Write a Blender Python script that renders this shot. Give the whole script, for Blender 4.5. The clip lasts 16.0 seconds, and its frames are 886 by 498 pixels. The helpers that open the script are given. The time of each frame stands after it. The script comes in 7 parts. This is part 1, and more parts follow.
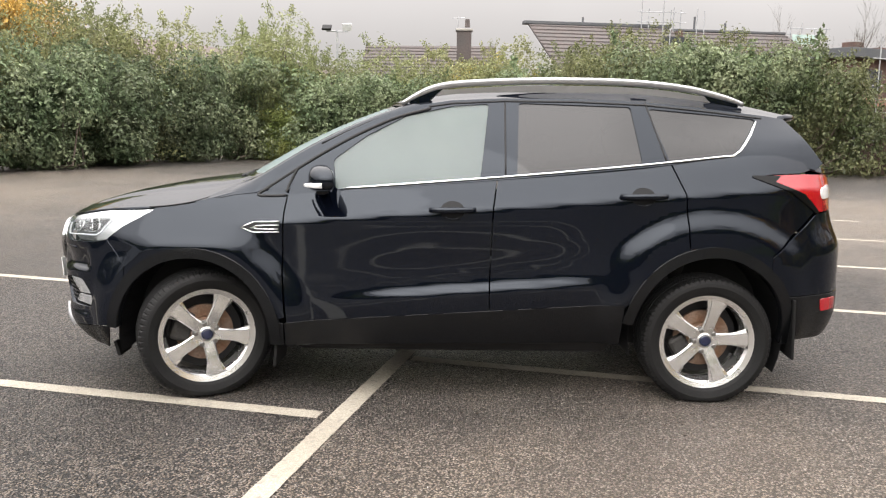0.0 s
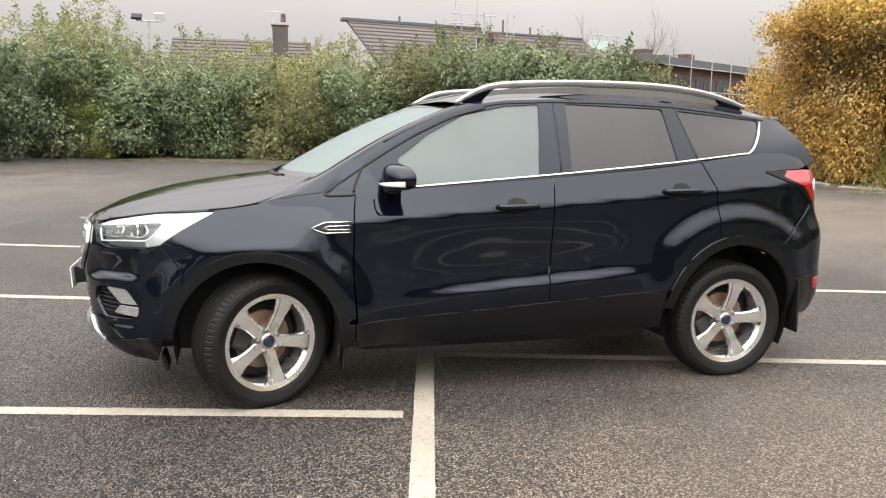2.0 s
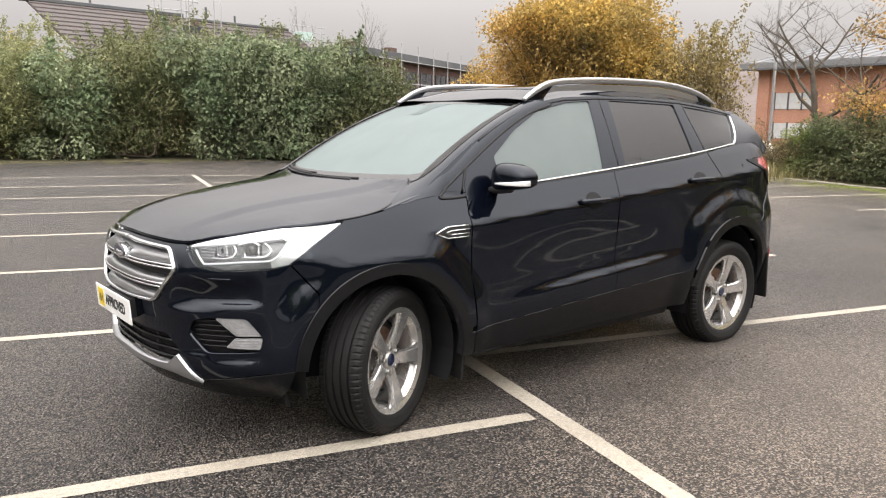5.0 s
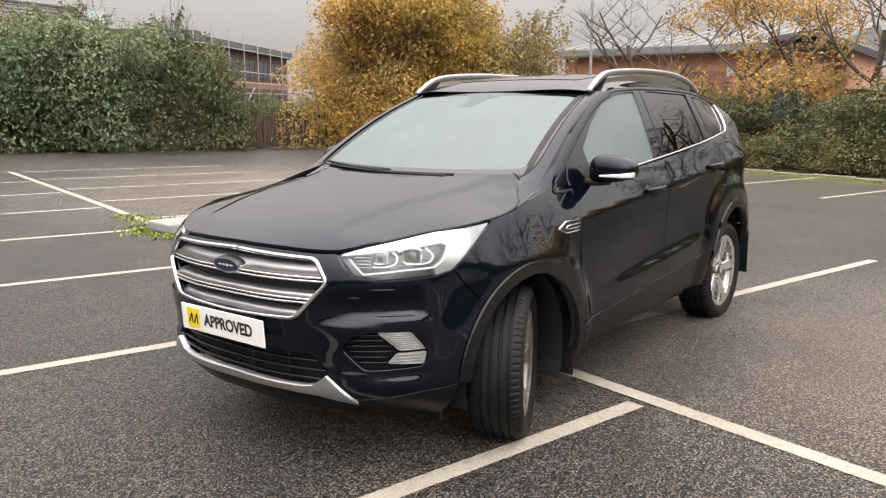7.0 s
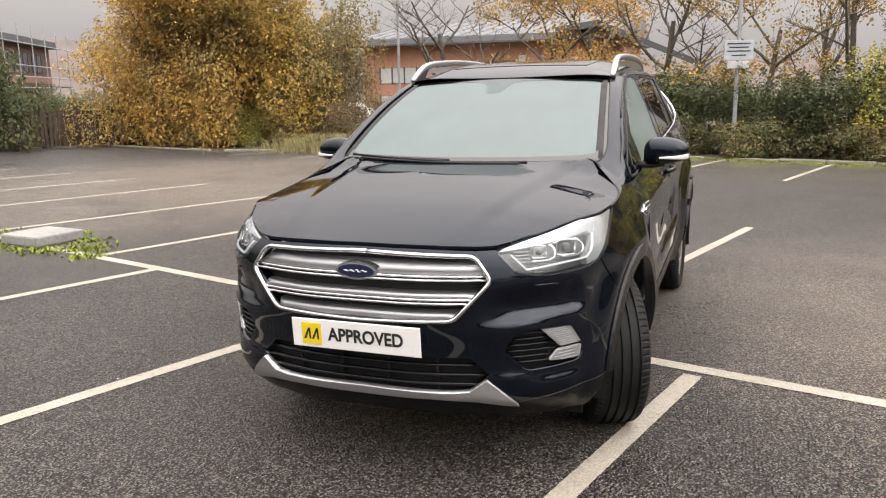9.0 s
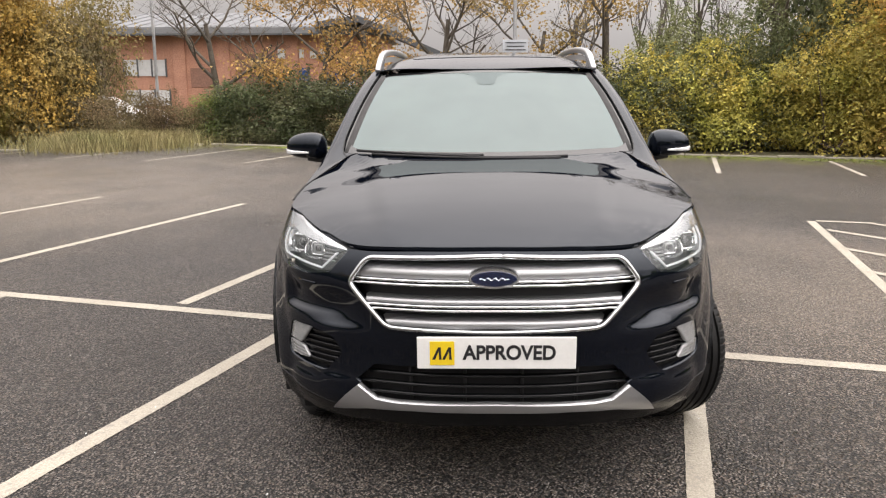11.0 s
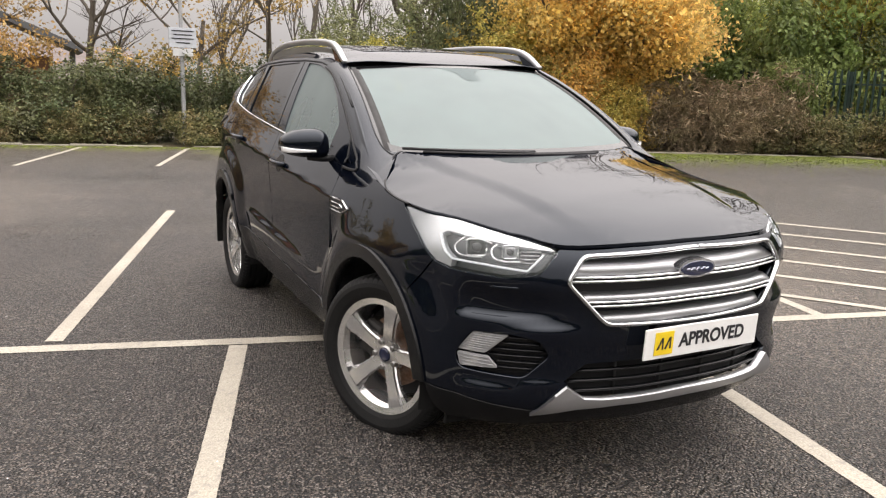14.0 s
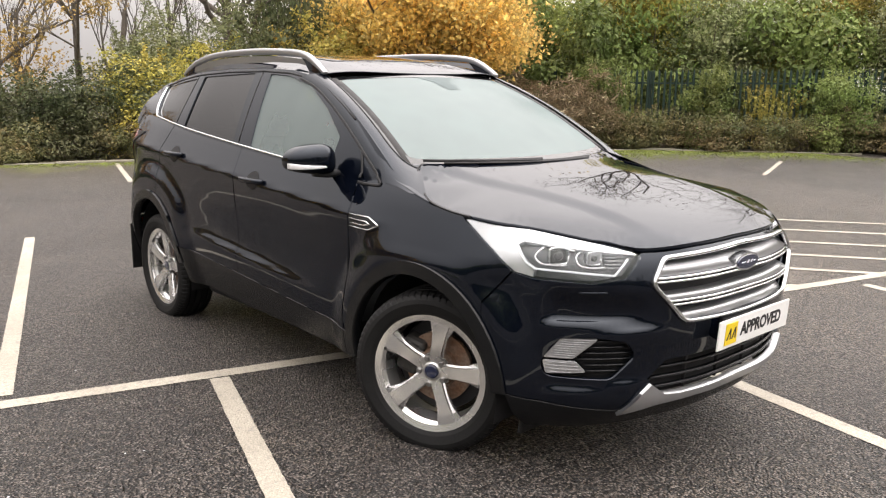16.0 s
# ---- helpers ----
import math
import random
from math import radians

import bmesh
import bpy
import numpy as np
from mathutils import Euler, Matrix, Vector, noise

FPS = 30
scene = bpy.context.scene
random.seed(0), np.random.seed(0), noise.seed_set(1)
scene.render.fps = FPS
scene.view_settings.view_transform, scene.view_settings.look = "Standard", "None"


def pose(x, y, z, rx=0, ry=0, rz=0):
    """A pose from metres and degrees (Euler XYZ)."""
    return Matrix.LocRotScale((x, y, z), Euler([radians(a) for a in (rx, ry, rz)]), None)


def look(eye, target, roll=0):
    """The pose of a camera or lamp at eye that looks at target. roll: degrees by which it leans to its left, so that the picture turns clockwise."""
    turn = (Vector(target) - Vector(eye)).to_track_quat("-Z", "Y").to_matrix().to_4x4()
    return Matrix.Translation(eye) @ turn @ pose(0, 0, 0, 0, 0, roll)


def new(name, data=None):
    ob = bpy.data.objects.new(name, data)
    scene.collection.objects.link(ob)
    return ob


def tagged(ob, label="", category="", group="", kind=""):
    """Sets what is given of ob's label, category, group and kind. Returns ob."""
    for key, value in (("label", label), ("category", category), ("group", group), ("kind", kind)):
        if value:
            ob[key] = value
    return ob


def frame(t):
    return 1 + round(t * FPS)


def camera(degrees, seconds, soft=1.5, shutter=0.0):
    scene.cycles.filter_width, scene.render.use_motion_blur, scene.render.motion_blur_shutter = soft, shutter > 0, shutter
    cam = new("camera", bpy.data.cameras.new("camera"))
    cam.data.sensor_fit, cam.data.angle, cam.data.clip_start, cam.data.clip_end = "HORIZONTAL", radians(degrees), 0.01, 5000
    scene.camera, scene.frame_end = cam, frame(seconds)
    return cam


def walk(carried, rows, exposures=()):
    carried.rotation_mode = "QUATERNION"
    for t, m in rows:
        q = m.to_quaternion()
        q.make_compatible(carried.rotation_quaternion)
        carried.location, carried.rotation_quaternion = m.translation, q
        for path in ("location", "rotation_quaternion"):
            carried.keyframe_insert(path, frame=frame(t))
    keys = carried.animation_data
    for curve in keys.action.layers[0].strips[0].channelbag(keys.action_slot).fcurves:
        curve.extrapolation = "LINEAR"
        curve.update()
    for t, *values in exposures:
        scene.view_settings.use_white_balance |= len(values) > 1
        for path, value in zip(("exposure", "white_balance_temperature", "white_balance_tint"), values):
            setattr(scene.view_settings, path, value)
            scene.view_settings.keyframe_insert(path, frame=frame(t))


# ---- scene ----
cam = camera(57.9, 16.0, 1.2)
METRES, EYE, TILT, LEAN, TURN = 11.10, 1.462, 0.0, 0.0, 0.0
ROWS = [
    (0.0, 0.0, 0.0, 0.0, 0.09, -9.07, -0.58),
    (0.5, -0.0314, -0.0041, 0.0009, -3.4, -9.17, -0.73),
    (1.0, -0.061, 0.0021, 0.0007, -6.88, -9.19, -0.84),
    (1.5, -0.0957, 0.0006, 0.0005, -10.92, -9.13, -1.02),
    (2.0, -0.1268, 0.008, -0.0007, -14.63, -9.08, -1.05),
    (2.5, -0.1555, 0.0207, 0.0008, -18.27, -9.09, -0.98),
    (3.0, -0.1897, 0.0294, 0.0014, -22.05, -9.1, -0.94),
    (3.5, -0.2162, 0.048, -0.0001, -25.75, -9.11, -0.88),
    (4.0, -0.2456, 0.0624, -0.0005, -29.8, -9.16, -0.92),
    (6.5, -0.3588, 0.1794, 0.0001, -48.81, -10.05, -0.16),
    (7.0, -0.3816, 0.2062, 0.0016, -52.6, -10.28, -0.26),
    (7.5, -0.3952, 0.2348, -0.0006, -56.29, -10.43, -0.16),
    (8.0, -0.4147, 0.2629, -0.0004, -60.23, -10.62, 0.06),
    (8.5, -0.4274, 0.2923, 0.0004, -64.32, -10.81, 0.4),
    (9.0, -0.4324, 0.324, 0.0007, -68.85, -11.03, 0.69),
    (11.5, -0.4333, 0.4858, -0.0009, -93.0, -11.42, -0.33),
    (12.0, -0.4309, 0.5194, -0.0009, -98.2, -11.36, -0.82),
    (12.5, -0.424, 0.5505, -0.0005, -102.94, -11.3, -1.16),
    (13.0, -0.4093, 0.577, -0.0007, -107.5, -11.33, -1.37),
    (13.5, -0.4003, 0.6081, -0.0008, -112.44, -11.4, -1.59),
    (14.0, -0.3856, 0.6322, -0.0026, -116.61, -11.48, -1.6),
    (14.5, -0.3708, 0.652, -0.0018, -120.7, -11.53, -1.6),
    (15.0, -0.3613, 0.6768, -0.0013, -124.82, -11.42, -1.51),
    (15.5, -0.3477, 0.6936, -0.0027, -128.16, -11.2, -1.09),
    (16.0, -0.334, 0.704, -0.0011, -131.1, -11.03, -0.5),
]
walk(cam, [(t, pose(-0.085, -4.944, EYE, TILT, LEAN, TURN) @ pose(METRES * x, METRES * y, METRES * z, 90 + pitch, roll, yaw)) for t, x, y, z, yaw, pitch, roll in ROWS],
     [(t, stops, 6540 if t < 6 else 6650, 12 if t < 6 else 14) for t, stops in ((0.0, 0.10), (4.0, 0.04), (6.5, -0.09), (9.0, -0.19), (11.5, -0.26), (13.0, -0.22), (14.5, -0.12), (16.0, 0.02))])

# ---- sky and sun: an even overcast ----
world = bpy.data.worlds.new("sky")
scene.world = world
world.use_nodes = True
nt = world.node_tree
nt.nodes.clear()
sky = nt.nodes.new("ShaderNodeTexSky")
sky.sky_type, sky.sun_disc = "NISHITA", False
SUN_HEIGHT, SUN_TURN = 32.0, 200.0
sky.sun_elevation, sky.sun_rotation = radians(SUN_HEIGHT), radians(SUN_TURN)
sky.air_density, sky.dust_density, sky.ozone_density = 1.0, 4.0, 1.0
grey = nt.nodes.new("ShaderNodeHueSaturation")
grey.inputs["Saturation"].default_value = 0.10
nt.links.new(sky.outputs[0], grey.inputs["Color"])
coord = nt.nodes.new("ShaderNodeTexCoord")
cloud = nt.nodes.new("ShaderNodeTexNoise")
cloud.inputs["Scale"].default_value, cloud.inputs["Detail"].default_value = 2.2, 4.0
nt.links.new(coord.outputs["Generated"], cloud.inputs["Vector"])
up = nt.nodes.new("ShaderNodeSeparateXYZ")
nt.links.new(coord.outputs["Generated"], up.inputs[0])
lift = nt.nodes.new("ShaderNodeMapRange")
lift.inputs["From Min"].default_value, lift.inputs["From Max"].default_value = 0.0, 1.0
lift.inputs["To Min"].default_value, lift.inputs["To Max"].default_value = 0.55, 5.5
steep = nt.nodes.new("ShaderNodeMath")
steep.operation, steep.use_clamp = "POWER", True
steep.inputs[1].default_value = 1.3
nt.links.new(up.outputs["Z"], steep.inputs[0])
nt.links.new(steep.outputs[0], lift.inputs["Value"])
patch = nt.nodes.new("ShaderNodeMapRange")
patch.inputs["From Min"].default_value, patch.inputs["From Max"].default_value = 0.3, 0.7
patch.inputs["To Min"].default_value, patch.inputs["To Max"].default_value = 0.90, 1.08
nt.links.new(cloud.outputs["Fac"], patch.inputs["Value"])
both = nt.nodes.new("ShaderNodeMath")
both.operation = "MULTIPLY"
nt.links.new(lift.outputs[0], both.inputs[0])
nt.links.new(patch.outputs[0], both.inputs[1])
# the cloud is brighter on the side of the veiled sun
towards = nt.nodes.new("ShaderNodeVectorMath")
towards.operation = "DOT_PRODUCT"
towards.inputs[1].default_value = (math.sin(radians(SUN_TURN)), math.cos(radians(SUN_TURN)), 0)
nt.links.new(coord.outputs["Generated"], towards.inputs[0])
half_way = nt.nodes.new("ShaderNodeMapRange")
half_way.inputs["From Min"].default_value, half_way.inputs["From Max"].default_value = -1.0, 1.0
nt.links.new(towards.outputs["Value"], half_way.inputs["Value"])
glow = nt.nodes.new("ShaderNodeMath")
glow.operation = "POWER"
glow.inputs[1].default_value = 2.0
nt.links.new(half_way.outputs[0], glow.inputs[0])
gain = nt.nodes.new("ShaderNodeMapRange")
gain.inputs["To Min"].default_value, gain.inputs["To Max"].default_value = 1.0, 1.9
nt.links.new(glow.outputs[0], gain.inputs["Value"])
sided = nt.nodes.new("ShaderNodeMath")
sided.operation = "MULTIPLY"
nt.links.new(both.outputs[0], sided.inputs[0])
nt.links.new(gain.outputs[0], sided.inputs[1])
veil = nt.nodes.new("ShaderNodeMix")
veil.data_type = "RGBA"
veil.inputs["Factor"].default_value = 0.985
cover = nt.nodes.new("ShaderNodeVectorMath")
cover.operation = "SCALE"
cover.inputs[0].default_value = (8.4, 8.15, 7.95)
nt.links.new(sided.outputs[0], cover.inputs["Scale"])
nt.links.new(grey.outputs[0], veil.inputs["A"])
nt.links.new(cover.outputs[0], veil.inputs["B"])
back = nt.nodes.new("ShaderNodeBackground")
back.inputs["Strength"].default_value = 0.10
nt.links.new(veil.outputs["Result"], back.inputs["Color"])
out = nt.nodes.new("ShaderNodeOutputWorld")
nt.links.new(back.outputs[0], out.inputs["Surface"])

sun = new("sun", bpy.data.lights.new("sun", "SUN"))
sun.data.energy, sun.data.angle, sun.data.color = 0.5, radians(40), (1.0, 0.97, 0.93)
a = radians(SUN_TURN)
sun.matrix_world = look((0, 0, 30), (30 * -math.sin(a), 30 * -math.cos(a), 30 - 30 * math.tan(radians(SUN_HEIGHT))))
# ---- materials ----
LOT = pose(-0.63, -1.16, 0, 0, 0, -15.5)  # the car park's own axes: a along the bays, b along the spine line


def mat(name, base, rough=0.5, metal=0.0, second=None, scale=4.0, fine=60.0, grain=0.15, bump=0.0, bump_scale=None, coat=0.0, spec=0.5, rough_vary=0.0, island=0.0, trans=0.0, ior=1.45, emit=None, each=0.0, thin=0.0):
    """A Principled material whose colour wanders between base and second in large patches and in fine grain."""
    m = bpy.data.materials.new(name)
    m.use_nodes = True
    t = m.node_tree
    b = t.nodes["Principled BSDF"]
    b.inputs["Roughness"].default_value, b.inputs["Metallic"].default_value = rough, metal
    b.inputs["Specular IOR Level"].default_value, b.inputs["IOR"].default_value = spec, ior
    b.inputs["Coat Weight"].default_value, b.inputs["Coat Roughness"].default_value = coat, 0.03
    b.inputs["Transmission Weight"].default_value = trans
    second = second or [c * 0.75 for c in base]
    pos = t.nodes.new("ShaderNodeTexCoord").outputs["Object"]
    big, small = t.nodes.new("ShaderNodeTexNoise"), t.nodes.new("ShaderNodeTexNoise")
    for n, s, d in ((big, scale, 4.0), (small, fine, 3.0)):
        n.inputs["Scale"].default_value, n.inputs["Detail"].default_value = s, d
        t.links.new(pos, n.inputs["Vector"])
    ramp = t.nodes.new("ShaderNodeMapRange")
    ramp.inputs["From Min"].default_value, ramp.inputs["From Max"].default_value = 0.32, 0.68
    t.links.new(big.outputs["Fac"], ramp.inputs["Value"])
    mix = t.nodes.new("ShaderNodeMix")
    mix.data_type = "RGBA"
    mix.inputs["A"].default_value, mix.inputs["B"].default_value = (*base, 1), (*second, 1)
    t.links.new(ramp.outputs[0], mix.inputs["Factor"])
    hue = t.nodes.new("ShaderNodeHueSaturation")
    g = t.nodes.new("ShaderNodeMapRange")
    g.inputs["From Min"].default_value, g.inputs["From Max"].default_value = 0.25, 0.75
    g.inputs["To Min"].default_value, g.inputs["To Max"].default_value = 1 - grain, 1 + grain
    t.links.new(small.outputs["Fac"], g.inputs["Value"])
    value = g.outputs[0]
    if island:
        geo = t.nodes.new("ShaderNodeNewGeometry")
        i = t.nodes.new("ShaderNodeMapRange")
        i.inputs["To Min"].default_value, i.inputs["To Max"].default_value = 1 - island, 1 + island
        t.links.new(geo.outputs["Random Per Island"], i.inputs["Value"])
        mul = t.nodes.new("ShaderNodeMath")
        mul.operation = "MULTIPLY"
        t.links.new(value, mul.inputs[0])
        t.links.new(i.outputs[0], mul.inputs[1])
        value = mul.outputs[0]
    if each:
        info = t.nodes.new("ShaderNodeObjectInfo")
        e = t.nodes.new("ShaderNodeMapRange")
        e.inputs["To Min"].default_value, e.inputs["To Max"].default_value = 1 - each, 1 + each
        t.links.new(info.outputs["Random"], e.inputs["Value"])
        mul = t.nodes.new("ShaderNodeMath")
        mul.operation = "MULTIPLY"
        t.links.new(value, mul.inputs[0])
        t.links.new(e.outputs[0], mul.inputs[1])
        value = mul.outputs[0]
        wheel_turn = t.nodes.new("ShaderNodeMapRange")
        wheel_turn.inputs["To Min"].default_value, wheel_turn.inputs["To Max"].default_value = 0.510, 0.488
        scr = t.nodes.new("ShaderNodeMath")
        scr.operation = "FRACT"
        scr2 = t.nodes.new("ShaderNodeMath")
        scr2.operation = "MULTIPLY"
        scr2.inputs[1].default_value = 7.31
        t.links.new(info.outputs["Random"], scr2.inputs[0])
        t.links.new(scr2.outputs[0], scr.inputs[0])
        t.links.new(scr.outputs[0], wheel_turn.inputs["Value"])
        t.links.new(wheel_turn.outputs[0], hue.inputs["Hue"])
    t.links.new(value, hue.inputs["Value"])
    t.links.new(mix.outputs["Result"], hue.inputs["Color"])
    t.links.new(hue.outputs[0], b.inputs["Base Color"])
    if rough_vary:
        r = t.nodes.new("ShaderNodeMapRange")
        r.inputs["From Min"].default_value, r.inputs["From Max"].default_value = 0.3, 0.7
        r.inputs["To Min"].default_value, r.inputs["To Max"].default_value = max(0.02, rough - rough_vary), min(1, rough + rough_vary)
        t.links.new(big.outputs["Fac"], r.inputs["Value"])
        t.links.new(r.outputs[0], b.inputs["Roughness"])
    if bump:
        n = small
        if bump_scale:
            n = t.nodes.new("ShaderNodeTexNoise")
            n.inputs["Scale"].default_value, n.inputs["Detail"].default_value = bump_scale, 3.0
            t.links.new(pos, n.inputs["Vector"])
        bn = t.nodes.new("ShaderNodeBump")
        bn.inputs["Strength"].default_value, bn.inputs["Distance"].default_value = 1.0, bump
        t.links.new(n.outputs["Fac"], bn.inputs["Height"])
        t.links.new(bn.outputs[0], b.inputs["Normal"])
    if thin:
        through_ = t.nodes.new("ShaderNodeBsdfTranslucent")
        t.links.new(hue.outputs[0], through_.inputs["Color"])
        blend = t.nodes.new("ShaderNodeMixShader")
        blend.inputs[0].default_value = thin
        t.links.new(b.outputs[0], blend.inputs[1])
        t.links.new(through_.outputs[0], blend.inputs[2])
        t.links.new(blend.outputs[0], t.nodes["Material Output"].inputs["Surface"])
    if emit:
        b.inputs["Emission Color"].default_value, b.inputs["Emission Strength"].default_value = (*emit[:3], 1), emit[3]
    return m


def glass(name, tint, ior=1.5, haze=0.0, rough=0.0, film_colour=(0.52, 0.62, 0.62)):
    """A thin pane: tinted see-through, mirror by Fresnel, and a pale film that imitates sky sheen and mist."""
    m = bpy.data.materials.new(name)
    m.use_nodes = True
    t = m.node_tree
    t.nodes.remove(t.nodes["Principled BSDF"])
    see, shine = t.nodes.new("ShaderNodeBsdfTransparent"), t.nodes.new("ShaderNodeBsdfGlossy")
    see.inputs["Color"].default_value, shine.inputs["Roughness"].default_value = (*tint, 1), rough
    fr = t.nodes.new("ShaderNodeFresnel")
    fr.inputs["IOR"].default_value = ior
    mix = t.nodes.new("ShaderNodeMixShader")
    t.links.new(fr.outputs[0], mix.inputs[0])
    t.links.new(see.outputs[0], mix.inputs[1])
    t.links.new(shine.outputs[0], mix.inputs[2])
    last = mix.outputs[0]
    if haze:
        film = t.nodes.new("ShaderNodeBsdfDiffuse")
        film.inputs["Color"].default_value = (*film_colour, 1)
        noise_ = t.nodes.new("ShaderNodeTexNoise")
        noise_.inputs["Scale"].default_value = 3.0
        t.links.new(t.nodes.new("ShaderNodeTexCoord").outputs["Object"], noise_.inputs["Vector"])
        amount = t.nodes.new("ShaderNodeMapRange")
        amount.inputs["To Min"].default_value, amount.inputs["To Max"].default_value = haze * 0.85, haze * 1.15
        t.links.new(noise_.outputs["Fac"], amount.inputs["Value"])
        more = t.nodes.new("ShaderNodeMixShader")
        t.links.new(amount.outputs[0], more.inputs[0])
        t.links.new(last, more.inputs[1])
        t.links.new(film.outputs[0], more.inputs[2])
        last = more.outputs[0]
    t.links.new(last, t.nodes["Material Output"].inputs["Surface"])
    return m


def asphalt_material():
    """Worn tarmac: dark binder, pale stones of two sizes, darker and paler patches, brown dust and a little moss."""
    m = bpy.data.materials.new("asphalt")
    m.use_nodes = True
    t = m.node_tree
    b = t.nodes["Principled BSDF"]
    pos = t.nodes.new("ShaderNodeTexCoord").outputs["Object"]

    def noise_node(scale, detail=4.0):
        n = t.nodes.new("ShaderNodeTexNoise")
        n.inputs["Scale"].default_value, n.inputs["Detail"].default_value = scale, detail
        t.links.new(pos, n.inputs["Vector"])
        return n.outputs["Fac"]

    def ranged(sock, a, c, lo=0.0, hi=1.0):
        r = t.nodes.new("ShaderNodeMapRange")
        for k, v in (("From Min", a), ("From Max", c), ("To Min", lo), ("To Max", hi)):
            r.inputs[k].default_value = v
        t.links.new(sock, r.inputs["Value"])
        return r.outputs[0]

    def mixed(fac, a, c):
        x = t.nodes.new("ShaderNodeMix")
        x.data_type = "RGBA"
        t.links.new(fac, x.inputs["Factor"])
        for k, v in (("A", a), ("B", c)):
            if isinstance(v, tuple):
                x.inputs[k].default_value = (*v, 1)
            else:
                t.links.new(v, x.inputs[k])
        return x.outputs["Result"]

    stones = t.nodes.new("ShaderNodeTexVoronoi")
    stones.inputs["Scale"].default_value = 98.0
    t.links.new(pos, stones.inputs["Vector"])
    sep = t.nodes.new("ShaderNodeSeparateColor")
    t.links.new(stones.outputs["Color"], sep.inputs[0])
    large, wide, dry = noise_node(0.35), noise_node(0.09), noise_node(1.6, 6.0)
    base = mixed(ranged(large, 0.35, 0.65), (0.0515, 0.0430, 0.0378), (0.083, 0.069, 0.0580))
    base = mixed(ranged(dry, 0.48, 0.72, 0.0, 0.7), base, (0.112, 0.093, 0.0745))
    base = mixed(ranged(wide, 0.50, 0.66, 0.0, 0.55), base, (0.140, 0.110, 0.078))
    # each stone its own tone, set in dark binder
    stone = t.nodes.new("ShaderNodeHueSaturation")
    t.links.new(ranged(sep.outputs[0], 0.0, 1.0, 0.05, 5.7), stone.inputs["Value"])
    t.links.new(base, stone.inputs["Color"])
    binder = t.nodes.new("ShaderNodeHueSaturation")
    binder.inputs["Value"].default_value = 0.07
    t.links.new(base, binder.inputs["Color"])
    # some stones near white: wet glints painted into the base colour
    glint = mixed(ranged(sep.outputs[1], 0.85, 0.87), stone.outputs[0], (0.50, 0.45, 0.40))
    base = mixed(ranged(stones.outputs["Distance"], 0.58, 0.44), binder.outputs[0], glint)
    clumps = t.nodes.new("ShaderNodeTexVoronoi")
    clumps.inputs["Scale"].default_value = 52.0
    t.links.new(pos, clumps.inputs["Vector"])
    sep2 = t.nodes.new("ShaderNodeSeparateColor")
    t.links.new(clumps.outputs["Color"], sep2.inputs[0])
    mottle = t.nodes.new("ShaderNodeHueSaturation")
    t.links.new(ranged(sep2.outputs[0], 0.0, 1.0, 0.76, 1.26), mottle.inputs["Value"])
    t.links.new(base, mottle.inputs["Color"])
    base = mottle.outputs[0]
    # moss and green slime creeping in from the planted edges
    axes = t.nodes.new("ShaderNodeSeparateXYZ")
    t.links.new(pos, axes.inputs[0])
    for sock, a0, a1, m0, m1 in ((axes.outputs[0], 10.4, 13.6, 0.78, 0.29), (axes.outputs[1], 19.5, 24.0, 0.80, 0.42)):
        cut = ranged(sock, a0, a1, m0, m1)
        above = t.nodes.new("ShaderNodeMath")
        above.operation = "SUBTRACT"
        t.links.new(noise_node(1.3, 8.0), above.inputs[0])
        t.links.new(cut, above.inputs[1])
        base = mixed(ranged(above.outputs[0], 0.0, 0.07, 0.0, 0.85), base, (0.250, 0.275, 0.040))
    # tan grit and leaf dust swept against the east kerb
    base = mixed(ranged(axes.outputs[0], 8.5, 13.5, 0.0, 0.5), base, (0.250, 0.205, 0.125))
    # round stretches made paler and browner, the rest of the surface darker
    reach = None
    for x, y, r, much in ((1.3, -2.4, 2.8, 0.95), (-11.0, 12.0, 9.0, 1.25), (6.5, 7.5, 6.5, 1.5)):
        gap = t.nodes.new("ShaderNodeVectorMath")
        gap.operation = "DISTANCE"
        gap.inputs[1].default_value = (*(LOT.inverted() @ Vector((x, y, 0))),)
        t.links.new(pos, gap.inputs[0])
        near = ranged(gap.outputs["Value"], r, r * 0.35, 0.0, much)
        if reach:
            top = t.nodes.new("ShaderNodeMath")
            top.operation = "MAXIMUM"
            t.links.new(reach, top.inputs[0])
            t.links.new(near, top.inputs[1])
            near = top.outputs[0]
        reach = near
    wander = t.nodes.new("ShaderNodeMath")
    wander.operation = "MULTIPLY"
    t.links.new(reach, wander.inputs[0])
    t.links.new(ranged(noise_node(0.8, 5.0), 0.25, 0.55, 0.3, 1.0), wander.inputs[1])
    tone = t.nodes.new("ShaderNodeHueSaturation")
    t.links.new(ranged(wander.outputs[0], 0.0, 1.5, 0.42, 1.22), tone.inputs["Value"])
    t.links.new(base, tone.inputs["Color"])
    base = mixed(ranged(wander.outputs[0], 0.1, 1.5, 0.0, 0.62), tone.outputs[0], (0.152, 0.124, 0.095))
    t.links.new(base, b.inputs["Base Color"])
    rough = t.nodes.new("ShaderNodeMath")
    rough.operation = "ADD"
    t.links.new(ranged(large, 0.3, 0.7, 0.32, 0.52), rough.inputs[0])
    t.links.new(ranged(sep.outputs[2], 0.0, 1.0, -0.10, 0.12), rough.inputs[1])
    t.links.new(rough.outputs[0], b.inputs["Roughness"])
    bump = t.nodes.new("ShaderNodeBump")
    bump.inputs["Strength"].default_value, bump.inputs["Distance"].default_value = 1.0, 0.017
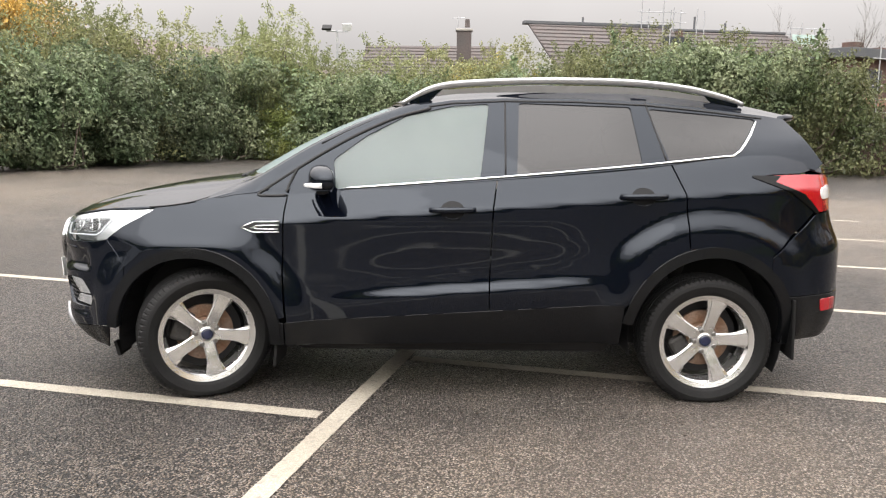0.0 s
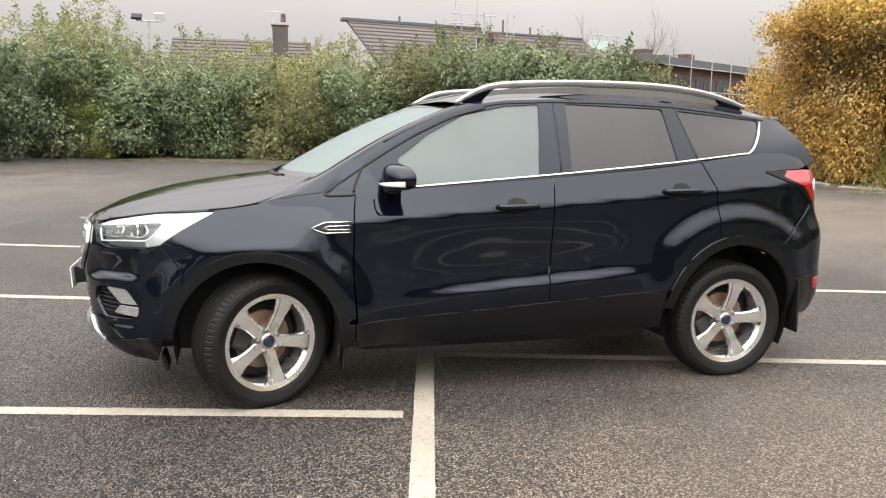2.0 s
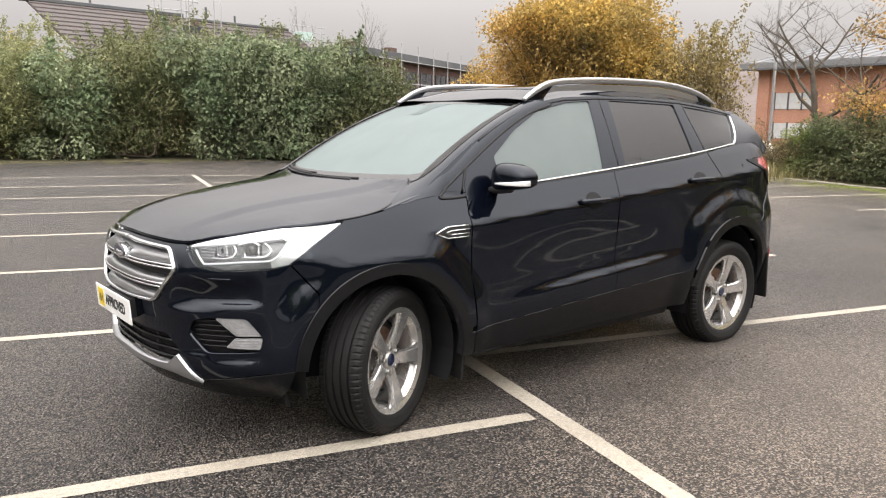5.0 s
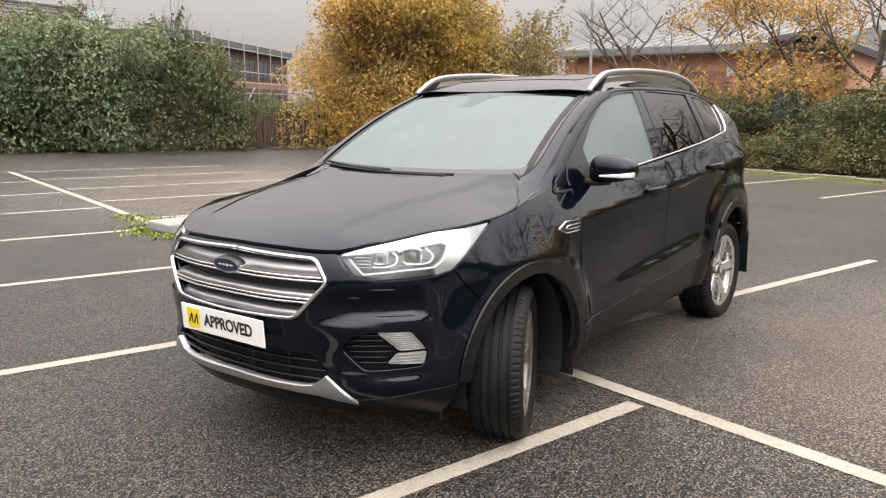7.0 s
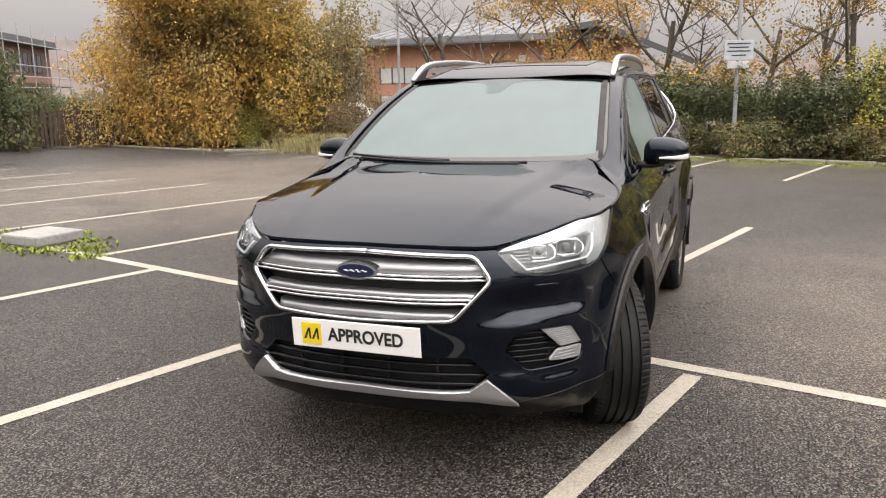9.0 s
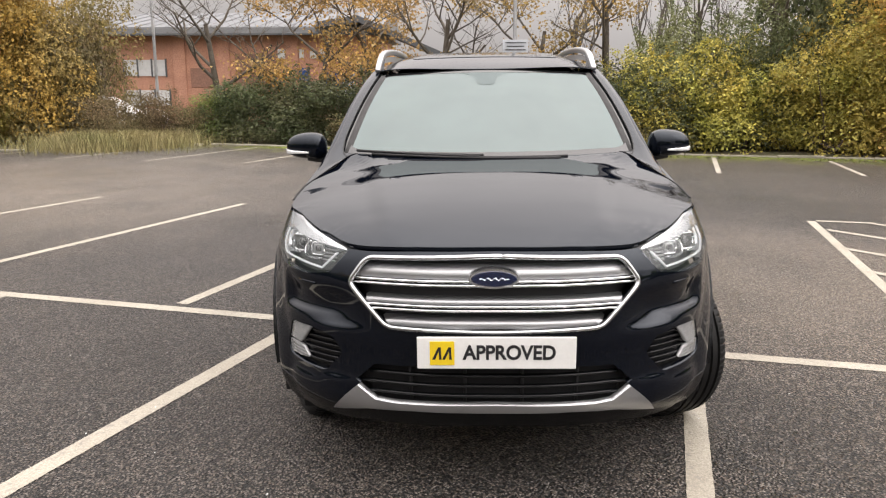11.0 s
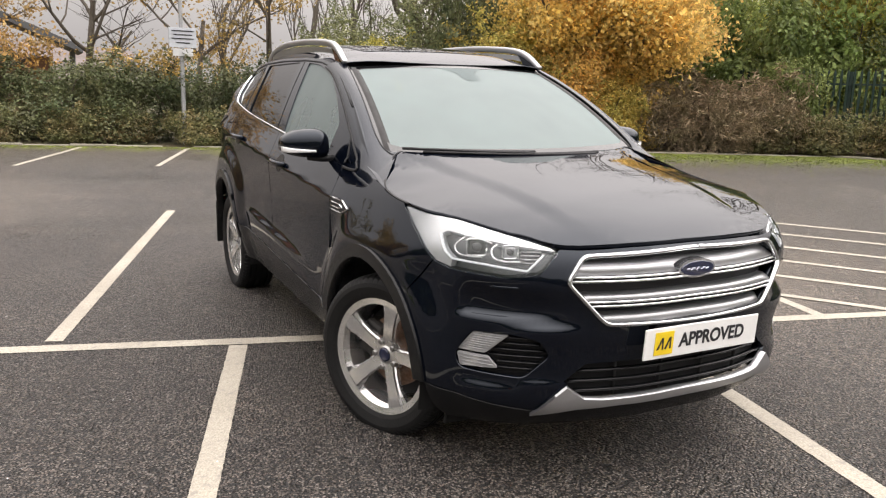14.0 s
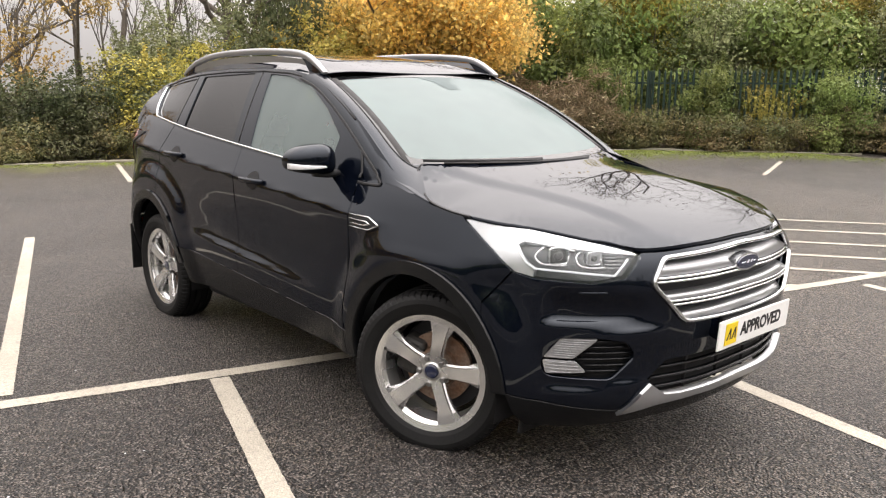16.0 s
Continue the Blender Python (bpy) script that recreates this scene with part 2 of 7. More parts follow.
    t.links.new(stones.outputs["Distance"], bump.inputs["Height"])
    bump.invert = True
    rough2 = t.nodes.new("ShaderNodeBump")
    rough2.inputs["Strength"].default_value, rough2.inputs["Distance"].default_value = 0.5, 0.02
    t.links.new(noise_node(14.0, 5.0), rough2.inputs["Height"])
    t.links.new(bump.outputs[0], rough2.inputs["Normal"])
    t.links.new(rough2.outputs[0], b.inputs["Normal"])
    return m


def worn_line_material():
    """White road paint, scuffed through to the tarmac."""
    m = mat("line_paint", (0.375, 0.345, 0.285), 0.6, second=(0.29, 0.262, 0.212), scale=1.6, fine=120.0, grain=0.30, bump=0.004, bump_scale=125.0)
    t = m.node_tree
    b = t.nodes["Principled BSDF"]
    link = b.inputs["Base Color"].links[0]
    src = link.from_socket
    n = t.nodes.new("ShaderNodeTexNoise")
    n.inputs["Scale"].default_value, n.inputs["Detail"].default_value = 26.0, 8.0
    t.links.new(t.nodes.new("ShaderNodeTexCoord").outputs["Object"], n.inputs["Vector"])
    r = t.nodes.new("ShaderNodeMapRange")
    r.inputs["From Min"].default_value, r.inputs["From Max"].default_value = 0.58, 0.66
    t.links.new(n.outputs["Fac"], r.inputs["Value"])
    mix = t.nodes.new("ShaderNodeMix")
    mix.data_type = "RGBA"
    mix.inputs["B"].default_value = (0.24, 0.22, 0.19, 1)
    t.links.new(r.outputs[0], mix.inputs["Factor"])
    t.links.new(src, mix.inputs["A"])
    t.links.new(mix.outputs["Result"], b.inputs["Base Color"])
    return m


M = {
    "asphalt": asphalt_material(),
    "line": worn_line_material(),
    "soil": mat("soil", (0.10, 0.075, 0.045), 0.95, second=(0.07, 0.075, 0.03), scale=1.2, fine=30, grain=0.4, bump=0.03),
    "moss": mat("moss", (0.23, 0.29, 0.045), 0.95, second=(0.12, 0.14, 0.035), scale=3, fine=40, grain=0.4, bump=0.02),
    "kerb": mat("kerb", (0.30, 0.27, 0.23), 0.85, second=(0.20, 0.19, 0.14), scale=2.5, fine=50, grain=0.25, bump=0.004),
    "paint": mat("black_paint", (0.0020, 0.0030, 0.0062), 0.03, second=(0.0016, 0.0024, 0.0052), scale=2, fine=300, grain=0.1, ior=1.47, rough_vary=0.010),
    "clad": mat("black_plastic", (0.0036, 0.0040, 0.0048), 0.24, second=(0.0052, 0.0057, 0.0066), scale=9, fine=400, grain=0.2, spec=0.38, bump=0.0006),
    "cup": mat("recess_black", (0.0015, 0.0018, 0.0024), 0.35, scale=6, fine=200, grain=0.1, spec=0.25),
    "sensor": mat("sensor_grey", (0.125, 0.150, 0.150), 0.9, second=(0.14, 0.165, 0.165), scale=9, fine=200, grain=0.1, spec=0.1),
    "lens_glass": mat("projector_lens", (0.075, 0.075, 0.075), 0.06, second=(0.03, 0.03, 0.03), scale=25, fine=200, grain=0.1, coat=1.0),
    "dark": mat("dark_plastic", (0.008, 0.008, 0.009), 0.6, scale=6, fine=200, grain=0.2),
    "rubber": mat("rubber", (0.0065, 0.0065, 0.0068), 0.6, spec=0.28, second=(0.0095, 0.0095, 0.0094), scale=7, fine=120, grain=0.25, bump=0.001),
    "alloy": mat("alloy", (0.78, 0.78, 0.775), 0.26, 0.88, second=(0.64, 0.63, 0.61), scale=5, fine=200, grain=0.06, rough_vary=0.06),
    "satin": mat("satin_silver", (0.46, 0.465, 0.475), 0.36, 0.85, second=(0.41, 0.415, 0.425), scale=3, fine=200, grain=0.05),
    "chrome": mat("chrome", (0.86, 0.87, 0.88), 0.07, 1.0, second=(0.80, 0.81, 0.82), scale=3, fine=100, grain=0.03),
    "steel": mat("dull_steel", (0.30, 0.295, 0.285), 0.32, 0.9, second=(0.22, 0.215, 0.21), scale=20, fine=200, grain=0.15),
    "bright": mat("bright_trim", (0.64, 0.65, 0.66), 0.18, 0.95, second=(0.58, 0.59, 0.60), scale=3, fine=100, grain=0.03),
    "rust": mat("rusty_iron", (0.22, 0.12, 0.07), 0.6, 0.6, second=(0.30, 0.22, 0.17), scale=14, fine=90, grain=0.3),
    "iron": mat("dark_iron", (0.05, 0.048, 0.045), 0.6, 0.4, scale=12, fine=90, grain=0.3),
    "blue": mat("badge_blue", (0.006, 0.012, 0.045), 0.25, coat=1.0, scale=20, fine=200, grain=0.05),
    "white": mat("plate_white", (0.78, 0.78, 0.76), 0.35, second=(0.72, 0.72, 0.70), scale=3, fine=100, grain=0.03),
    "yellow": mat("plate_yellow", (0.80, 0.58, 0.02), 0.4, second=(0.76, 0.54, 0.02), scale=3, fine=100, grain=0.03),
    "ink": mat("plate_ink", (0.02, 0.02, 0.022), 0.45, scale=10, fine=100, grain=0.1),
    "print": mat("printed_glass", (0.006, 0.0065, 0.007), 0.03, second=(0.005, 0.0055, 0.006), scale=4, fine=200, grain=0.1, ior=1.72),
    # the windscreen's pale film colour carries sky sheen and mist
    "screen": glass("screen_glass", (0.62, 0.72, 0.70), 1.85, haze=0.60, film_colour=(0.205, 0.255, 0.252)),
    "privacy": glass("privacy_glass", (0.02, 0.021, 0.024), 1.68),
    "lens": glass("lamp_glass", (0.95, 0.96, 0.96), 1.45, haze=0.03),
    "red": mat("red_lens", (0.30, 0.005, 0.012), 0.10, coat=1.0, second=(0.34, 0.006, 0.010), scale=6, fine=120, grain=0.08),
    "clear": mat("clear_lens", (0.72, 0.72, 0.72), 0.12, coat=1.0, second=(0.6, 0.6, 0.6), scale=30, fine=200, grain=0.1),
    "fog_glass": mat("fog_lamp_glass", (0.34, 0.345, 0.35), 0.14, 0.35, coat=1.0, second=(0.26, 0.265, 0.27), scale=30, fine=200, grain=0.15),
    "drl": mat("lamp_strip", (0.85, 0.86, 0.87), 0.25, coat=0.6, emit=(0.9, 0.95, 1.0, 0.35), scale=3, fine=100, grain=0.02),
    "lamp_white": mat("lamp_bezel", (0.66, 0.67, 0.68), 0.24, 0.60, second=(0.60, 0.61, 0.62), scale=6, fine=100, grain=0.03, coat=0.5),
    "lamp_inside": mat("lamp_bucket", (0.15, 0.152, 0.155), 0.30, 0.6, second=(0.10, 0.102, 0.105), scale=14, fine=120, grain=0.15),
    "seat": mat("seat_cloth", (0.035, 0.034, 0.034), 0.9, second=(0.05, 0.05, 0.05), scale=8, fine=200, grain=0.3),
    "trim_grey": mat("grey_trim", (0.28, 0.27, 0.25), 0.8, second=(0.24, 0.23, 0.22), scale=4, fine=100, grain=0.1),
    "brick": mat("red_brick", (0.27, 0.145, 0.105), 0.9, second=(0.22, 0.125, 0.095), scale=3, fine=20, grain=0.25),
    "hall_brick": mat("orange_brick", (0.46, 0.245, 0.170), 0.9, second=(0.39, 0.20, 0.14), scale=3, fine=20, grain=0.25),
    "hall_roof": mat("pale_grey_roof", (0.155, 0.160, 0.166), 0.7, second=(0.19, 0.195, 0.20), scale=1, fine=20, grain=0.12, spec=0.3),
    "roof_metal": mat("grey_roof", (0.085, 0.090, 0.097), 0.7, second=(0.115, 0.118, 0.122), scale=1, fine=20, grain=0.15, spec=0.25),
    "tile": mat("roof_tile", (0.090, 0.074, 0.070), 0.85, second=(0.075, 0.068, 0.066), scale=2, fine=15, grain=0.25, island=0.15),
    "concrete": mat("concrete", (0.30, 0.29, 0.27), 0.9, second=(0.22, 0.22, 0.21), scale=1.5, fine=25, grain=0.2),
    "galv": mat("galvanised_steel", (0.42, 0.43, 0.44), 0.5, 0.6, second=(0.33, 0.34, 0.35), scale=6, fine=60, grain=0.12),
    "green_steel": mat("green_steel", (0.009, 0.026, 0.018), 0.6, second=(0.014, 0.032, 0.022), scale=4, fine=60, grain=0.2),
    "timber": mat("weathered_timber", (0.060, 0.040, 0.030), 0.9, second=(0.085, 0.060, 0.046), scale=5, fine=60, grain=0.3, bump=0.004),
    "bark": mat("bark", (0.085, 0.070, 0.055), 0.95, second=(0.13, 0.115, 0.095), scale=6, fine=40, grain=0.35, bump=0.01),
    "sign_blue": mat("sign_blue", (0.03, 0.08, 0.25), 0.5, scale=2, fine=20, grain=0.1),
    # side window film: bright sky in the pane, put in as colour
    "window": glass("window_glass", (0.62, 0.72, 0.70), 1.78, haze=0.52, film_colour=(0.205, 0.25, 0.245)),
    "stalk": mat("dry_stalk", (0.44, 0.335, 0.225), 0.9, second=(0.27, 0.23, 0.13), scale=2, fine=30, grain=0.3, island=0.35),
    "twig": mat("twig", (0.11, 0.085, 0.065), 0.95, second=(0.15, 0.12, 0.10), scale=6, fine=40, grain=0.3),
    "leaf_dark": mat("laurel_leaf", (0.108, 0.158, 0.080), 0.50, second=(0.240, 0.272, 0.160), scale=0.9, fine=7, grain=0.35, island=0.52, spec=0.35, thin=0.35, each=0.28),
    "leaf_hedge": mat("hedge_leaf", (0.080, 0.108, 0.046), 0.45, second=(0.160, 0.155, 0.075), scale=0.9, fine=7, grain=0.35, island=0.45, thin=0.32, spec=0.35, each=0.25),
    "leaf_fresh": mat("fresh_leaf", (0.155, 0.215, 0.060), 0.5, second=(0.250, 0.280, 0.090), scale=0.7, fine=7, grain=0.3, island=0.40, thin=0.35, spec=0.35, each=0.25),
    "leaf_bramble": mat("bramble_leaf", (0.105, 0.125, 0.045), 0.55, second=(0.215, 0.160, 0.075), scale=1.2, fine=7, grain=0.35, island=0.5, thin=0.25, spec=0.35, each=0.2),
    "leaf_olive": mat("olive_leaf", (0.165, 0.195, 0.085), 0.50, second=(0.255, 0.260, 0.125), scale=0.8, fine=7, grain=0.35, island=0.4, thin=0.32, spec=0.35, each=0.28),
    "leaf_yellowgreen": mat("turning_leaf", (0.36, 0.35, 0.085), 0.55, second=(0.46, 0.35, 0.085), scale=0.8, fine=7, grain=0.35, island=0.4, thin=0.32, spec=0.35, each=0.28),
    "leaf_russet": mat("russet_leaf", (0.30, 0.215, 0.085), 0.6, second=(0.18, 0.17, 0.07), scale=0.8, fine=6, grain=0.3, island=0.4, thin=0.3, spec=0.35, each=0.12),
    "leaf_gold": mat("golden_leaf", (0.58, 0.365, 0.092), 0.6, second=(0.30, 0.235, 0.10), scale=0.8, fine=6, grain=0.3, island=0.4, thin=0.32, spec=0.35, each=0.12),
    "leaf_orange": mat("orange_leaf", (0.86, 0.61, 0.17), 0.6, second=(0.72, 0.56, 0.20), scale=0.8, fine=6, grain=0.3, island=0.45, thin=0.45, spec=0.35, each=0.12),
    "leaf_brown": mat("brown_leaf", (0.20, 0.145, 0.085), 0.8, second=(0.16, 0.14, 0.07), scale=0.8, fine=6, grain=0.35, island=0.4, thin=0.32, spec=0.35, each=0.28),
    "grass_dry": mat("dry_grass", (0.27, 0.225, 0.105), 0.9, second=(0.17, 0.165, 0.065), scale=1, fine=8, grain=0.3, island=0.35),
    "net": mat("debris_net", (0.34, 0.46, 0.42), 0.9, second=(0.42, 0.52, 0.48), scale=3, fine=40, grain=0.2),
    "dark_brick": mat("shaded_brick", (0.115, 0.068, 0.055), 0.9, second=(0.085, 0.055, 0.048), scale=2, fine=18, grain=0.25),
    "hill": mat("far_hill", (0.150, 0.125, 0.118), 1.0, second=(0.110, 0.090, 0.080), scale=0.05, fine=0.6, grain=0.2),
    "sign": mat("sign_face", (0.50, 0.53, 0.57), 0.5, scale=2, fine=20, grain=0.1),
    "window_dark": mat("far_window", (0.05, 0.055, 0.06), 0.15, scale=2, fine=10, grain=0.15),
    "pale_panel": mat("pale_panel", (0.55, 0.56, 0.56), 0.5, second=(0.48, 0.49, 0.50), scale=1, fine=10, grain=0.1),
}
M["paint"].node_tree.nodes["Principled BSDF"].inputs["Specular Tint"].default_value = (0.83, 0.91, 1.0, 1)
# ---- mesh tools ----
def mesh_of(name, verts, faces, material, smooth=False):
    me = bpy.data.meshes.new(name)
    me.from_pydata([tuple(v) for v in verts], [], faces)
    me.materials.append(material)
    if smooth:
        me.polygons.foreach_set("use_smooth", [True] * len(me.polygons))
    me.update()
    return me


def thing(name, label, category, at=None, group="", kind=""):
    """An Empty at the thing's base, that its parts hang on."""
    ob = new(name)
    ob.empty_display_size = 0.2
    if at is not None:
        ob.matrix_world = at
    return tagged(ob, label, category, group, kind)


def hang(name, me, parent, label=""):
    """A mesh as a part of its thing, in the thing's own axes."""
    ob = new(name, me)
    ob.parent = parent
    return tagged(ob, label)


def part(name, bm, material, parent, label="", smooth=False):
    me = bpy.data.meshes.new(name)
    bmesh.ops.recalc_face_normals(bm, faces=bm.faces)
    bm.to_mesh(me)
    bm.free()
    me.materials.append(material)
    if smooth:
        me.polygons.foreach_set("use_smooth", [True] * len(me.polygons))
    return hang(name, me, parent, label)


def box(bm, x0, x1, y0, y1, z0, z1, bevel=0.0, m=None):
    r = bmesh.ops.create_cube(bm, size=1.0)
    vs = r["verts"]
    for v in vs:
        v.co = Vector((x0 if v.co.x < 0 else x1, y0 if v.co.y < 0 else y1, z0 if v.co.z < 0 else z1))
    if bevel:
        es = {e for v in vs for e in v.link_edges}
        r = bmesh.ops.bevel(bm, geom=list(es), offset=bevel, segments=2, affect="EDGES", profile=0.5)
        vs = list({v for f in r["faces"] for v in f.verts} | {v for v in vs if v.is_valid})
    if m is not None:
        for v in vs:
            v.co = m @ v.co
    return vs


def tube(bm, path, radii, sides=8, flat=1.0, caps=True, up=Vector((0, 0, 1))):
    """A tapered tube along a path; flat squashes it along its second axis."""
    path = [Vector(p) for p in path]
    if not isinstance(radii, (list, tuple)):
        radii = [radii] * len(path)
    radii = [float(r) for r in radii]
    rings = []
    for i, p in enumerate(path):
        d = (path[min(i + 1, len(path) - 1)] - path[max(i - 1, 0)]).normalized()
        a = d.cross(up)
        if a.length < 1e-3:
            a = d.cross(Vector((1, 0, 0)))
        a.normalize()
        b = a.cross(d).normalized()
        rings.append([bm.verts.new(p + radii[i] * (math.cos(2 * math.pi * k / sides) * a + flat * math.sin(2 * math.pi * k / sides) * b)) for k in range(sides)])
    for r0, r1 in zip(rings, rings[1:]):
        for k in range(sides):
            bm.faces.new((r0[k], r0[(k + 1) % sides], r1[(k + 1) % sides], r1[k]))
    if caps:
        bm.faces.new(rings[0][::-1])
        bm.faces.new(rings[-1])


def lathe(bm, profile, sides=48, closed=False):
    """Turns (radius, y) points about the y axis."""
    rings = [[bm.verts.new((r * math.cos(2 * math.pi * k / sides), y, r * math.sin(2 * math.pi * k / sides))) for k in range(sides)] for r, y in profile]
    pairs = list(zip(rings, rings[1:])) + ([(rings[-1], rings[0])] if closed else [])
    for r0, r1 in pairs:
        for k in range(sides):
            bm.faces.new((r0[k], r0[(k + 1) % sides], r1[(k + 1) % sides], r1[k]))
    return rings


def inside(poly, x, y):
    hit = False
    j = len(poly) - 1
    for i in range(len(poly)):
        (xi, yi), (xj, yj) = poly[i], poly[j]
        if (yi > y) != (yj > y) and x < (xj - xi) * (y - yi) / (yj - yi) + xi:
            hit = not hit
        j = i
    return hit


def denser(poly, gap):
    out = []
    for (x0, y0), (x1, y1) in zip(poly, poly[1:] + poly[:1]):
        n = max(1, int(math.hypot(x1 - x0, y1 - y0) / gap + 0.5))
        out += [(x0 + (x1 - x0) * k / n, y0 + (y1 - y0) * k / n) for k in range(n)]
    return out


def rounded(poly, r=0.02, n=4):
    """Rounds the corners of an outline."""
    out = []
    for i, p in enumerate(poly):
        p, a, b = Vector(p), Vector(poly[i - 1]), Vector(poly[(i + 1) % len(poly)])
        u, v = a - p, b - p
        k = min(r, u.length * 0.45, v.length * 0.45)
        s, e = p + u.normalized() * k, p + v.normalized() * k
        out += [tuple(s * (1 - t) ** 2 + p * 2 * t * (1 - t) + e * t * t) for t in (j / n for j in range(n + 1))]
    return out


def grown(poly, d):
    """The outline moved outwards by d (inwards if below zero)."""
    area = sum(x0 * y1 - x1 * y0 for (x0, y0), (x1, y1) in zip(poly, poly[1:] + poly[:1]))
    s = 1 if area > 0 else -1
    out = []
    for i, p in enumerate(poly):
        a, b, c = Vector(poly[i - 1]), Vector(p), Vector(poly[(i + 1) % len(poly)])
        n0, n1 = (b - a).normalized(), (c - b).normalized()
        n = Vector((n0.y + n1.y, -n0.x - n1.x)) * s
        k = max(0.4, 1 + n0.dot(n1)) / 2
        n = n.normalized() / math.sqrt(k)
        out.append((b.x + n.x * d, b.y + n.y * d))
    return out


from mathutils.geometry import delaunay_2d_cdt


def skin(name, surface, outline, material, parent, holes=(), gap=0.04, off=0.0, rim=0.012, side=1, label="", edge_gap=None, inward=None):
    """A panel of a curved surface: the outline, less its holes, is laid on surface(a, b, off); its edges are folded in by rim.
    side -1 mirrors it to the other flank."""
    loops = [denser(list(outline), edge_gap or gap)] + [denser(list(h), edge_gap or gap) for h in holes]
    pts, edges = [], []
    for l in loops:
        k = len(pts)
        pts += l
        edges += [(k + i, k + (i + 1) % len(l)) for i in range(len(l))]
    border = np.array(pts)
    lo, hi = border.min(0), border.max(0)
    for gx in np.arange(lo[0] + gap / 2, hi[0], gap):
        for gy in np.arange(lo[1] + gap / 2, hi[1], gap):
            if inside(loops[0], gx, gy) and not any(inside(h, gx, gy) for h in loops[1:]):
                if np.min(np.hypot(border[:, 0] - gx, border[:, 1] - gy)) > gap * 0.45:
                    pts.append((gx, gy))
    co, _, tris, *_ = delaunay_2d_cdt([Vector(p) for p in pts], edges, [], 0, 1e-5)
    keep = []
    for f in tris:
        cx, cy = sum(co[i][0] for i in f) / 3, sum(co[i][1] for i in f) / 3
        if inside(loops[0], cx, cy) and not any(inside(h, cx, cy) for h in loops[1:]):
            keep.append(list(f))
    e = 0.004
    verts, normals = [], []
    for a, b in co:
        p = surface(a, b, off)
        n = (surface(a + e, b, off) - surface(a - e, b, off)).cross(surface(a, b + e, off) - surface(a, b - e, off))
        n.normalize()
        verts.append(p)
        normals.append(n)
    # the outward side is away from the car's core
    core = Vector((0, 0, 0.75)) if inward is None else Vector(inward)
    flip = sum((v - core).dot(n) for v, n in zip(verts, normals)) < 0
    if flip:
        normals = [-n for n in normals]
    faces = []
    for f in keep:
        a, b, c = (verts[i] for i in f)
        faces.append(f if (b - a).cross(c - a).dot(normals[f[0]]) > 0 else f[::-1])
    if rim:
        count = {}
        for f in faces:
            for i in range(3):
                count.setdefault(frozenset((f[i], f[(i + 1) % 3])), []).append((f[i], f[(i + 1) % 3]))
        for pair in [v[0] for v in count.values() if len(v) == 1]:
            i, j = pair
            k = len(verts)
            d = (verts[j] - verts[i]).cross(normals[i]).normalized()
            verts += [verts[i].copy(), verts[j].copy(), verts[j] - normals[j] * rim, verts[i] - normals[i] * rim]
            normals += [(d + normals[i]).normalized(), (d + normals[j]).normalized(), d, d]
            faces.append([k + 1, k, k + 3, k + 2])
    if side < 0:
        verts = [Vector((v.x, -v.y, v.z)) for v in verts]
        normals = [Vector((n.x, -n.y, n.z)) for n in normals]
        faces = [f[::-1] for f in faces]
    me = mesh_of(name, verts, faces, material, True)
    me.normals_split_custom_set_from_vertices([tuple(n) for n in normals])
    return hang(name, me, parent, label)


def ribbon(name, path, normals, width, height, material, parent, label="", round_=6):
    """A strip of rounded section along a path, lying on the surface with those normals."""
    path = [Vector(p) for p in path]
    bm = bmesh.new()
    rings = []
    for i, p in enumerate(path):
        d = (path[min(i + 1, len(path) - 1)] - path[max(i - 1, 0)]).normalized()
        n = Vector(normals[i]).normalized()
        a = d.cross(n).normalized()
        w, h = (width[i], height) if isinstance(width, (list, tuple)) else (width, height)
        ring = [bm.verts.new(p - a * w / 2 - n * 0.004)]
        for k in range(round_ + 1):
            t = math.pi * k / round_
            ring.append(bm.verts.new(p - a * math.cos(t) * w / 2 + n * h * math.sin(t) ** 0.6))
        ring.append(bm.verts.new(p + a * w / 2 - n * 0.004))
        rings.append(ring)
    for r0, r1 in zip(rings, rings[1:]):
        for k in range(len(r0)):
            q = (k + 1) % len(r0)
            bm.faces.new((r0[k], r0[q], r1[q], r1[k]))
    bm.faces.new(rings[0])
    bm.faces.new(rings[-1][::-1])
    return part(name, bm, material, parent, label, smooth=True)
# ---- the car's surfaces: plan curve, body side, bonnet, cabin ----
def through_points(pts):
    """A smooth curve through (t, value) pairs, straight beyond its ends."""
    t = np.array([p[0] for p in pts], float)
    v = np.array([p[1] for p in pts], float)
    d = np.diff(v) / np.diff(t)
    m = np.empty_like(v)
    m[0], m[-1] = d[0], d[-1]
    h = np.diff(t)
    m[1:-1] = (d[:-1] * h[1:] + d[1:] * h[:-1]) / (h[1:] + h[:-1])
    m[1:-1] = np.where(d[:-1] * d[1:] <= 0, 0, m[1:-1])

    def f(x):
        if x <= t[0]:
            return float(v[0] + m[0] * (x - t[0]))
        if x >= t[-1]:
            return float(v[-1] + m[-1] * (x - t[-1]))
        i = int(np.searchsorted(t, x)) - 1
        s = (x - t[i]) / h[i]
        return float(v[i] * (1 + 2 * s) * (1 - s) ** 2 + m[i] * h[i] * s * (1 - s) ** 2 + v[i + 1] * s * s * (3 - 2 * s) - m[i + 1] * h[i] * s * s * (1 - s))
    return f


def step(a, b, x):
    s = min(1.0, max(0.0, (x - a) / (b - a)))
    return s * s * (3 - 2 * s)


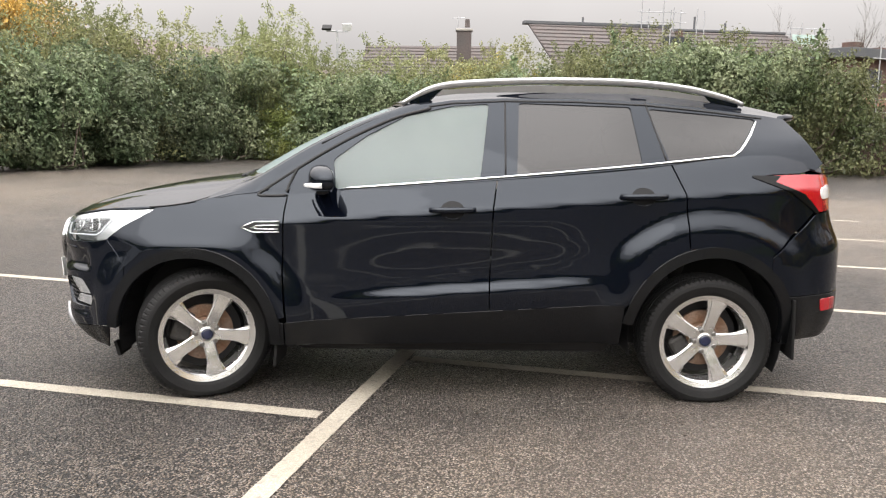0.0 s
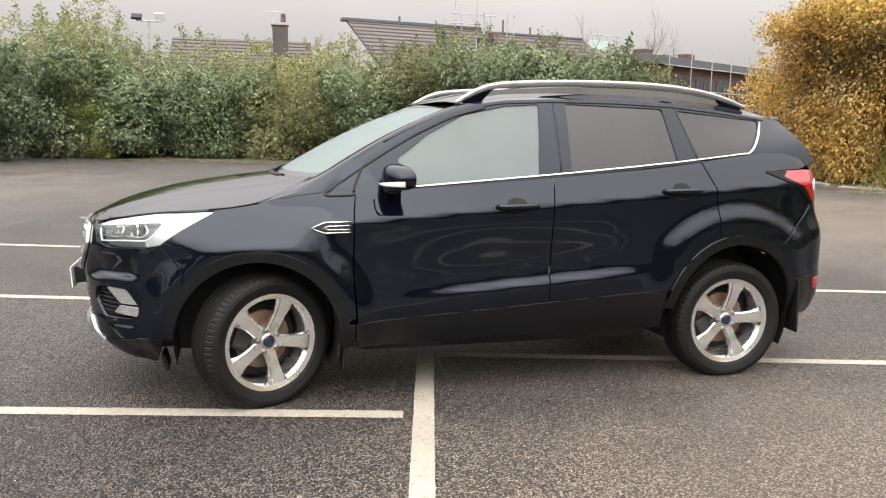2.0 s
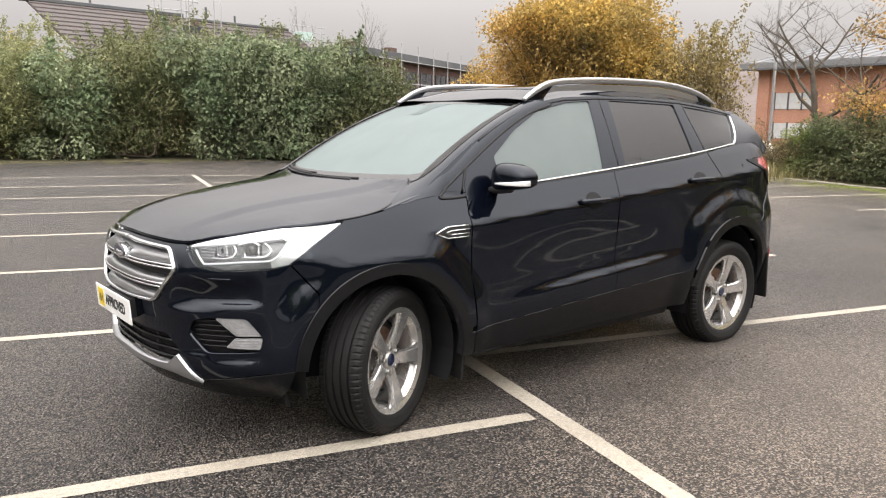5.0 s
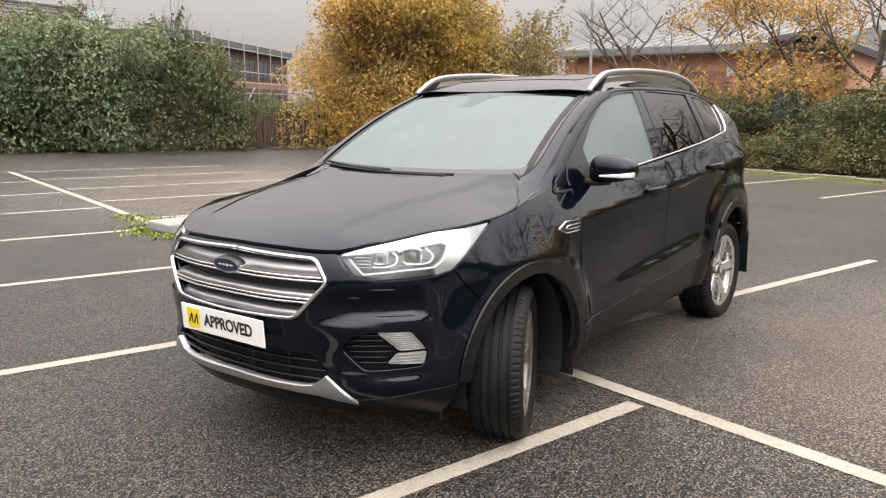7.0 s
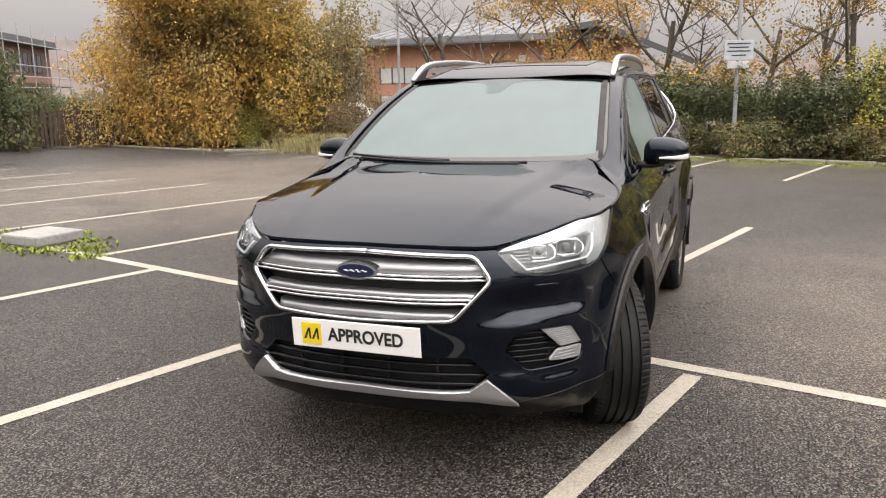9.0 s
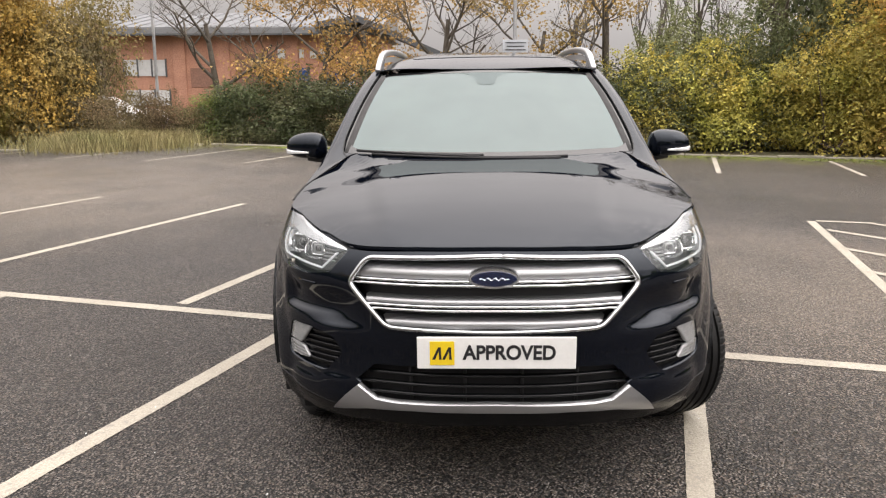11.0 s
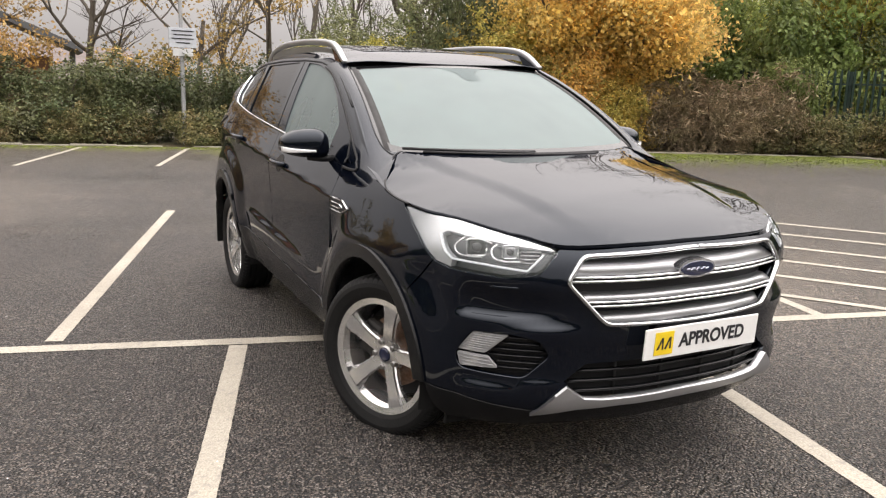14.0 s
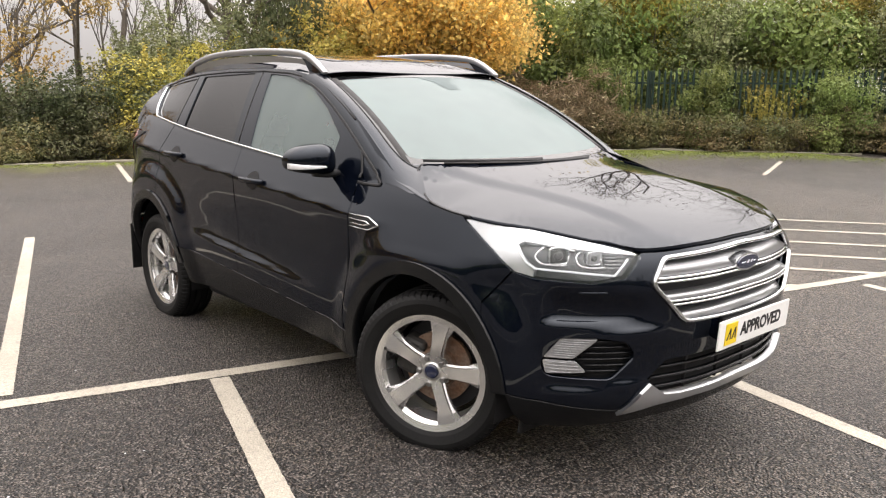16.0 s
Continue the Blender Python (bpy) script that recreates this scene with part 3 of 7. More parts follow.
PLAN = [(-2.300, 0.0), (-2.288, 0.25), (-2.215, 0.50), (-2.10, 0.68), (-1.93, 0.80), (-1.62, 0.872), (-1.2, 0.898), (-0.6, 0.905), (0.0, 0.905),
        (0.8, 0.905), (1.3, 0.90), (1.65, 0.873), (1.92, 0.80), (2.07, 0.64), (2.13, 0.40), (2.155, 0.0)]


def plan_table():
    p = [np.array((PLAN[1][0], -PLAN[1][1]))] + [np.array(q) for q in PLAN] + [np.array((PLAN[-2][0], -PLAN[-2][1]))]
    out = []
    for i in range(1, len(p) - 2):
        a, b, c, d = p[i - 1:i + 3]
        t0, t1, t2, t3 = 0, *np.cumsum([np.linalg.norm(b - a) ** 0.5, np.linalg.norm(c - b) ** 0.5, np.linalg.norm(d - c) ** 0.5])
        for k in range(24):
            t = t1 + (t2 - t1) * k / 24
            a1, a2, a3 = a * (t1 - t) / t1 + b * t / t1, b * (t2 - t) / (t2 - t1) + c * (t - t1) / (t2 - t1), c * (t3 - t) / (t3 - t2) + d * (t - t2) / (t3 - t2)
            b1, b2 = a1 * (t2 - t) / t2 + a2 * t / t2, a2 * (t3 - t) / (t3 - t1) + a3 * (t - t1) / (t3 - t1)
            out.append(b1 * (t2 - t) / (t2 - t1) + b2 * (t - t1) / (t2 - t1))
    out.append(p[-2])
    out = np.array(out)
    arc = np.r_[0, np.cumsum(np.linalg.norm(np.diff(out, axis=0), axis=1))]
    return out, arc - np.interp(0.0, out[:, 0], arc)


PLAN_XY, PLAN_U = plan_table()
U_FRONT, U_REAR = float(PLAN_U[0]), float(PLAN_U[-1])


def plan_at(u):
    """Place and outward normal of the plan curve; beyond the car's middle it goes on at the other side."""
    s = 1.0
    if u < U_FRONT:
        u, s = 2 * U_FRONT - u, -1.0
    elif u > U_REAR:
        u, s = 2 * U_REAR - u, -1.0
    x, y = np.interp(u, PLAN_U, PLAN_XY[:, 0]), np.interp(u, PLAN_U, PLAN_XY[:, 1])
    a, b = max(u - 0.03, U_FRONT), min(u + 0.03, U_REAR)
    dx = np.interp(b, PLAN_U, PLAN_XY[:, 0]) - np.interp(a, PLAN_U, PLAN_XY[:, 0])
    dy = np.interp(b, PLAN_U, PLAN_XY[:, 1]) - np.interp(a, PLAN_U, PLAN_XY[:, 1])
    if u - 0.03 < U_FRONT:
        dy0 = np.interp(2 * U_FRONT - (u - 0.03), PLAN_U, PLAN_XY[:, 1])
        dx0 = np.interp(2 * U_FRONT - (u - 0.03), PLAN_U, PLAN_XY[:, 0])
        dx, dy = np.interp(b, PLAN_U, PLAN_XY[:, 0]) - dx0, np.interp(b, PLAN_U, PLAN_XY[:, 1]) + dy0
    if u + 0.03 > U_REAR:
        dy0 = np.interp(2 * U_REAR - (u + 0.03), PLAN_U, PLAN_XY[:, 1])
        dx0 = np.interp(2 * U_REAR - (u + 0.03), PLAN_U, PLAN_XY[:, 0])
        dx, dy = dx0 - np.interp(a, PLAN_U, PLAN_XY[:, 0]), -dy0 - np.interp(a, PLAN_U, PLAN_XY[:, 1])
    n = math.hypot(dx, dy)
    return x, s * y, -dy / n, s * dx / n


def u_of_y(y, rear=False):
    """The plan coordinate of the front's (or rear's) point at that half width."""
    k = len(PLAN_U) // 2
    if rear:
        return float(np.interp(-y, -PLAN_XY[k:, 1], PLAN_U[k:]))
    return float(np.interp(y, PLAN_XY[:k, 1], PLAN_U[:k]))


def u_of_x(x):
    return float(np.interp(x, PLAN_XY[:, 0], PLAN_U))


SIDE_PLAIN = through_points([(0.20, 0.085), (0.30, 0.05), (0.40, 0.024), (0.49, 0.010), (0.56, 0.006), (0.64, 0.0075), (0.74, 0.011), (0.84, 0.0125), (0.94, 0.012), (0.994, 0.011), (1.006, 0.0135), (1.020, 0.021), (1.09, 0.057), (1.15, 0.088), (1.25, 0.15)])
SIDE_IN = through_points([(0.20, 0.085), (0.30, 0.05), (0.40, 0.024), (0.49, 0.008), (0.54, 0.002), (0.572, 0.0), (0.586, 0.003), (0.606, 0.015), (0.622, 0.0215), (0.65, 0.0235),
                          (0.70, 0.024), (0.82, 0.018), (0.94, 0.012), (0.994, 0.011), (1.006, 0.0135), (1.020, 0.021), (1.09, 0.057), (1.15, 0.088), (1.25, 0.15)])
WING_IN = through_points([(0.76, -0.026), (0.80, -0.020), (0.84, -0.006), (0.90, 0.018), (0.96, 0.043), (1.00, 0.060), (1.05, 0.084), (1.10, 0.112), (1.2, 0.17)])
FRONT_IN = through_points([(0.18, 0.20), (0.26, 0.09), (0.33, 0.035), (0.42, 0.02), (0.52, 0.012), (0.62, 0.0), (0.74, 0.0), (0.82, 0.012),
                           (0.88, 0.035), (0.93, 0.075), (0.98, 0.15)])
REAR_IN = through_points([(0.22, 0.17), (0.30, 0.07), (0.40, 0.015), (0.55, 0.0), (0.70, 0.0), (0.84, 0.01), (0.92, 0.045), (1.0, 0.065),
                          (1.15, 0.085), (1.25, 0.12), (1.35, 0.20)])
WHEEL_Z = 0.335
ARCH_F, ARCH_R = (-1.385, 0.335, 0.457, 0.462), (1.30, 0.345, 0.457, 0.488)  # centre x, z and radii of the wheel arches
U_CORNER_F, U_NOSE = u_of_x(-1.55), u_of_y(0.55)
U_CORNER_R, U_TAIL = u_of_x(1.55), u_of_y(0.6, True)


def inset(u, z):
    x = max(-1.6, min(1.7, u))
    crease = step(-0.80, -0.10, x) * (1 - step(0.40, 0.86, x))
    d = SIDE_IN(z - 0.075 * x) * crease + SIDE_PLAIN(z - 0.075 * x) * (1 - crease)
    wf, wr = 1 - step(U_NOSE, U_CORNER_F, u), step(U_CORNER_R, U_TAIL, u)
    if wf > 0:
        d = d * (1 - wf) + FRONT_IN(z) * wf
    if wr > 0:
        d = d * (1 - wr) + REAR_IN(z) * wr
    # ledges above and below the fog lamps
    ledge = step(-2.46, -2.26, u) * (1 - step(-2.03, -1.95, u))
    if ledge:
        zt = z - 0.05 * (u + 2.2)
        d += ledge * (0.034 * step(0.632, 0.668, zt) * (1 - step(0.69, 0.80, zt)) - 0.013 * (1 - step(0.405, 0.440, z + 0.10 * (u + 2.2))))
    for wx in (ARCH_F[0], ARCH_R[0]):
        r = math.hypot(u - wx, z - WHEEL_Z)
        if r < 0.75:
            k = 0.0 if wx < 0 else step(0.60, 0.84, z)
            d -= 0.034 * (1 - step(0.48 + 0.10 * k, 0.64 + 0.06 * k, r)) * step(0.25, 0.5, z + (0.25 if r > 0.3 else 0))
    # the front wing leans in from the arch upwards
    wing_ = step(-1.90, -1.72, u) * (1 - step(-1.26, -0.93, u)) * step(0.74, 0.86, z)
    if wing_:
        d += wing_ * (WING_IN(z) - d)
    return d


def shell(u, z, off=0.0):
    """A point of the car's flank, nose or tail: plan coordinate u, height z, off metres proud. Its y is the half width."""
    if u < U_FRONT or u > U_REAR:
        m = 2 * (U_FRONT if u < U_FRONT else U_REAR) - u
        p = shell(m, z, off)
        return Vector((p.x, -p.y, p.z))
    x, y, nx, ny = plan_at(u)
    d = inset(u, z) - off
    return Vector((x - nx * d, y - ny * d, z))


HOOD_Z = through_points([(-2.30, 0.890), (-2.25, 0.914), (-2.15, 0.957), (-1.95, 1.022), (-1.7, 1.075), (-1.45, 1.112), (-1.2, 1.142), (-1.0, 1.165)])


HOOD_FALL = through_points([(-2.3, 0.066), (-2.04, 0.066), (-1.90, 0.0625), (-1.75, 0.068), (-1.57, 0.078), (-1.45, 0.083), (-1.3, 0.068), (-1.05, 0.030)])


HOOD_CUT = through_points([(-2.80, 0.905), (-2.60, 0.903), (-2.42, 0.897), (-2.335, 0.900), (-2.22, 0.925), (-2.08, 0.947), (-1.93, 0.966), (-1.78, 0.981), (-1.65, 0.990),
                           (-1.585, 0.994), (-1.46, 1.008), (-1.34, 1.030), (-1.22, 1.062), (-1.10, 1.092)])
HOOD_RIM = np.array([(-9.0, -9.0, 0.0)])


def hood(x, y, off=0.0):
    a = abs(y)
    rib = 0.36 + 0.16 * (x + 2.15) / 0.95
    z = HOOD_Z(x) - HOOD_FALL(x) * (a / 0.8) ** 2.6 - 0.012 * step(rib - 0.015, rib + 0.075, a) * step(-2.2, -1.95, x)
    # drawn down or up to its cut line near the edge
    gap2 = (HOOD_RIM[:, 0] - x) ** 2 + (HOOD_RIM[:, 1] - a) ** 2
    k = int(np.argmin(gap2))
    z += HOOD_RIM[k, 2] * max(0.0, 1 - math.sqrt(gap2[k]) / 0.17) ** 2
    return Vector((x, y, z + off))


def hood_rim():
    """The bonnet's cut line: plan place, and how far the plain bonnet misses it."""
    out = []
    for u in np.linspace(U_FRONT, -1.10, 170):
        p = shell(u, HOOD_CUT(u))
        out.append((p.x, p.y, HOOD_CUT(u) + 0.006 - hood(p.x, p.y).z))
    for v in np.linspace(0.0, 0.95, 60):
        p = screen(v, 0.035)
        out.append((p.x, p.y, p.z + 0.006 - hood(p.x, p.y).z))
    return np.array(out)


def belt_z(x):
    return 1.150 + 0.083 * x + 0.012 * x * x * (1 if x > 0 else 0)


def cabin(x, z, off=0.0):
    """A point of the cabin's side, above the belt line."""
    h = z - belt_z(x)
    y = 0.822 - 0.36 * h - 0.22 * h * h
    y -= 0.17 * max(0.0, (x - 0.7) / 0.95) ** 2 * (0.45 + 0.55 * step(0.0, 0.25, h)) + 0.030 * max(0.0, (-0.35 - x) / 0.8) ** 2
    return Vector((x, y + off, z + 0.35 * off))


ROOF_Z = through_points([(-0.50, 1.510), (-0.40, 1.553), (-0.2, 1.608), (0.1, 1.648), (0.5, 1.670), (0.9, 1.662), (1.3, 1.625), (1.65, 1.562), (1.85, 1.520)])


def screen(s, v, off=0.0):
    """The windscreen: s from -1 to 1 across, v from 0 at the bonnet to 1 at the roof."""
    y = s * (0.725 - 0.125 * v)
    x = -1.285 + 0.87 * v + (0.20 - 0.10 * v) * s * s
    z = 1.115 + 0.43 * v + 0.033 * math.sin(math.pi * v) + (0.012 - 0.032 * v) * s * s
    return Vector((x - 0.48 * off, y, z + 0.85 * off))


def tail_glass(s, v, off=0.0):
    y = s * (0.66 - 0.10 * v)
    x = 2.03 - 0.24 * v - (0.10 - 0.03 * v) * s * s
    z = 1.21 + 0.31 * v - 0.02 * s * s * v
    return Vector((x + 0.8 * off, y, z + 0.5 * off))


HOOD_RIM = hood_rim()
# ---- the car park, in its own axes: a along the bays, b along the spine line ----


rng = random.Random(4)

ground = tagged(new("ground", mesh_of("ground", [(-400, -400, -0.012), (400, -400, -0.012), (400, 400, -0.012), (-400, 400, -0.012)], [(0, 1, 2, 3)], M["soil"])),
                "brown earth with thin weeds round the car park", "ground", kind="structure")
ground.matrix_world = LOT
pavement = tagged(new("pavement", mesh_of("pavement", [(-60, -17, 0), (13.6, -17, 0), (13.6, 12.2, 0), (9.6, 16.5, 0), (9.6, 22.6, 0), (-60, 24.0, 0)], [(0, 1, 2, 3, 4, 5)], M["asphalt"])),
                  "dark damp worn tarmac of a car park", "tarmac", kind="structure")
pavement.matrix_world = LOT


def painted_line(a0, b0, a1, b1, width=0.088, lift=0.003):
    """A bay line with slightly ragged edges."""
    p, q = Vector((a0, b0, 0)), Vector((a1, b1, 0))
    d = (q - p).normalized()
    n = Vector((-d.y, d.x, 0)) * width / 2
    count = max(2, int((q - p).length / 0.03))
    verts = []
    for k in range(count + 1):
        c = p.lerp(q, k / count) + Vector((0, 0, lift))
        verts += [c + n * (1 + rng.uniform(-0.035, 0.035)), c - n * (1 + rng.uniform(-0.035, 0.035))]
    ob = new("road_line", mesh_of("road_line", verts, [(2 * k, 2 * k + 1, 2 * k + 3, 2 * k + 2) for k in range(count)], M["line"]))
    ob.matrix_world = LOT
    return tagged(ob, "worn white painted parking bay line on tarmac", "road marking", "bay lines", "structure")


for a0, b0, a1, b1 in ((0.38, -9.0, 0.060, -1.0), (0.060, -1.0, -0.035, 2.2), (-0.035, 2.2, -0.115, 6.5), (-0.10, 7.25, -0.12, 11.0), (-0.12, 11.0, -0.20, 16.9)):
    painted_line(a0, b0, a1, b1, 0.106, 0.004)
# bays on the west side, and their east neighbours, each with its own slant
for near, far in ((0.03, -0.15), (2.372, 2.485), (4.735, 4.99), (7.17, 7.45), (9.55, 9.70), (11.95, 12.05), (14.30, 14.36), (16.9, 16.9), (-2.60, -2.72), (-5.0, -5.15)):
    painted_line(-5.15, far, -0.075 - 0.012 * near, near, 0.099)
for near, far, end in ((1.09, 1.135, 4.79), (3.365, 3.345, 4.72), (5.72, 5.53, 4.43), (8.08, 7.74, 4.45), (10.32, 10.0, 4.44), (12.40, 11.95, 4.32), (14.60, 14.0, 4.22), (16.7, 16.08, 4.17)):
    painted_line(-0.01 if near > 5 else 0.07, near, end, far, 0.094)
# the hatched corner
painted_line(0.13, -1.395, 5.05, -1.165)
painted_line(5.05, -1.22, 5.06, -1.80, 0.088, 0.007)
for p in (1.42, 2.09, 2.76, 3.47, 4.25, 5.0):
    a_top = min(5.05, (p - 0.638 * 1.25) / 0.768)
    b_top = (a_top * 0.768 - p) / 0.638
    painted_line(a_top, b_top, 0.12, (0.12 * 0.768 - p) / 0.638, 0.085, 0.0055)
# the far bays along the kerb
for k in range(7):
    painted_line(9.65 - 0.12 * k, 2.0 + 2.17 * k, 13.25 if k < 5 else 12.4, 1.97 + 2.11 * k)
painted_line(10.2, -2.58, 12.9, -2.42)
painted_line(10.0, -0.3, 13.2, -0.25)
painted_line(6.74, -8.82, 8.9, -11.68)

# kerb stones along the east and south-east edge
KERB = [(9.75, 22.4), (9.75, 16.3), (13.5, 12.0), (13.55, 4.0), (13.7, -4.5), (13.0, -11.0), (9.3, -16.0), (-20.0, -16.9)]
kerb_mesh = None
for (a0, b0), (a1, b1) in zip(KERB, KERB[1:]):
    length = math.hypot(a1 - a0, b1 - b0)
    turn = math.degrees(math.atan2(b1 - b0, a1 - a0))
    for k in range(int(length / 0.92)):
        if kerb_mesh is None:
            bm = bmesh.new()
            box(bm, 0.0, 0.91, -0.06, 0.06, -0.05, 0.085, 0.015)
            kerb_mesh = bpy.data.meshes.new("kerb_stone")
            bm.to_mesh(kerb_mesh)
            bm.free()
            kerb_mesh.materials.append(M["kerb"])
        d = (0.46 + 0.92 * k - 0.46)
        ob = new("kerb_stone", kerb_mesh)
        ob.matrix_world = LOT @ pose(a0 + (a1 - a0) * d / length, b0 + (b1 - b0) * d / length, rng.uniform(-0.062, -0.040), rng.uniform(-1.5, 1.5), rng.uniform(-0.8, 0.8), turn + rng.uniform(-0.6, 0.6))
        tagged(ob, "weathered grey concrete kerb stone at the tarmac's edge", "kerb", "kerb stones", "structure")

# the concrete lamp base on the spine line
slab = thing("concrete_block", "square weathered concrete block with weeds round it on the tarmac", "concrete block", LOT @ pose(0.03, 6.92, 0, 0, 0, 10))
bm = bmesh.new()
box(bm, -0.28, 0.28, -0.28, 0.28, 0.0, 0.11, 0.02)
part("block", bm, M["concrete"], slab)


def blades(name, points, height, material, width=0.006, lean=0.5, seed=1):
    """Grass blades or weeds at the given points, as one mesh."""
    r = random.Random(seed)
    verts, faces = [], []
    for p in points:
        h, t, w = height * r.uniform(0.4, 1.2), r.uniform(0, 6.28), width * r.uniform(0.7, 1.4)
        d, s = Vector((math.cos(t), math.sin(t), 0)), Vector((-math.sin(t), math.cos(t), 0)) * w
        k = r.uniform(0.1, lean)
        b = Vector(p)
        i = len(verts)
        verts += [b - s, b + s, b + d * h * k * 0.4 + Vector((0, 0, h * 0.6)) - s * 0.7, b + d * h * k * 0.4 + Vector((0, 0, h * 0.6)) + s * 0.7, b + d * h * k + Vector((0, 0, h))]
        faces += [(i, i + 1, i + 3, i + 2), (i + 2, i + 3, i + 4)]
    return mesh_of(name, verts, faces, material)


pts = []
patches = [(0.35, 6.95, 0.10), (0.42, 7.1, 0.12), (0.30, 6.55, 0.09), (-0.33, 6.75, 0.12), (-0.36, 7.05, 0.10), (-0.10, 6.30, 0.14), (0.10, 6.12, 0.12), (-0.25, 6.42, 0.10), (-0.14, 5.75, 0.10), (-0.28, 7.35, 0.14), (-0.1, 7.9, 0.12), (-0.14, 8.4, 0.10)]
while len(pts) < 1700:
    pa, pb, pr = patches[rng.randrange(len(patches))]
    a, b = rng.gauss(pa, pr), rng.gauss(pb, pr)
    if math.hypot(a - 0.03, b - 6.92) > 0.34:
        pts.append((a, b, 0))
weeds = new("weeds", blades("weeds", pts, 0.030, M["moss"], 0.010, 1.6))
weeds.matrix_world = LOT
tagged(weeds, "green moss and weeds in the joint round the concrete block", "weeds", kind="stuff")

# moss and leaf litter strip along the kerb
moss_pts = []
for k in range(26000):
    s = rng.random()
    if s < 0.80:
        b = rng.uniform(-14.5, -3.5)
        a0 = 13.7 if b > -4.5 else (13.7 + (b + 4.5) * 0.108 if b > -11 else 13.0 + (b + 11) * 0.74)
        spread = 3.2
    else:
        b = rng.uniform(-3.5, 11.0)
        a0, spread = 13.5, 0.9
    moss_pts.append((a0 - abs(rng.gauss(0, 0.42)) * spread, b, 0.0))
moss = new("moss", blades("moss", moss_pts, 0.012, M["moss"], 0.016, 2.6, 7))
moss.matrix_world = LOT
tagged(moss, "bright yellow-green moss along the tarmac's edge", "moss", kind="stuff")


def litter(name, count, place, size, material, label, seed):
    r = random.Random(seed)
    verts, faces = [], []
    for _ in range(count):
        a, b, z = place(r)
        t, s = r.uniform(0, 6.28), size * r.uniform(0.5, 1.2)
        d, n = Vector((math.cos(t), math.sin(t), 0)) * s, Vector((-math.sin(t), math.cos(t), 0)) * s * 0.6
        c = Vector((a, b, z + 0.006))
        i = len(verts)
        verts += [c - d, c - n + Vector((0, 0, s * 0.3)), c + d, c + n + Vector((0, 0, s * r.uniform(0, 0.4)))]
        faces.append((i, i + 1, i + 2, i + 3))
    ob = new(name, mesh_of(name, verts, faces, material))
    ob.matrix_world = LOT
    return tagged(ob, label, "leaf litter", kind="stuff")


litter("pale_chips", 420, lambda r: (r.uniform(-5, 6), r.uniform(-5, 6), 0.0), 0.007, M["pale_panel"], "small pale stone chips lying on the tarmac", 11)
# ---- shrubs and trees ----
def leaves(points, normals, size, material, name, seed, curl=0.35, narrow=0.5):
    """Leaves as small folded quads (two triangles each side of the midrib)."""
    g = np.random.RandomState(seed)
    n = len(points)
    p = np.asarray(points, float)
    up = np.asarray(normals, float) + g.normal(0, 0.55, (n, 3))
    up /= np.linalg.norm(up, axis=1, keepdims=True) + 1e-9
    d = g.normal(0, 1, (n, 3)) + np.array((0, 0, -0.25))
    d -= up * (d * up).sum(1, keepdims=True)
    d /= np.linalg.norm(d, axis=1, keepdims=True) + 1e-9
    s = np.cross(up, d)
    size = size * g.uniform(0.55, 1.25, (n, 1))
    base, tip = p, p + d * size - up * size * curl * 0.4
    mid = p + d * size * 0.5
    l, r = mid + s * size * narrow * 0.5 + up * size * curl * 0.25, mid - s * size * narrow * 0.5 + up * size * curl * 0.25
    verts = np.stack([base, l, tip, r], 1).reshape(-1, 3)
    i = np.arange(n) * 4
    tris = np.stack([np.stack([i, i + 1, i + 2], 1), np.stack([i, i + 2, i + 3], 1)], 1).reshape(-1, 3)
    me = bpy.data.meshes.new(name)
    me.vertices.add(len(verts))
    me.vertices.foreach_set("co", verts.ravel())
    me.loops.add(tris.size)
    me.loops.foreach_set("vertex_index", tris.ravel())
    me.polygons.add(len(tris))
    me.polygons.foreach_set("loop_start", np.arange(len(tris)) * 3)
    me.update(calc_edges=True)
    me.materials.append(material)
    return me


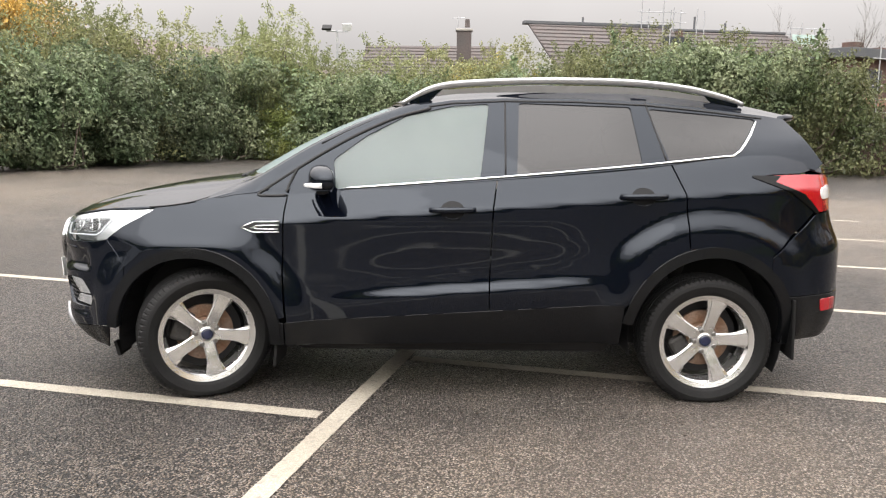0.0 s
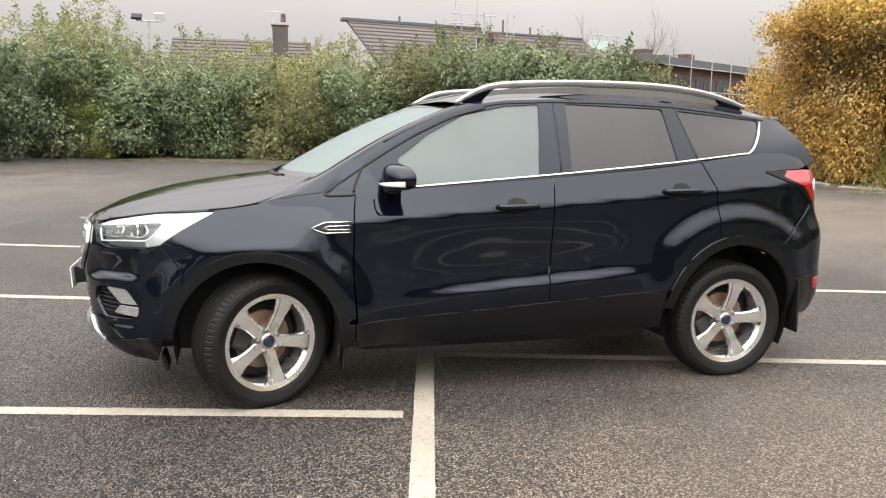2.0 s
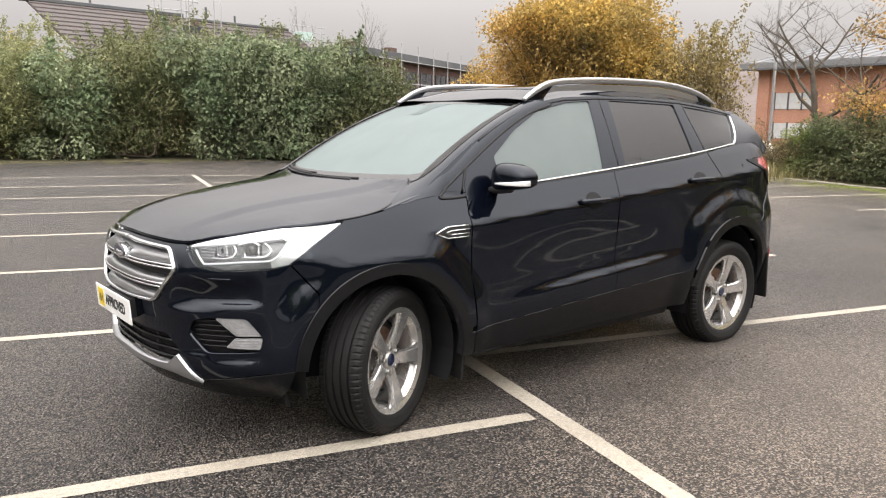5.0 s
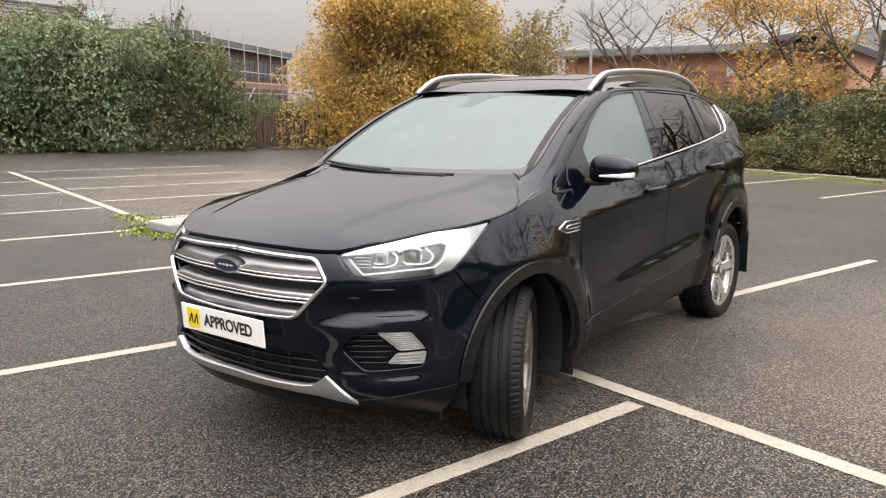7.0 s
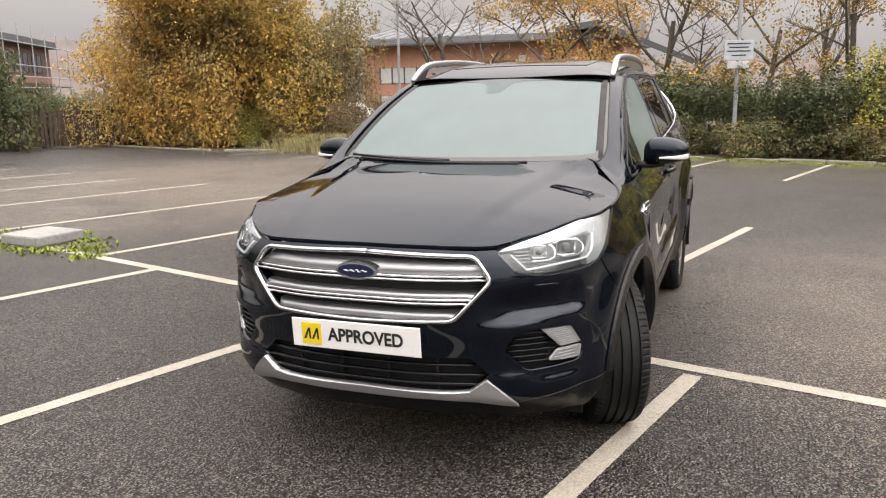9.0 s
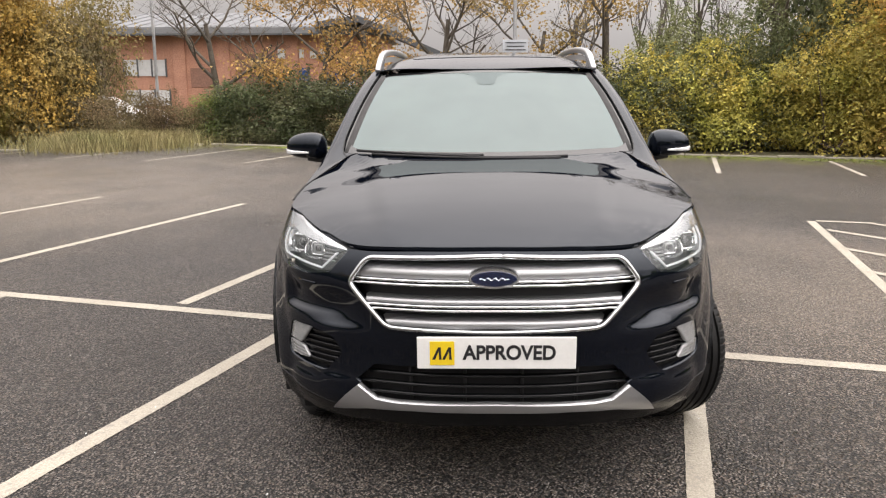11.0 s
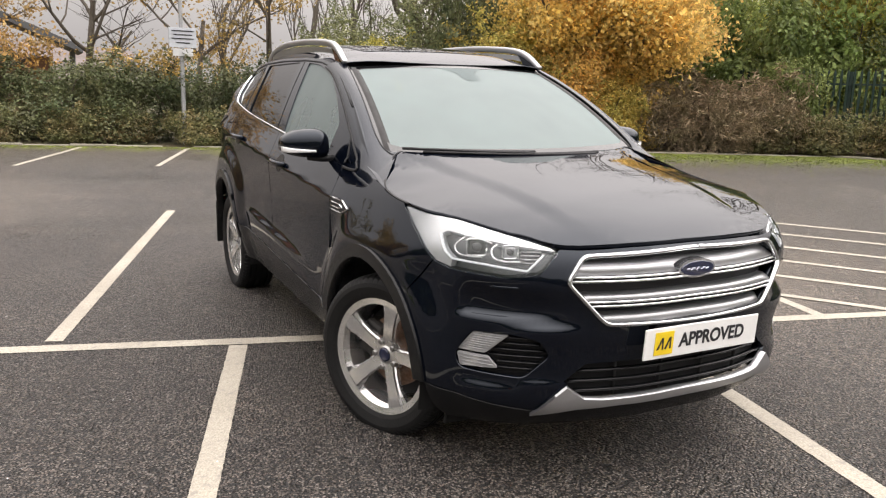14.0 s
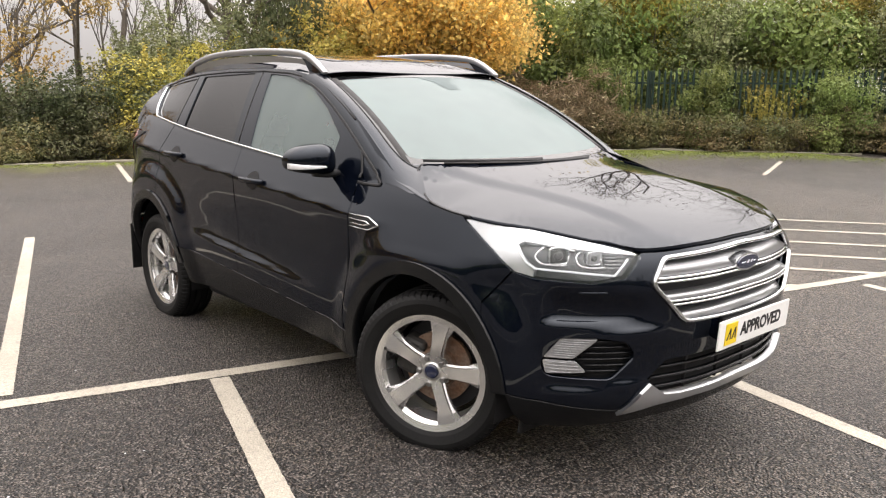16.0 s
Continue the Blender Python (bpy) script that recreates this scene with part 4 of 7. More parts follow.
def shrub_meshes(seed, w, d, h, count, size, material, narrow=0.5, sprays=26, lumps=30):
    """A bush: lumps of leaves round an uneven mound, with shoots standing out of it; and its stems."""
    g = np.random.RandomState(seed)
    c = np.stack([g.uniform(-w / 2, w / 2, lumps) * 0.75, g.uniform(-d / 2, d / 2, lumps) * 0.7, h * np.r_[g.uniform(0.08, 0.22, lumps // 3), g.uniform(0.25, 0.78, lumps - lumps // 3)]], 1)
    rad = np.stack([np.full(lumps, w) * g.uniform(0.15, 0.30, lumps), np.full(lumps, d) * g.uniform(0.17, 0.31, lumps), h * g.uniform(0.11, 0.22, lumps)], 1)
    k = g.randint(0, lumps, count)
    v = g.normal(0, 1, (count, 3))
    v /= np.linalg.norm(v, axis=1, keepdims=True)
    shell_ = g.uniform(0.72, 1.04, (count, 1)) ** 0.6
    p = c[k] + v * rad[k] * shell_ * (1 + 0.16 * np.sin(v[:, :1] * 9 + k[:, None]) * np.cos(v[:, 2:] * 8))
    n = v + np.array((0, 0, 0.5))
    sp, sn = [], []
    bm = bmesh.new()
    for j in range(sprays):
        a = g.uniform(0, 6.283)
        i = g.randint(lumps)
        b = c[i] + rad[i] * np.array((math.cos(a) * 0.5, math.sin(a) * 0.5, 0.75))
        tip = b + np.array((math.cos(a) * 0.30, math.sin(a) * 0.30, g.uniform(0.25, 0.75))) * h * 0.22
        mid = (b + tip) / 2 + np.array((0, 0, 0.05 * h))
        m = int(count * 0.0028) + 6
        t = g.uniform(0.1, 1, (m, 1))
        sp.append(b + (tip - b) * t + g.normal(0, 0.045, (m, 3)))
        sn.append(g.normal(0, 1, (m, 3)) + np.array((0, 0, 0.8)))
    p, n = np.r_[p, *sp], np.r_[n, *sn]
    ok = p[:, 2] > 0.02
    for j in range(9):
        a, r = g.uniform(0, 6.283), g.uniform(0, 0.25)
        foot = np.array((math.cos(a) * r * w, math.sin(a) * r * d, -0.05))
        top = c[g.randint(lumps)]
        tube(bm, [(0, 0, -0.12), (0, 0, 0.02), foot + np.array((0, 0, 0.15)), (foot + top) / 2 + g.normal(0, 0.08, 3), top], [0.04, 0.04, 0.028, 0.02, 0.008], 5)
    bmesh.ops.remove_doubles(bm, verts=bm.verts, dist=0.002)
    stems = bpy.data.meshes.new("stems")
    bm.to_mesh(stems)
    bm.free()
    stems.materials.append(M["twig"])
    return leaves(p[ok], n[ok], size, material, "foliage", seed + 1, narrow=narrow), stems


SHRUBS = {}
for key, args in {
    "laurel": [(s, 3.4, 2.6, 3.4, 19000, 0.12, M["leaf_dark"], 0.55, 20) for s in (1, 2)],
    "olive": [(s, 3.4, 2.6, 3.6, 19000, 0.10, M["leaf_olive"], 0.42, 46) for s in (11, 12, 13)],
    "turning": [(s, 3.0, 2.4, 3.2, 12000, 0.09, M["leaf_yellowgreen"], 0.55, 30) for s in (21, 22)],
    "bramble": [(s, 2.8, 2.0, 1.6, 10000, 0.08, M["leaf_bramble"], 0.6, 34) for s in (31,)],
    "darkhedge": [(s, 3.0, 2.4, 2.4, 14000, 0.08, M["leaf_hedge"], 0.6, 30) for s in (41, 42)],
    "brownhedge": [(s, 2.6, 2.0, 1.8, 8000, 0.075, M["leaf_brown"], 0.5, 50) for s in (51,)],
    "thicket": [(s, 2.8, 2.2, 2.2, 9000, 0.20, M["stalk"], 0.07, 40) for s in (91,)],
    "goldshrub": [(s, 3.0, 2.8, 4.2, 14000, 0.12, M["leaf_orange"], 0.7, 34) for s in (71,)],
    "fresh": [(s, 3.4, 2.6, 3.4, 17000, 0.12, M["leaf_fresh"], 0.55, 30) for s in (81, 82)],
    "russet": [(s, 2.8, 2.4, 3.2, 15000, 0.075, M["leaf_russet"], 0.55, 44) for s in (63,)],
    "golden": [(s, 2.8, 2.4, 3.2, 17000, 0.075, M["leaf_gold"], 0.6, 40) for s in (61,)],
}.items():
    SHRUBS[key] = [shrub_meshes(*a) for a in args]
LOOKS = {"laurel": "dense dark green broad-leaved laurel shrub", "olive": "tall olive-green shrub with upright seedy shoots", "turning": "shrub with yellowing green leaves",
         "bramble": "low tangled bramble with green leaves", "darkhedge": "dark green evergreen hedge shrub with small leaves", "brownhedge": "half-bare brown shrub with dry twigs",
         "thicket": "tangle of bare pale brown stalks", "fresh": "tall leafy shrub in mid-green leaf", "golden": "bushy shrub in golden autumn leaf", "russet": "bushy shrub in brown and olive autumn leaf", "goldshrub": "tall bush in bright orange-yellow leaf"}


def shrub(key, a, b, s=1.0, sz=None, turn=None, z=0.0):
    foliage, stems = SHRUBS[key][rng.randrange(len(SHRUBS[key]))]
    ob = thing("shrub", LOOKS[key] + " beside the car park", "shrub", LOT @ pose(a, b, z, 0, 0, rng.uniform(0, 360) if turn is None else turn) @ Matrix.Diagonal((s, s, sz or s, 1)), "boundary shrubs")
    hang("foliage", foliage, ob)
    hang("stem", stems, ob, "thin brown stems")
    return ob


def tree_meshes(seed, height, spread, trunk, leaf, count, size, twigs=3, lowest=0.25, levels=4, upright=0.55, material_bark=None, clumps=0.30):
    """A tree: a tapered trunk that forks into limbs, branches and twigs, with leaves on the outer ones."""
    g = random.Random(seed)
    bm = bmesh.new()
    ends = []

    def grow(p, d, length, r, level):
        n = 4
        path, radii = [p], [r]
        q, e = p.copy(), d.copy()
        for k in range(n):
            e = (e + Vector((g.gauss(0, 0.13), g.gauss(0, 0.13), g.gauss(0.05, 0.08)))).normalized()
            q = q + e * length / n
            path.append(q.copy())
            radii.append(r * (1 - 0.5 * (k + 1) / n))
        tube(bm, path, radii, 7 if level == 0 else (5 if level < 3 else 3), caps=False)
        if level >= 2:
            ends.extend(path[1:] if level > 2 else path[3:])
        if level < levels:
            kids = (5 if level == 0 else 4 if level < 3 else twigs)
            for k in range(kids):
                t = g.uniform(lowest, 1.0) if level == 0 else g.uniform(0.3, 1.0)
                i = min(n - 1, int(t * n))
                at = path[i].lerp(path[i + 1], t * n - i)
                az = 6.283 * (k / kids + g.uniform(0, 0.3))
                out = Vector((math.cos(az), math.sin(az), 0))
                e2 = (e * upright + out * spread * (1.15 - 0.3 * t) + Vector((0, 0, 0.25 * upright))).normalized()
                grow(at, e2, length * g.uniform(0.50, 0.72), radii[i] * 0.60, level + 1)

    grow(Vector((0, 0, -0.1)), Vector((g.gauss(0, 0.04), g.gauss(0, 0.04), 1)).normalized(), height * 0.52, trunk, 0)
    me = bpy.data.meshes.new("trunk")
    bm.to_mesh(me)
    bm.free()
    me.materials.append(material_bark or M["bark"])
    me.polygons.foreach_set("use_smooth", [True] * len(me.polygons))
    crown = None
    if leaf:
        gg = np.random.RandomState(seed)
        e = np.array([tuple(v) for v in ends])
        k = gg.randint(0, len(e), count)
        p = e[k] + gg.normal(0, clumps, (count, 3)) * np.array((1, 1, 0.8))
        crown = leaves(p, gg.normal(0, 1, (count, 3)) + np.array((0, 0, 0.6)), size, leaf, "crown", seed, narrow=0.65)
    return me, crown


TREES = {
    "golden": tree_meshes(3, 5.6, 1.0, 0.10, M["leaf_gold"], 26000, 0.10, lowest=0.12, upright=0.9, clumps=0.22),
    "golden2": tree_meshes(5, 6.4, 1.0, 0.12, M["leaf_orange"], 20000, 0.14, lowest=0.22, upright=0.7, clumps=0.34),
    "yellowing": tree_meshes(8, 6.5, 0.9, 0.11, M["leaf_gold"], 5200, 0.10, clumps=0.20),
    "bare": tree_meshes(13, 7.0, 0.95, 0.13, None, 0, 0, twigs=4, levels=4),
    "bare2": tree_meshes(17, 7.5, 0.85, 0.12, M["leaf_brown"], 700, 0.09, twigs=4, levels=4),
    "slim": tree_meshes(19, 7.0, 0.45, 0.09, None, 0, 0, twigs=4, upright=1.0, levels=4),
    "green": tree_meshes(23, 7.5, 0.85, 0.14, M["leaf_fresh"], 26000, 0.14, lowest=0.1, upright=0.8, clumps=0.28),
    "green2": tree_meshes(29, 6.5, 0.85, 0.13, M["leaf_yellowgreen"], 15000, 0.11, lowest=0.1, upright=0.8, clumps=0.26),
}
TREE_LOOKS = {"golden": "small tree in dense golden autumn leaf", "golden2": "tree in full orange autumn leaf", "yellowing": "slender tree with thinning orange-yellow leaves",
              "bare": "bare dark tree with wide twiggy crown", "bare2": "almost bare tree with a few brown leaves", "slim": "slim bare upright young tree",
              "green": "tree with a dense mid-green crown", "green2": "tree with yellow-green thinning leaves"}


def tree(key, a, b, s=1.0, turn=None, sz=None):
    trunk, crown = TREES[key]
    ob = thing("tree", TREE_LOOKS[key] + " by the car park", "tree", LOT @ pose(a, b, 0, 0, 0, rng.uniform(0, 360) if turn is None else turn) @ Matrix.Diagonal((s, s, sz or s, 1)), "trees round the car park")
    hang("trunk", trunk, ob)
    if crown:
        hang("crown", crown, ob)
    return ob


rng = random.Random(12)
# north hedge, from the near west end to the gap by the fence
for a, b, key, s, sz in [(-16.2, 12.5, "laurel", 1.0, 0.95), (-15.2, 15.4, "laurel", 1.0, 1.0), (-17.5, 14.5, "olive", 1.2, 1.15), (-14.9, 18.3, "laurel", 1.05, 1.0), (-16.6, 18.0, "olive", 1.15, 1.2),
                         (-15.5, 21.3, "olive", 1.1, 1.15), (-13.6, 23.2, "laurel", 1.05, 1.0), (-13.3, 25.3, "olive", 1.2, 1.25), (-11.0, 24.9, "laurel", 1.1, 1.05), (-10.8, 27.2, "olive", 1.2, 1.2),
                         (-8.3, 25.6, "laurel", 1.0, 0.95), (-8.0, 27.6, "olive", 1.1, 1.1), (-5.8, 25.2, "olive", 1.1, 1.05), (-5.4, 27.3, "turning", 1.2, 1.2), (-3.3, 25.2, "laurel", 1.05, 1.0),
                         (-2.8, 27.2, "olive", 1.2, 1.15), (-0.9, 25.2, "olive", 1.1, 1.05), (-0.3, 27.0, "olive", 1.1, 1.1), (1.6, 24.4, "laurel", 1.1, 1.1), (2.0, 26.6, "olive", 1.15, 1.15),
                         (4.0, 23.6, "laurel", 1.05, 1.05), (4.6, 25.8, "olive", 1.1, 1.05), (6.1, 23.0, "darkhedge", 1.2, 1.35), (-19.0, 11.0, "laurel", 1.2, 1.1), (-18.3, 20.5, "olive", 1.2, 1.2), (-14.7, 20.9, "laurel", 0.95, 0.95), (-12.2, 23.6, "fresh", 0.55, 0.5)]:
    shrub(key, a, b, s * 1.06, sz * ((1.20 if b < 19 else 1.24) if a < -12 else 1.08 if a < -1 else 1.20))
for a, b, s, sz in [(-5.2, 27.6, 0.75, 1.24), (-12.9, 24.6, 0.9, 1.36)]:
    shrub("olive", a, b, s, sz)
# golden clump at the north-east corner
for a, b, s in [(11.3, 20.6, 1.0), (12.6, 18.8, 1.08), (13.9, 20.8, 1.12)]:
    tree("golden", a, b, s)
for a, b, s, sz in [(10.3, 21.6, 1.1, 1.1), (11.2, 20.3, 1.2, 1.15), (11.6, 18.4, 1.25, 1.3), (12.6, 17.2, 1.2, 1.2), (12.4, 20.6, 1.5, 1.62), (13.6, 21.2, 1.5, 1.6), (11.0, 18.9, 0.8, 0.6)]:
    shrub("golden", a, b, s, sz * 1.13)
for a, b, s, sz in [(14.4, 14.7, 0.8, 0.5), (14.4, 17.2, 1.2, 1.6), (13.5, 16.9, 1.1, 2.2), (13.9, 16.3, 0.9, 1.9), (13.2, 15.2, 0.85, 0.8), (12.9, 14.2, 0.6, 0.45), (13.55, 13.9, 0.62, 0.85), (14.3, 13.3, 0.6, 0.62)]:
    shrub("brownhedge", a, b, s, sz)
for a, b, s, sz in [(13.4, 18.6, 1.4, 1.75), (14.4, 17.2, 1.25, 1.5), (13.0, 16.9, 0.9, 0.9)]:
    shrub("russet", a, b, s, sz)
shrub("turning", 11.7, 17.5, 0.55, 0.42)
# east hedge behind the kerb: dark and low, then yellowing and tall
for k in range(7):
    shrub("darkhedge", 15.3 + rng.uniform(-0.15, 0.3), 10.6 - 1.55 * k + rng.uniform(-0.2, 0.2), 1.0, 0.86 + rng.uniform(-0.06, 0.08))
for k in range(4):
    shrub("bramble", 14.6 + rng.uniform(-0.1, 0.2), 8.4 - 2.3 * k, 0.75, 0.6)
for a, b, key, s, sz in [(15.4, 1.0, "turning", 0.95, 0.75), (15.3, 12.0, "darkhedge", 0.9, 0.78), (15.2, 13.0, "fresh", 0.5, 0.42), (15.6, -0.9, "turning", 1.0, 0.9), (16.4, 0.4, "olive", 1.0, 0.95), (15.3, -2.7, "turning", 1.0, 0.92), (16.6, -1.8, "olive", 1.05, 1.0), (15.0, -4.2, "turning", 0.9, 0.85),
                         (16.6, -3.6, "turning", 1.15, 1.1), (17.0, -5.0, "laurel", 1.1, 1.1), (14.6, -5.8, "turning", 0.7, 0.6), (14.9, -7.8, "thicket", 0.95, 0.95), (14.2, -8.6, "thicket", 0.8, 0.7), (14.6, -9.6, "thicket", 0.9, 0.95),
                         (14.0, -10.4, "bramble", 0.85, 0.75), (13.4, -11.8, "bramble", 0.85, 0.8), (12.3, -13.2, "bramble", 0.9, 0.75), (11.0, -14.6, "bramble", 0.85, 0.75), (9.6, -16.0, "bramble", 0.9, 0.8), (7.6, -17.0, "bramble", 0.9, 0.9),
                         (5.2, -17.9, "darkhedge", 0.9, 0.7), (2.4, -18.4, "bramble", 1.0, 0.9), (-0.5, -18.8, "darkhedge", 1.0, 0.9), (-3.5, -18.8, "darkhedge", 1.1, 1.0),
                         (15.6, -11.2, "turning", 0.7, 0.7), (12.0, -14.8, "turning", 0.65, 0.6), (10.0, -16.9, "laurel", 0.6, 0.55)]:
    shrub(key, a, b, s, sz)
tree("golden2", 15.3, -6.2, 1.0, 40)
tree("golden2", 16.0, -7.3, 0.92, 150)
tree("golden2", 15.6, -5.2, 0.9, 260)
shrub("goldshrub", 15.2, -6.3, 0.9, 0.85)
shrub("goldshrub", 15.0, -5.0, 0.75, 0.7)
for a, b, s, sz in [(14.9, -10.9, 0.6, 0.75), (13.0, -13.4, 0.62, 0.72), (10.7, -15.6, 0.6, 0.65)]:
    shrub("fresh", a, b, s, sz)
# undergrowth behind the paling fence, and a dark evergreen beside the golden trees
for a, b, s, sz in [(8.4, 24.6, 0.8, 0.75), (10.2, 24.4, 0.85, 0.8), (12.0, 24.0, 0.8, 0.7), (17.3, -2.5, 1.25, 2.3)]:
    shrub("darkhedge", a, b, s, sz)
# dense evergreens behind the green fence
for a, b, key, s, sz in [(18.4, -9.0, "fresh", 1.3, 1.5), (17.6, -11.4, "fresh", 1.3, 1.45), (16.0, -13.4, "fresh", 1.35, 1.55), (14.4, -15.2, "olive", 1.3, 1.4), (12.6, -17.0, "fresh", 1.3, 1.4), (10.6, -18.8, "olive", 1.3, 1.35), (8.2, -20.0, "fresh", 1.2, 1.3),
                         (5.6, -21.0, "olive", 1.2, 1.2), (2.6, -21.6, "fresh", 1.2, 1.2), (-0.6, -22.2, "fresh", 1.2, 1.2), (17.2, -13.9, "turning", 1.4, 1.7), (13.8, -17.6, "turning", 1.3, 1.5), (20.2, -6.6, "fresh", 1.4, 1.6), (19.4, -4.2, "olive", 1.2, 1.3)]:
    shrub(key, a, b, s, sz)
for a, b, key, s in [(19.5, -11.4, "green", 0.95), (17.6, -13.6, "green2", 0.95), (16.0, -16.2, "green", 0.9), (13.4, -18.6, "green2", 0.9), (11.0, -20.8, "green2", 0.85), (7.0, -22.2, "green", 0.85), (21.0, -7.6, "green", 1.0), (18.6, -8.0, "green", 0.85),
                     (3.0, -23.4, "green", 0.9), (-3.0, -23.6, "green", 0.95)]:
    tree(key, a, b, s)
for a, b, key, s in [(15.6, 12.9, "bare", 0.9), (15.7, 10.4, "yellowing", 0.95), (16.6, 8.6, "yellowing", 1.0), (16.2, 6.7, "bare", 0.9), (15.9, 4.3, "yellowing", 0.9), (17.0, 2.4, "bare2", 0.9), (17.6, 0.2, "slim", 0.95), (18.2, -1.6, "bare2", 0.95),
                     (19.0, 1.2, "slim", 1.0), (19.6, -3.0, "slim", 1.05), (20.5, 3.6, "slim", 1.0), (5.6, 31.5, "slim", 0.9), (8.2, 32.5, "slim", 0.95), (10.6, 34.0, "slim", 0.85), (12.4, -20.0, "slim", 0.9), (10.4, -21.0, "slim", 0.95),
                     (9.0, -19.6, "slim", 0.85), (8.0, -22.5, "bare2", 0.9), (6.0, -20.0, "slim", 0.9)]:
    tree(key, a, b, s)
tree("golden", -22.6, 22.0, 1.25)
# unseen evergreen hedge added on the west side, to darken the car front's reflections
for k in range(9):
    shrub("darkhedge", -14.6 + rng.uniform(-0.4, 0.4), 8.0 - 2.6 * k, 1.2, 1.6 + rng.uniform(-0.15, 0.15))
# bare trees scaled up out of view, added for the side windows' reflections
for a, b, key, s in [(21.0, -8.5, "bare", 1.9), (18.0, -15.0, "bare2", 1.8), (23.0, -2.5, "bare", 1.7), (12.5, -21.5, "bare2", 1.7), (5.0, -24.0, "bare", 1.8)]:
    tree(key, a, b, s)
# trees that close the car park's unseen south side
for a, b, key, s in [(-6.5, -17.5, "bare", 1.0), (-11.0, -19.0, "bare2", 1.0), (-1.5, -20.0, "bare", 0.95), (-15.0, -16.0, "bare", 1.0), (-7, -21, "green", 0.9), (-12, -22, "green", 0.95)]:
    tree(key, a, b, s)

# dry grass at the corner by the golden clump
pts = []
for _ in range(11000):
    pts.append((rng.gauss(12.3, 0.9), rng.gauss(13.9, 0.85), 0.0))
grass = new("dry_grass", blades("dry_grass", pts, 0.40, M["grass_dry"], 0.006, 1.1, 5))
grass.matrix_world = LOT
tagged(grass, "tall straw-coloured dry grass tussocks", "grass", kind="stuff")
# ---- buildings, posts and fences beyond the hedge ----
def at_lot(a, b, z=0.0, turn=0.0):
    return LOT @ pose(a, b, z, 0, 0, turn)


def block(name, parent, material, x0, x1, y0, y1, z0, z1, bevel=0.0, label=""):
    bm = bmesh.new()
    box(bm, x0, x1, y0, y1, z0, z1, bevel)
    return part(name, bm, material, parent, label)


hill = bmesh.new()
ring = []
for k in range(61):
    t = radians(20 + 150 * k / 60)
    h = 22 + 9 * math.sin(k * 0.16 + 0.2) + 3 * math.sin(k * 0.55) + (9 if k < 30 else 9 - 0.55 * (k - 30))
    ring.append((hill.verts.new((-240 * math.cos(t), 240 * math.sin(t), -1)), hill.verts.new((-330 * math.cos(t), 330 * math.sin(t), max(4.0, h * 0.78)))))
for (a, b), (c, d) in zip(ring, ring[1:]):
    hill.faces.new((a, c, d, b))
me = bpy.data.meshes.new("backdrop")
hill.to_mesh(me)
hill.free()
me.materials.append(M["hill"])
tagged(new("backdrop", me), "low brown hillside far beyond the hedge", "hillside", kind="structure").matrix_world = LOT


def tiled_slope(name, parent, x0, x1, y_ridge, z_ridge, y_eave, z_eave, rows, material):
    """A roof slope of overlapping courses, each a thin board of its own depth."""
    dz = Vector((0, z_ridge - z_eave, y_eave - y_ridge)).normalized() * 0.05
    if dz.z > 0:
        dz = -dz
    verts = [(x0, y_eave, z_eave), (x1, y_eave, z_eave), (x1, y_ridge, z_ridge), (x0, y_ridge, z_ridge)]
    verts += [(x, y + dz.y, z + dz.z) for x, y, z in verts]
    slope = hang(name, mesh_of(name, verts, [(0, 1, 2, 3), (7, 6, 5, 4), (0, 4, 5, 1), (1, 5, 6, 2), (2, 6, 7, 3), (3, 7, 4, 0)], material), parent, "dark tiled roof slope")
    for r in range(rows):
        f0, f1 = r / rows, (r + 1.25) / rows
        y0, z0, y1, z1 = y_eave + (y_ridge - y_eave) * f0, z_eave + (z_ridge - z_eave) * f0, y_eave + (y_ridge - y_eave) * min(1, f1), z_eave + (z_ridge - z_eave) * min(1, f1)
        verts = [(x0, y0, z0 + 0.07), (x1, y0, z0 + 0.07), (x1, y1, z1 + 0.006), (x0, y1, z1 + 0.006), (x0, y0, z0), (x1, y0, z0)]
        hang("tile_course", mesh_of("tile_course", verts, [(0, 1, 2, 3), (4, 5, 1, 0)], material), slope)
    return slope


def scaffold(parent, x0, x1, y, z0, z1, bays, lifts):
    for k in range(bays + 1):
        x = x0 + (x1 - x0) * k / bays
        bm = bmesh.new()
        tube(bm, [(x, y, z0), (x, y, z1 + 0.25 * (k % 2))], 0.035, 6)
        part("standard", bm, M["galv"], parent)
    for k in range(lifts):
        z = z0 + (z1 - z0) * (k + 0.6) / lifts
        bm = bmesh.new()
        tube(bm, [(x0 - 0.3, y - 0.05, z), (x1 + 0.3, y - 0.05, z)], 0.035, 6)
        part("ledger", bm, M["galv"], parent)


# terrace under repair, north of the hedge
terrace = thing("house", "brick house with dark tiled roof and scaffold poles", "house", at_lot(-3.0, 29.3, 0, 26.0))
block("wall", terrace, M["brick"], 0.2, 13.8, 2.0, 9.0, 0.0, 3.5)
tiled_slope("roof", terrace, 0.35, 7.3, 5.2, 5.95, 0.2, 3.4, 13, M["tile"])
block("ridge", terrace, M["roof_metal"], 0.15, 7.3, 5.0, 5.45, 5.9, 6.06, 0.03)
tiled_slope("roof", terrace, 7.42, 13.2, 5.0, 5.80, 0.0, 3.25, 12, M["tile"])
block("ridge", terrace, M["roof_metal"], 7.42, 13.2, 4.8, 5.2, 5.76, 5.88, 0.03)
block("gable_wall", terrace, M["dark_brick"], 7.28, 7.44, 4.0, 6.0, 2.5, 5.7)
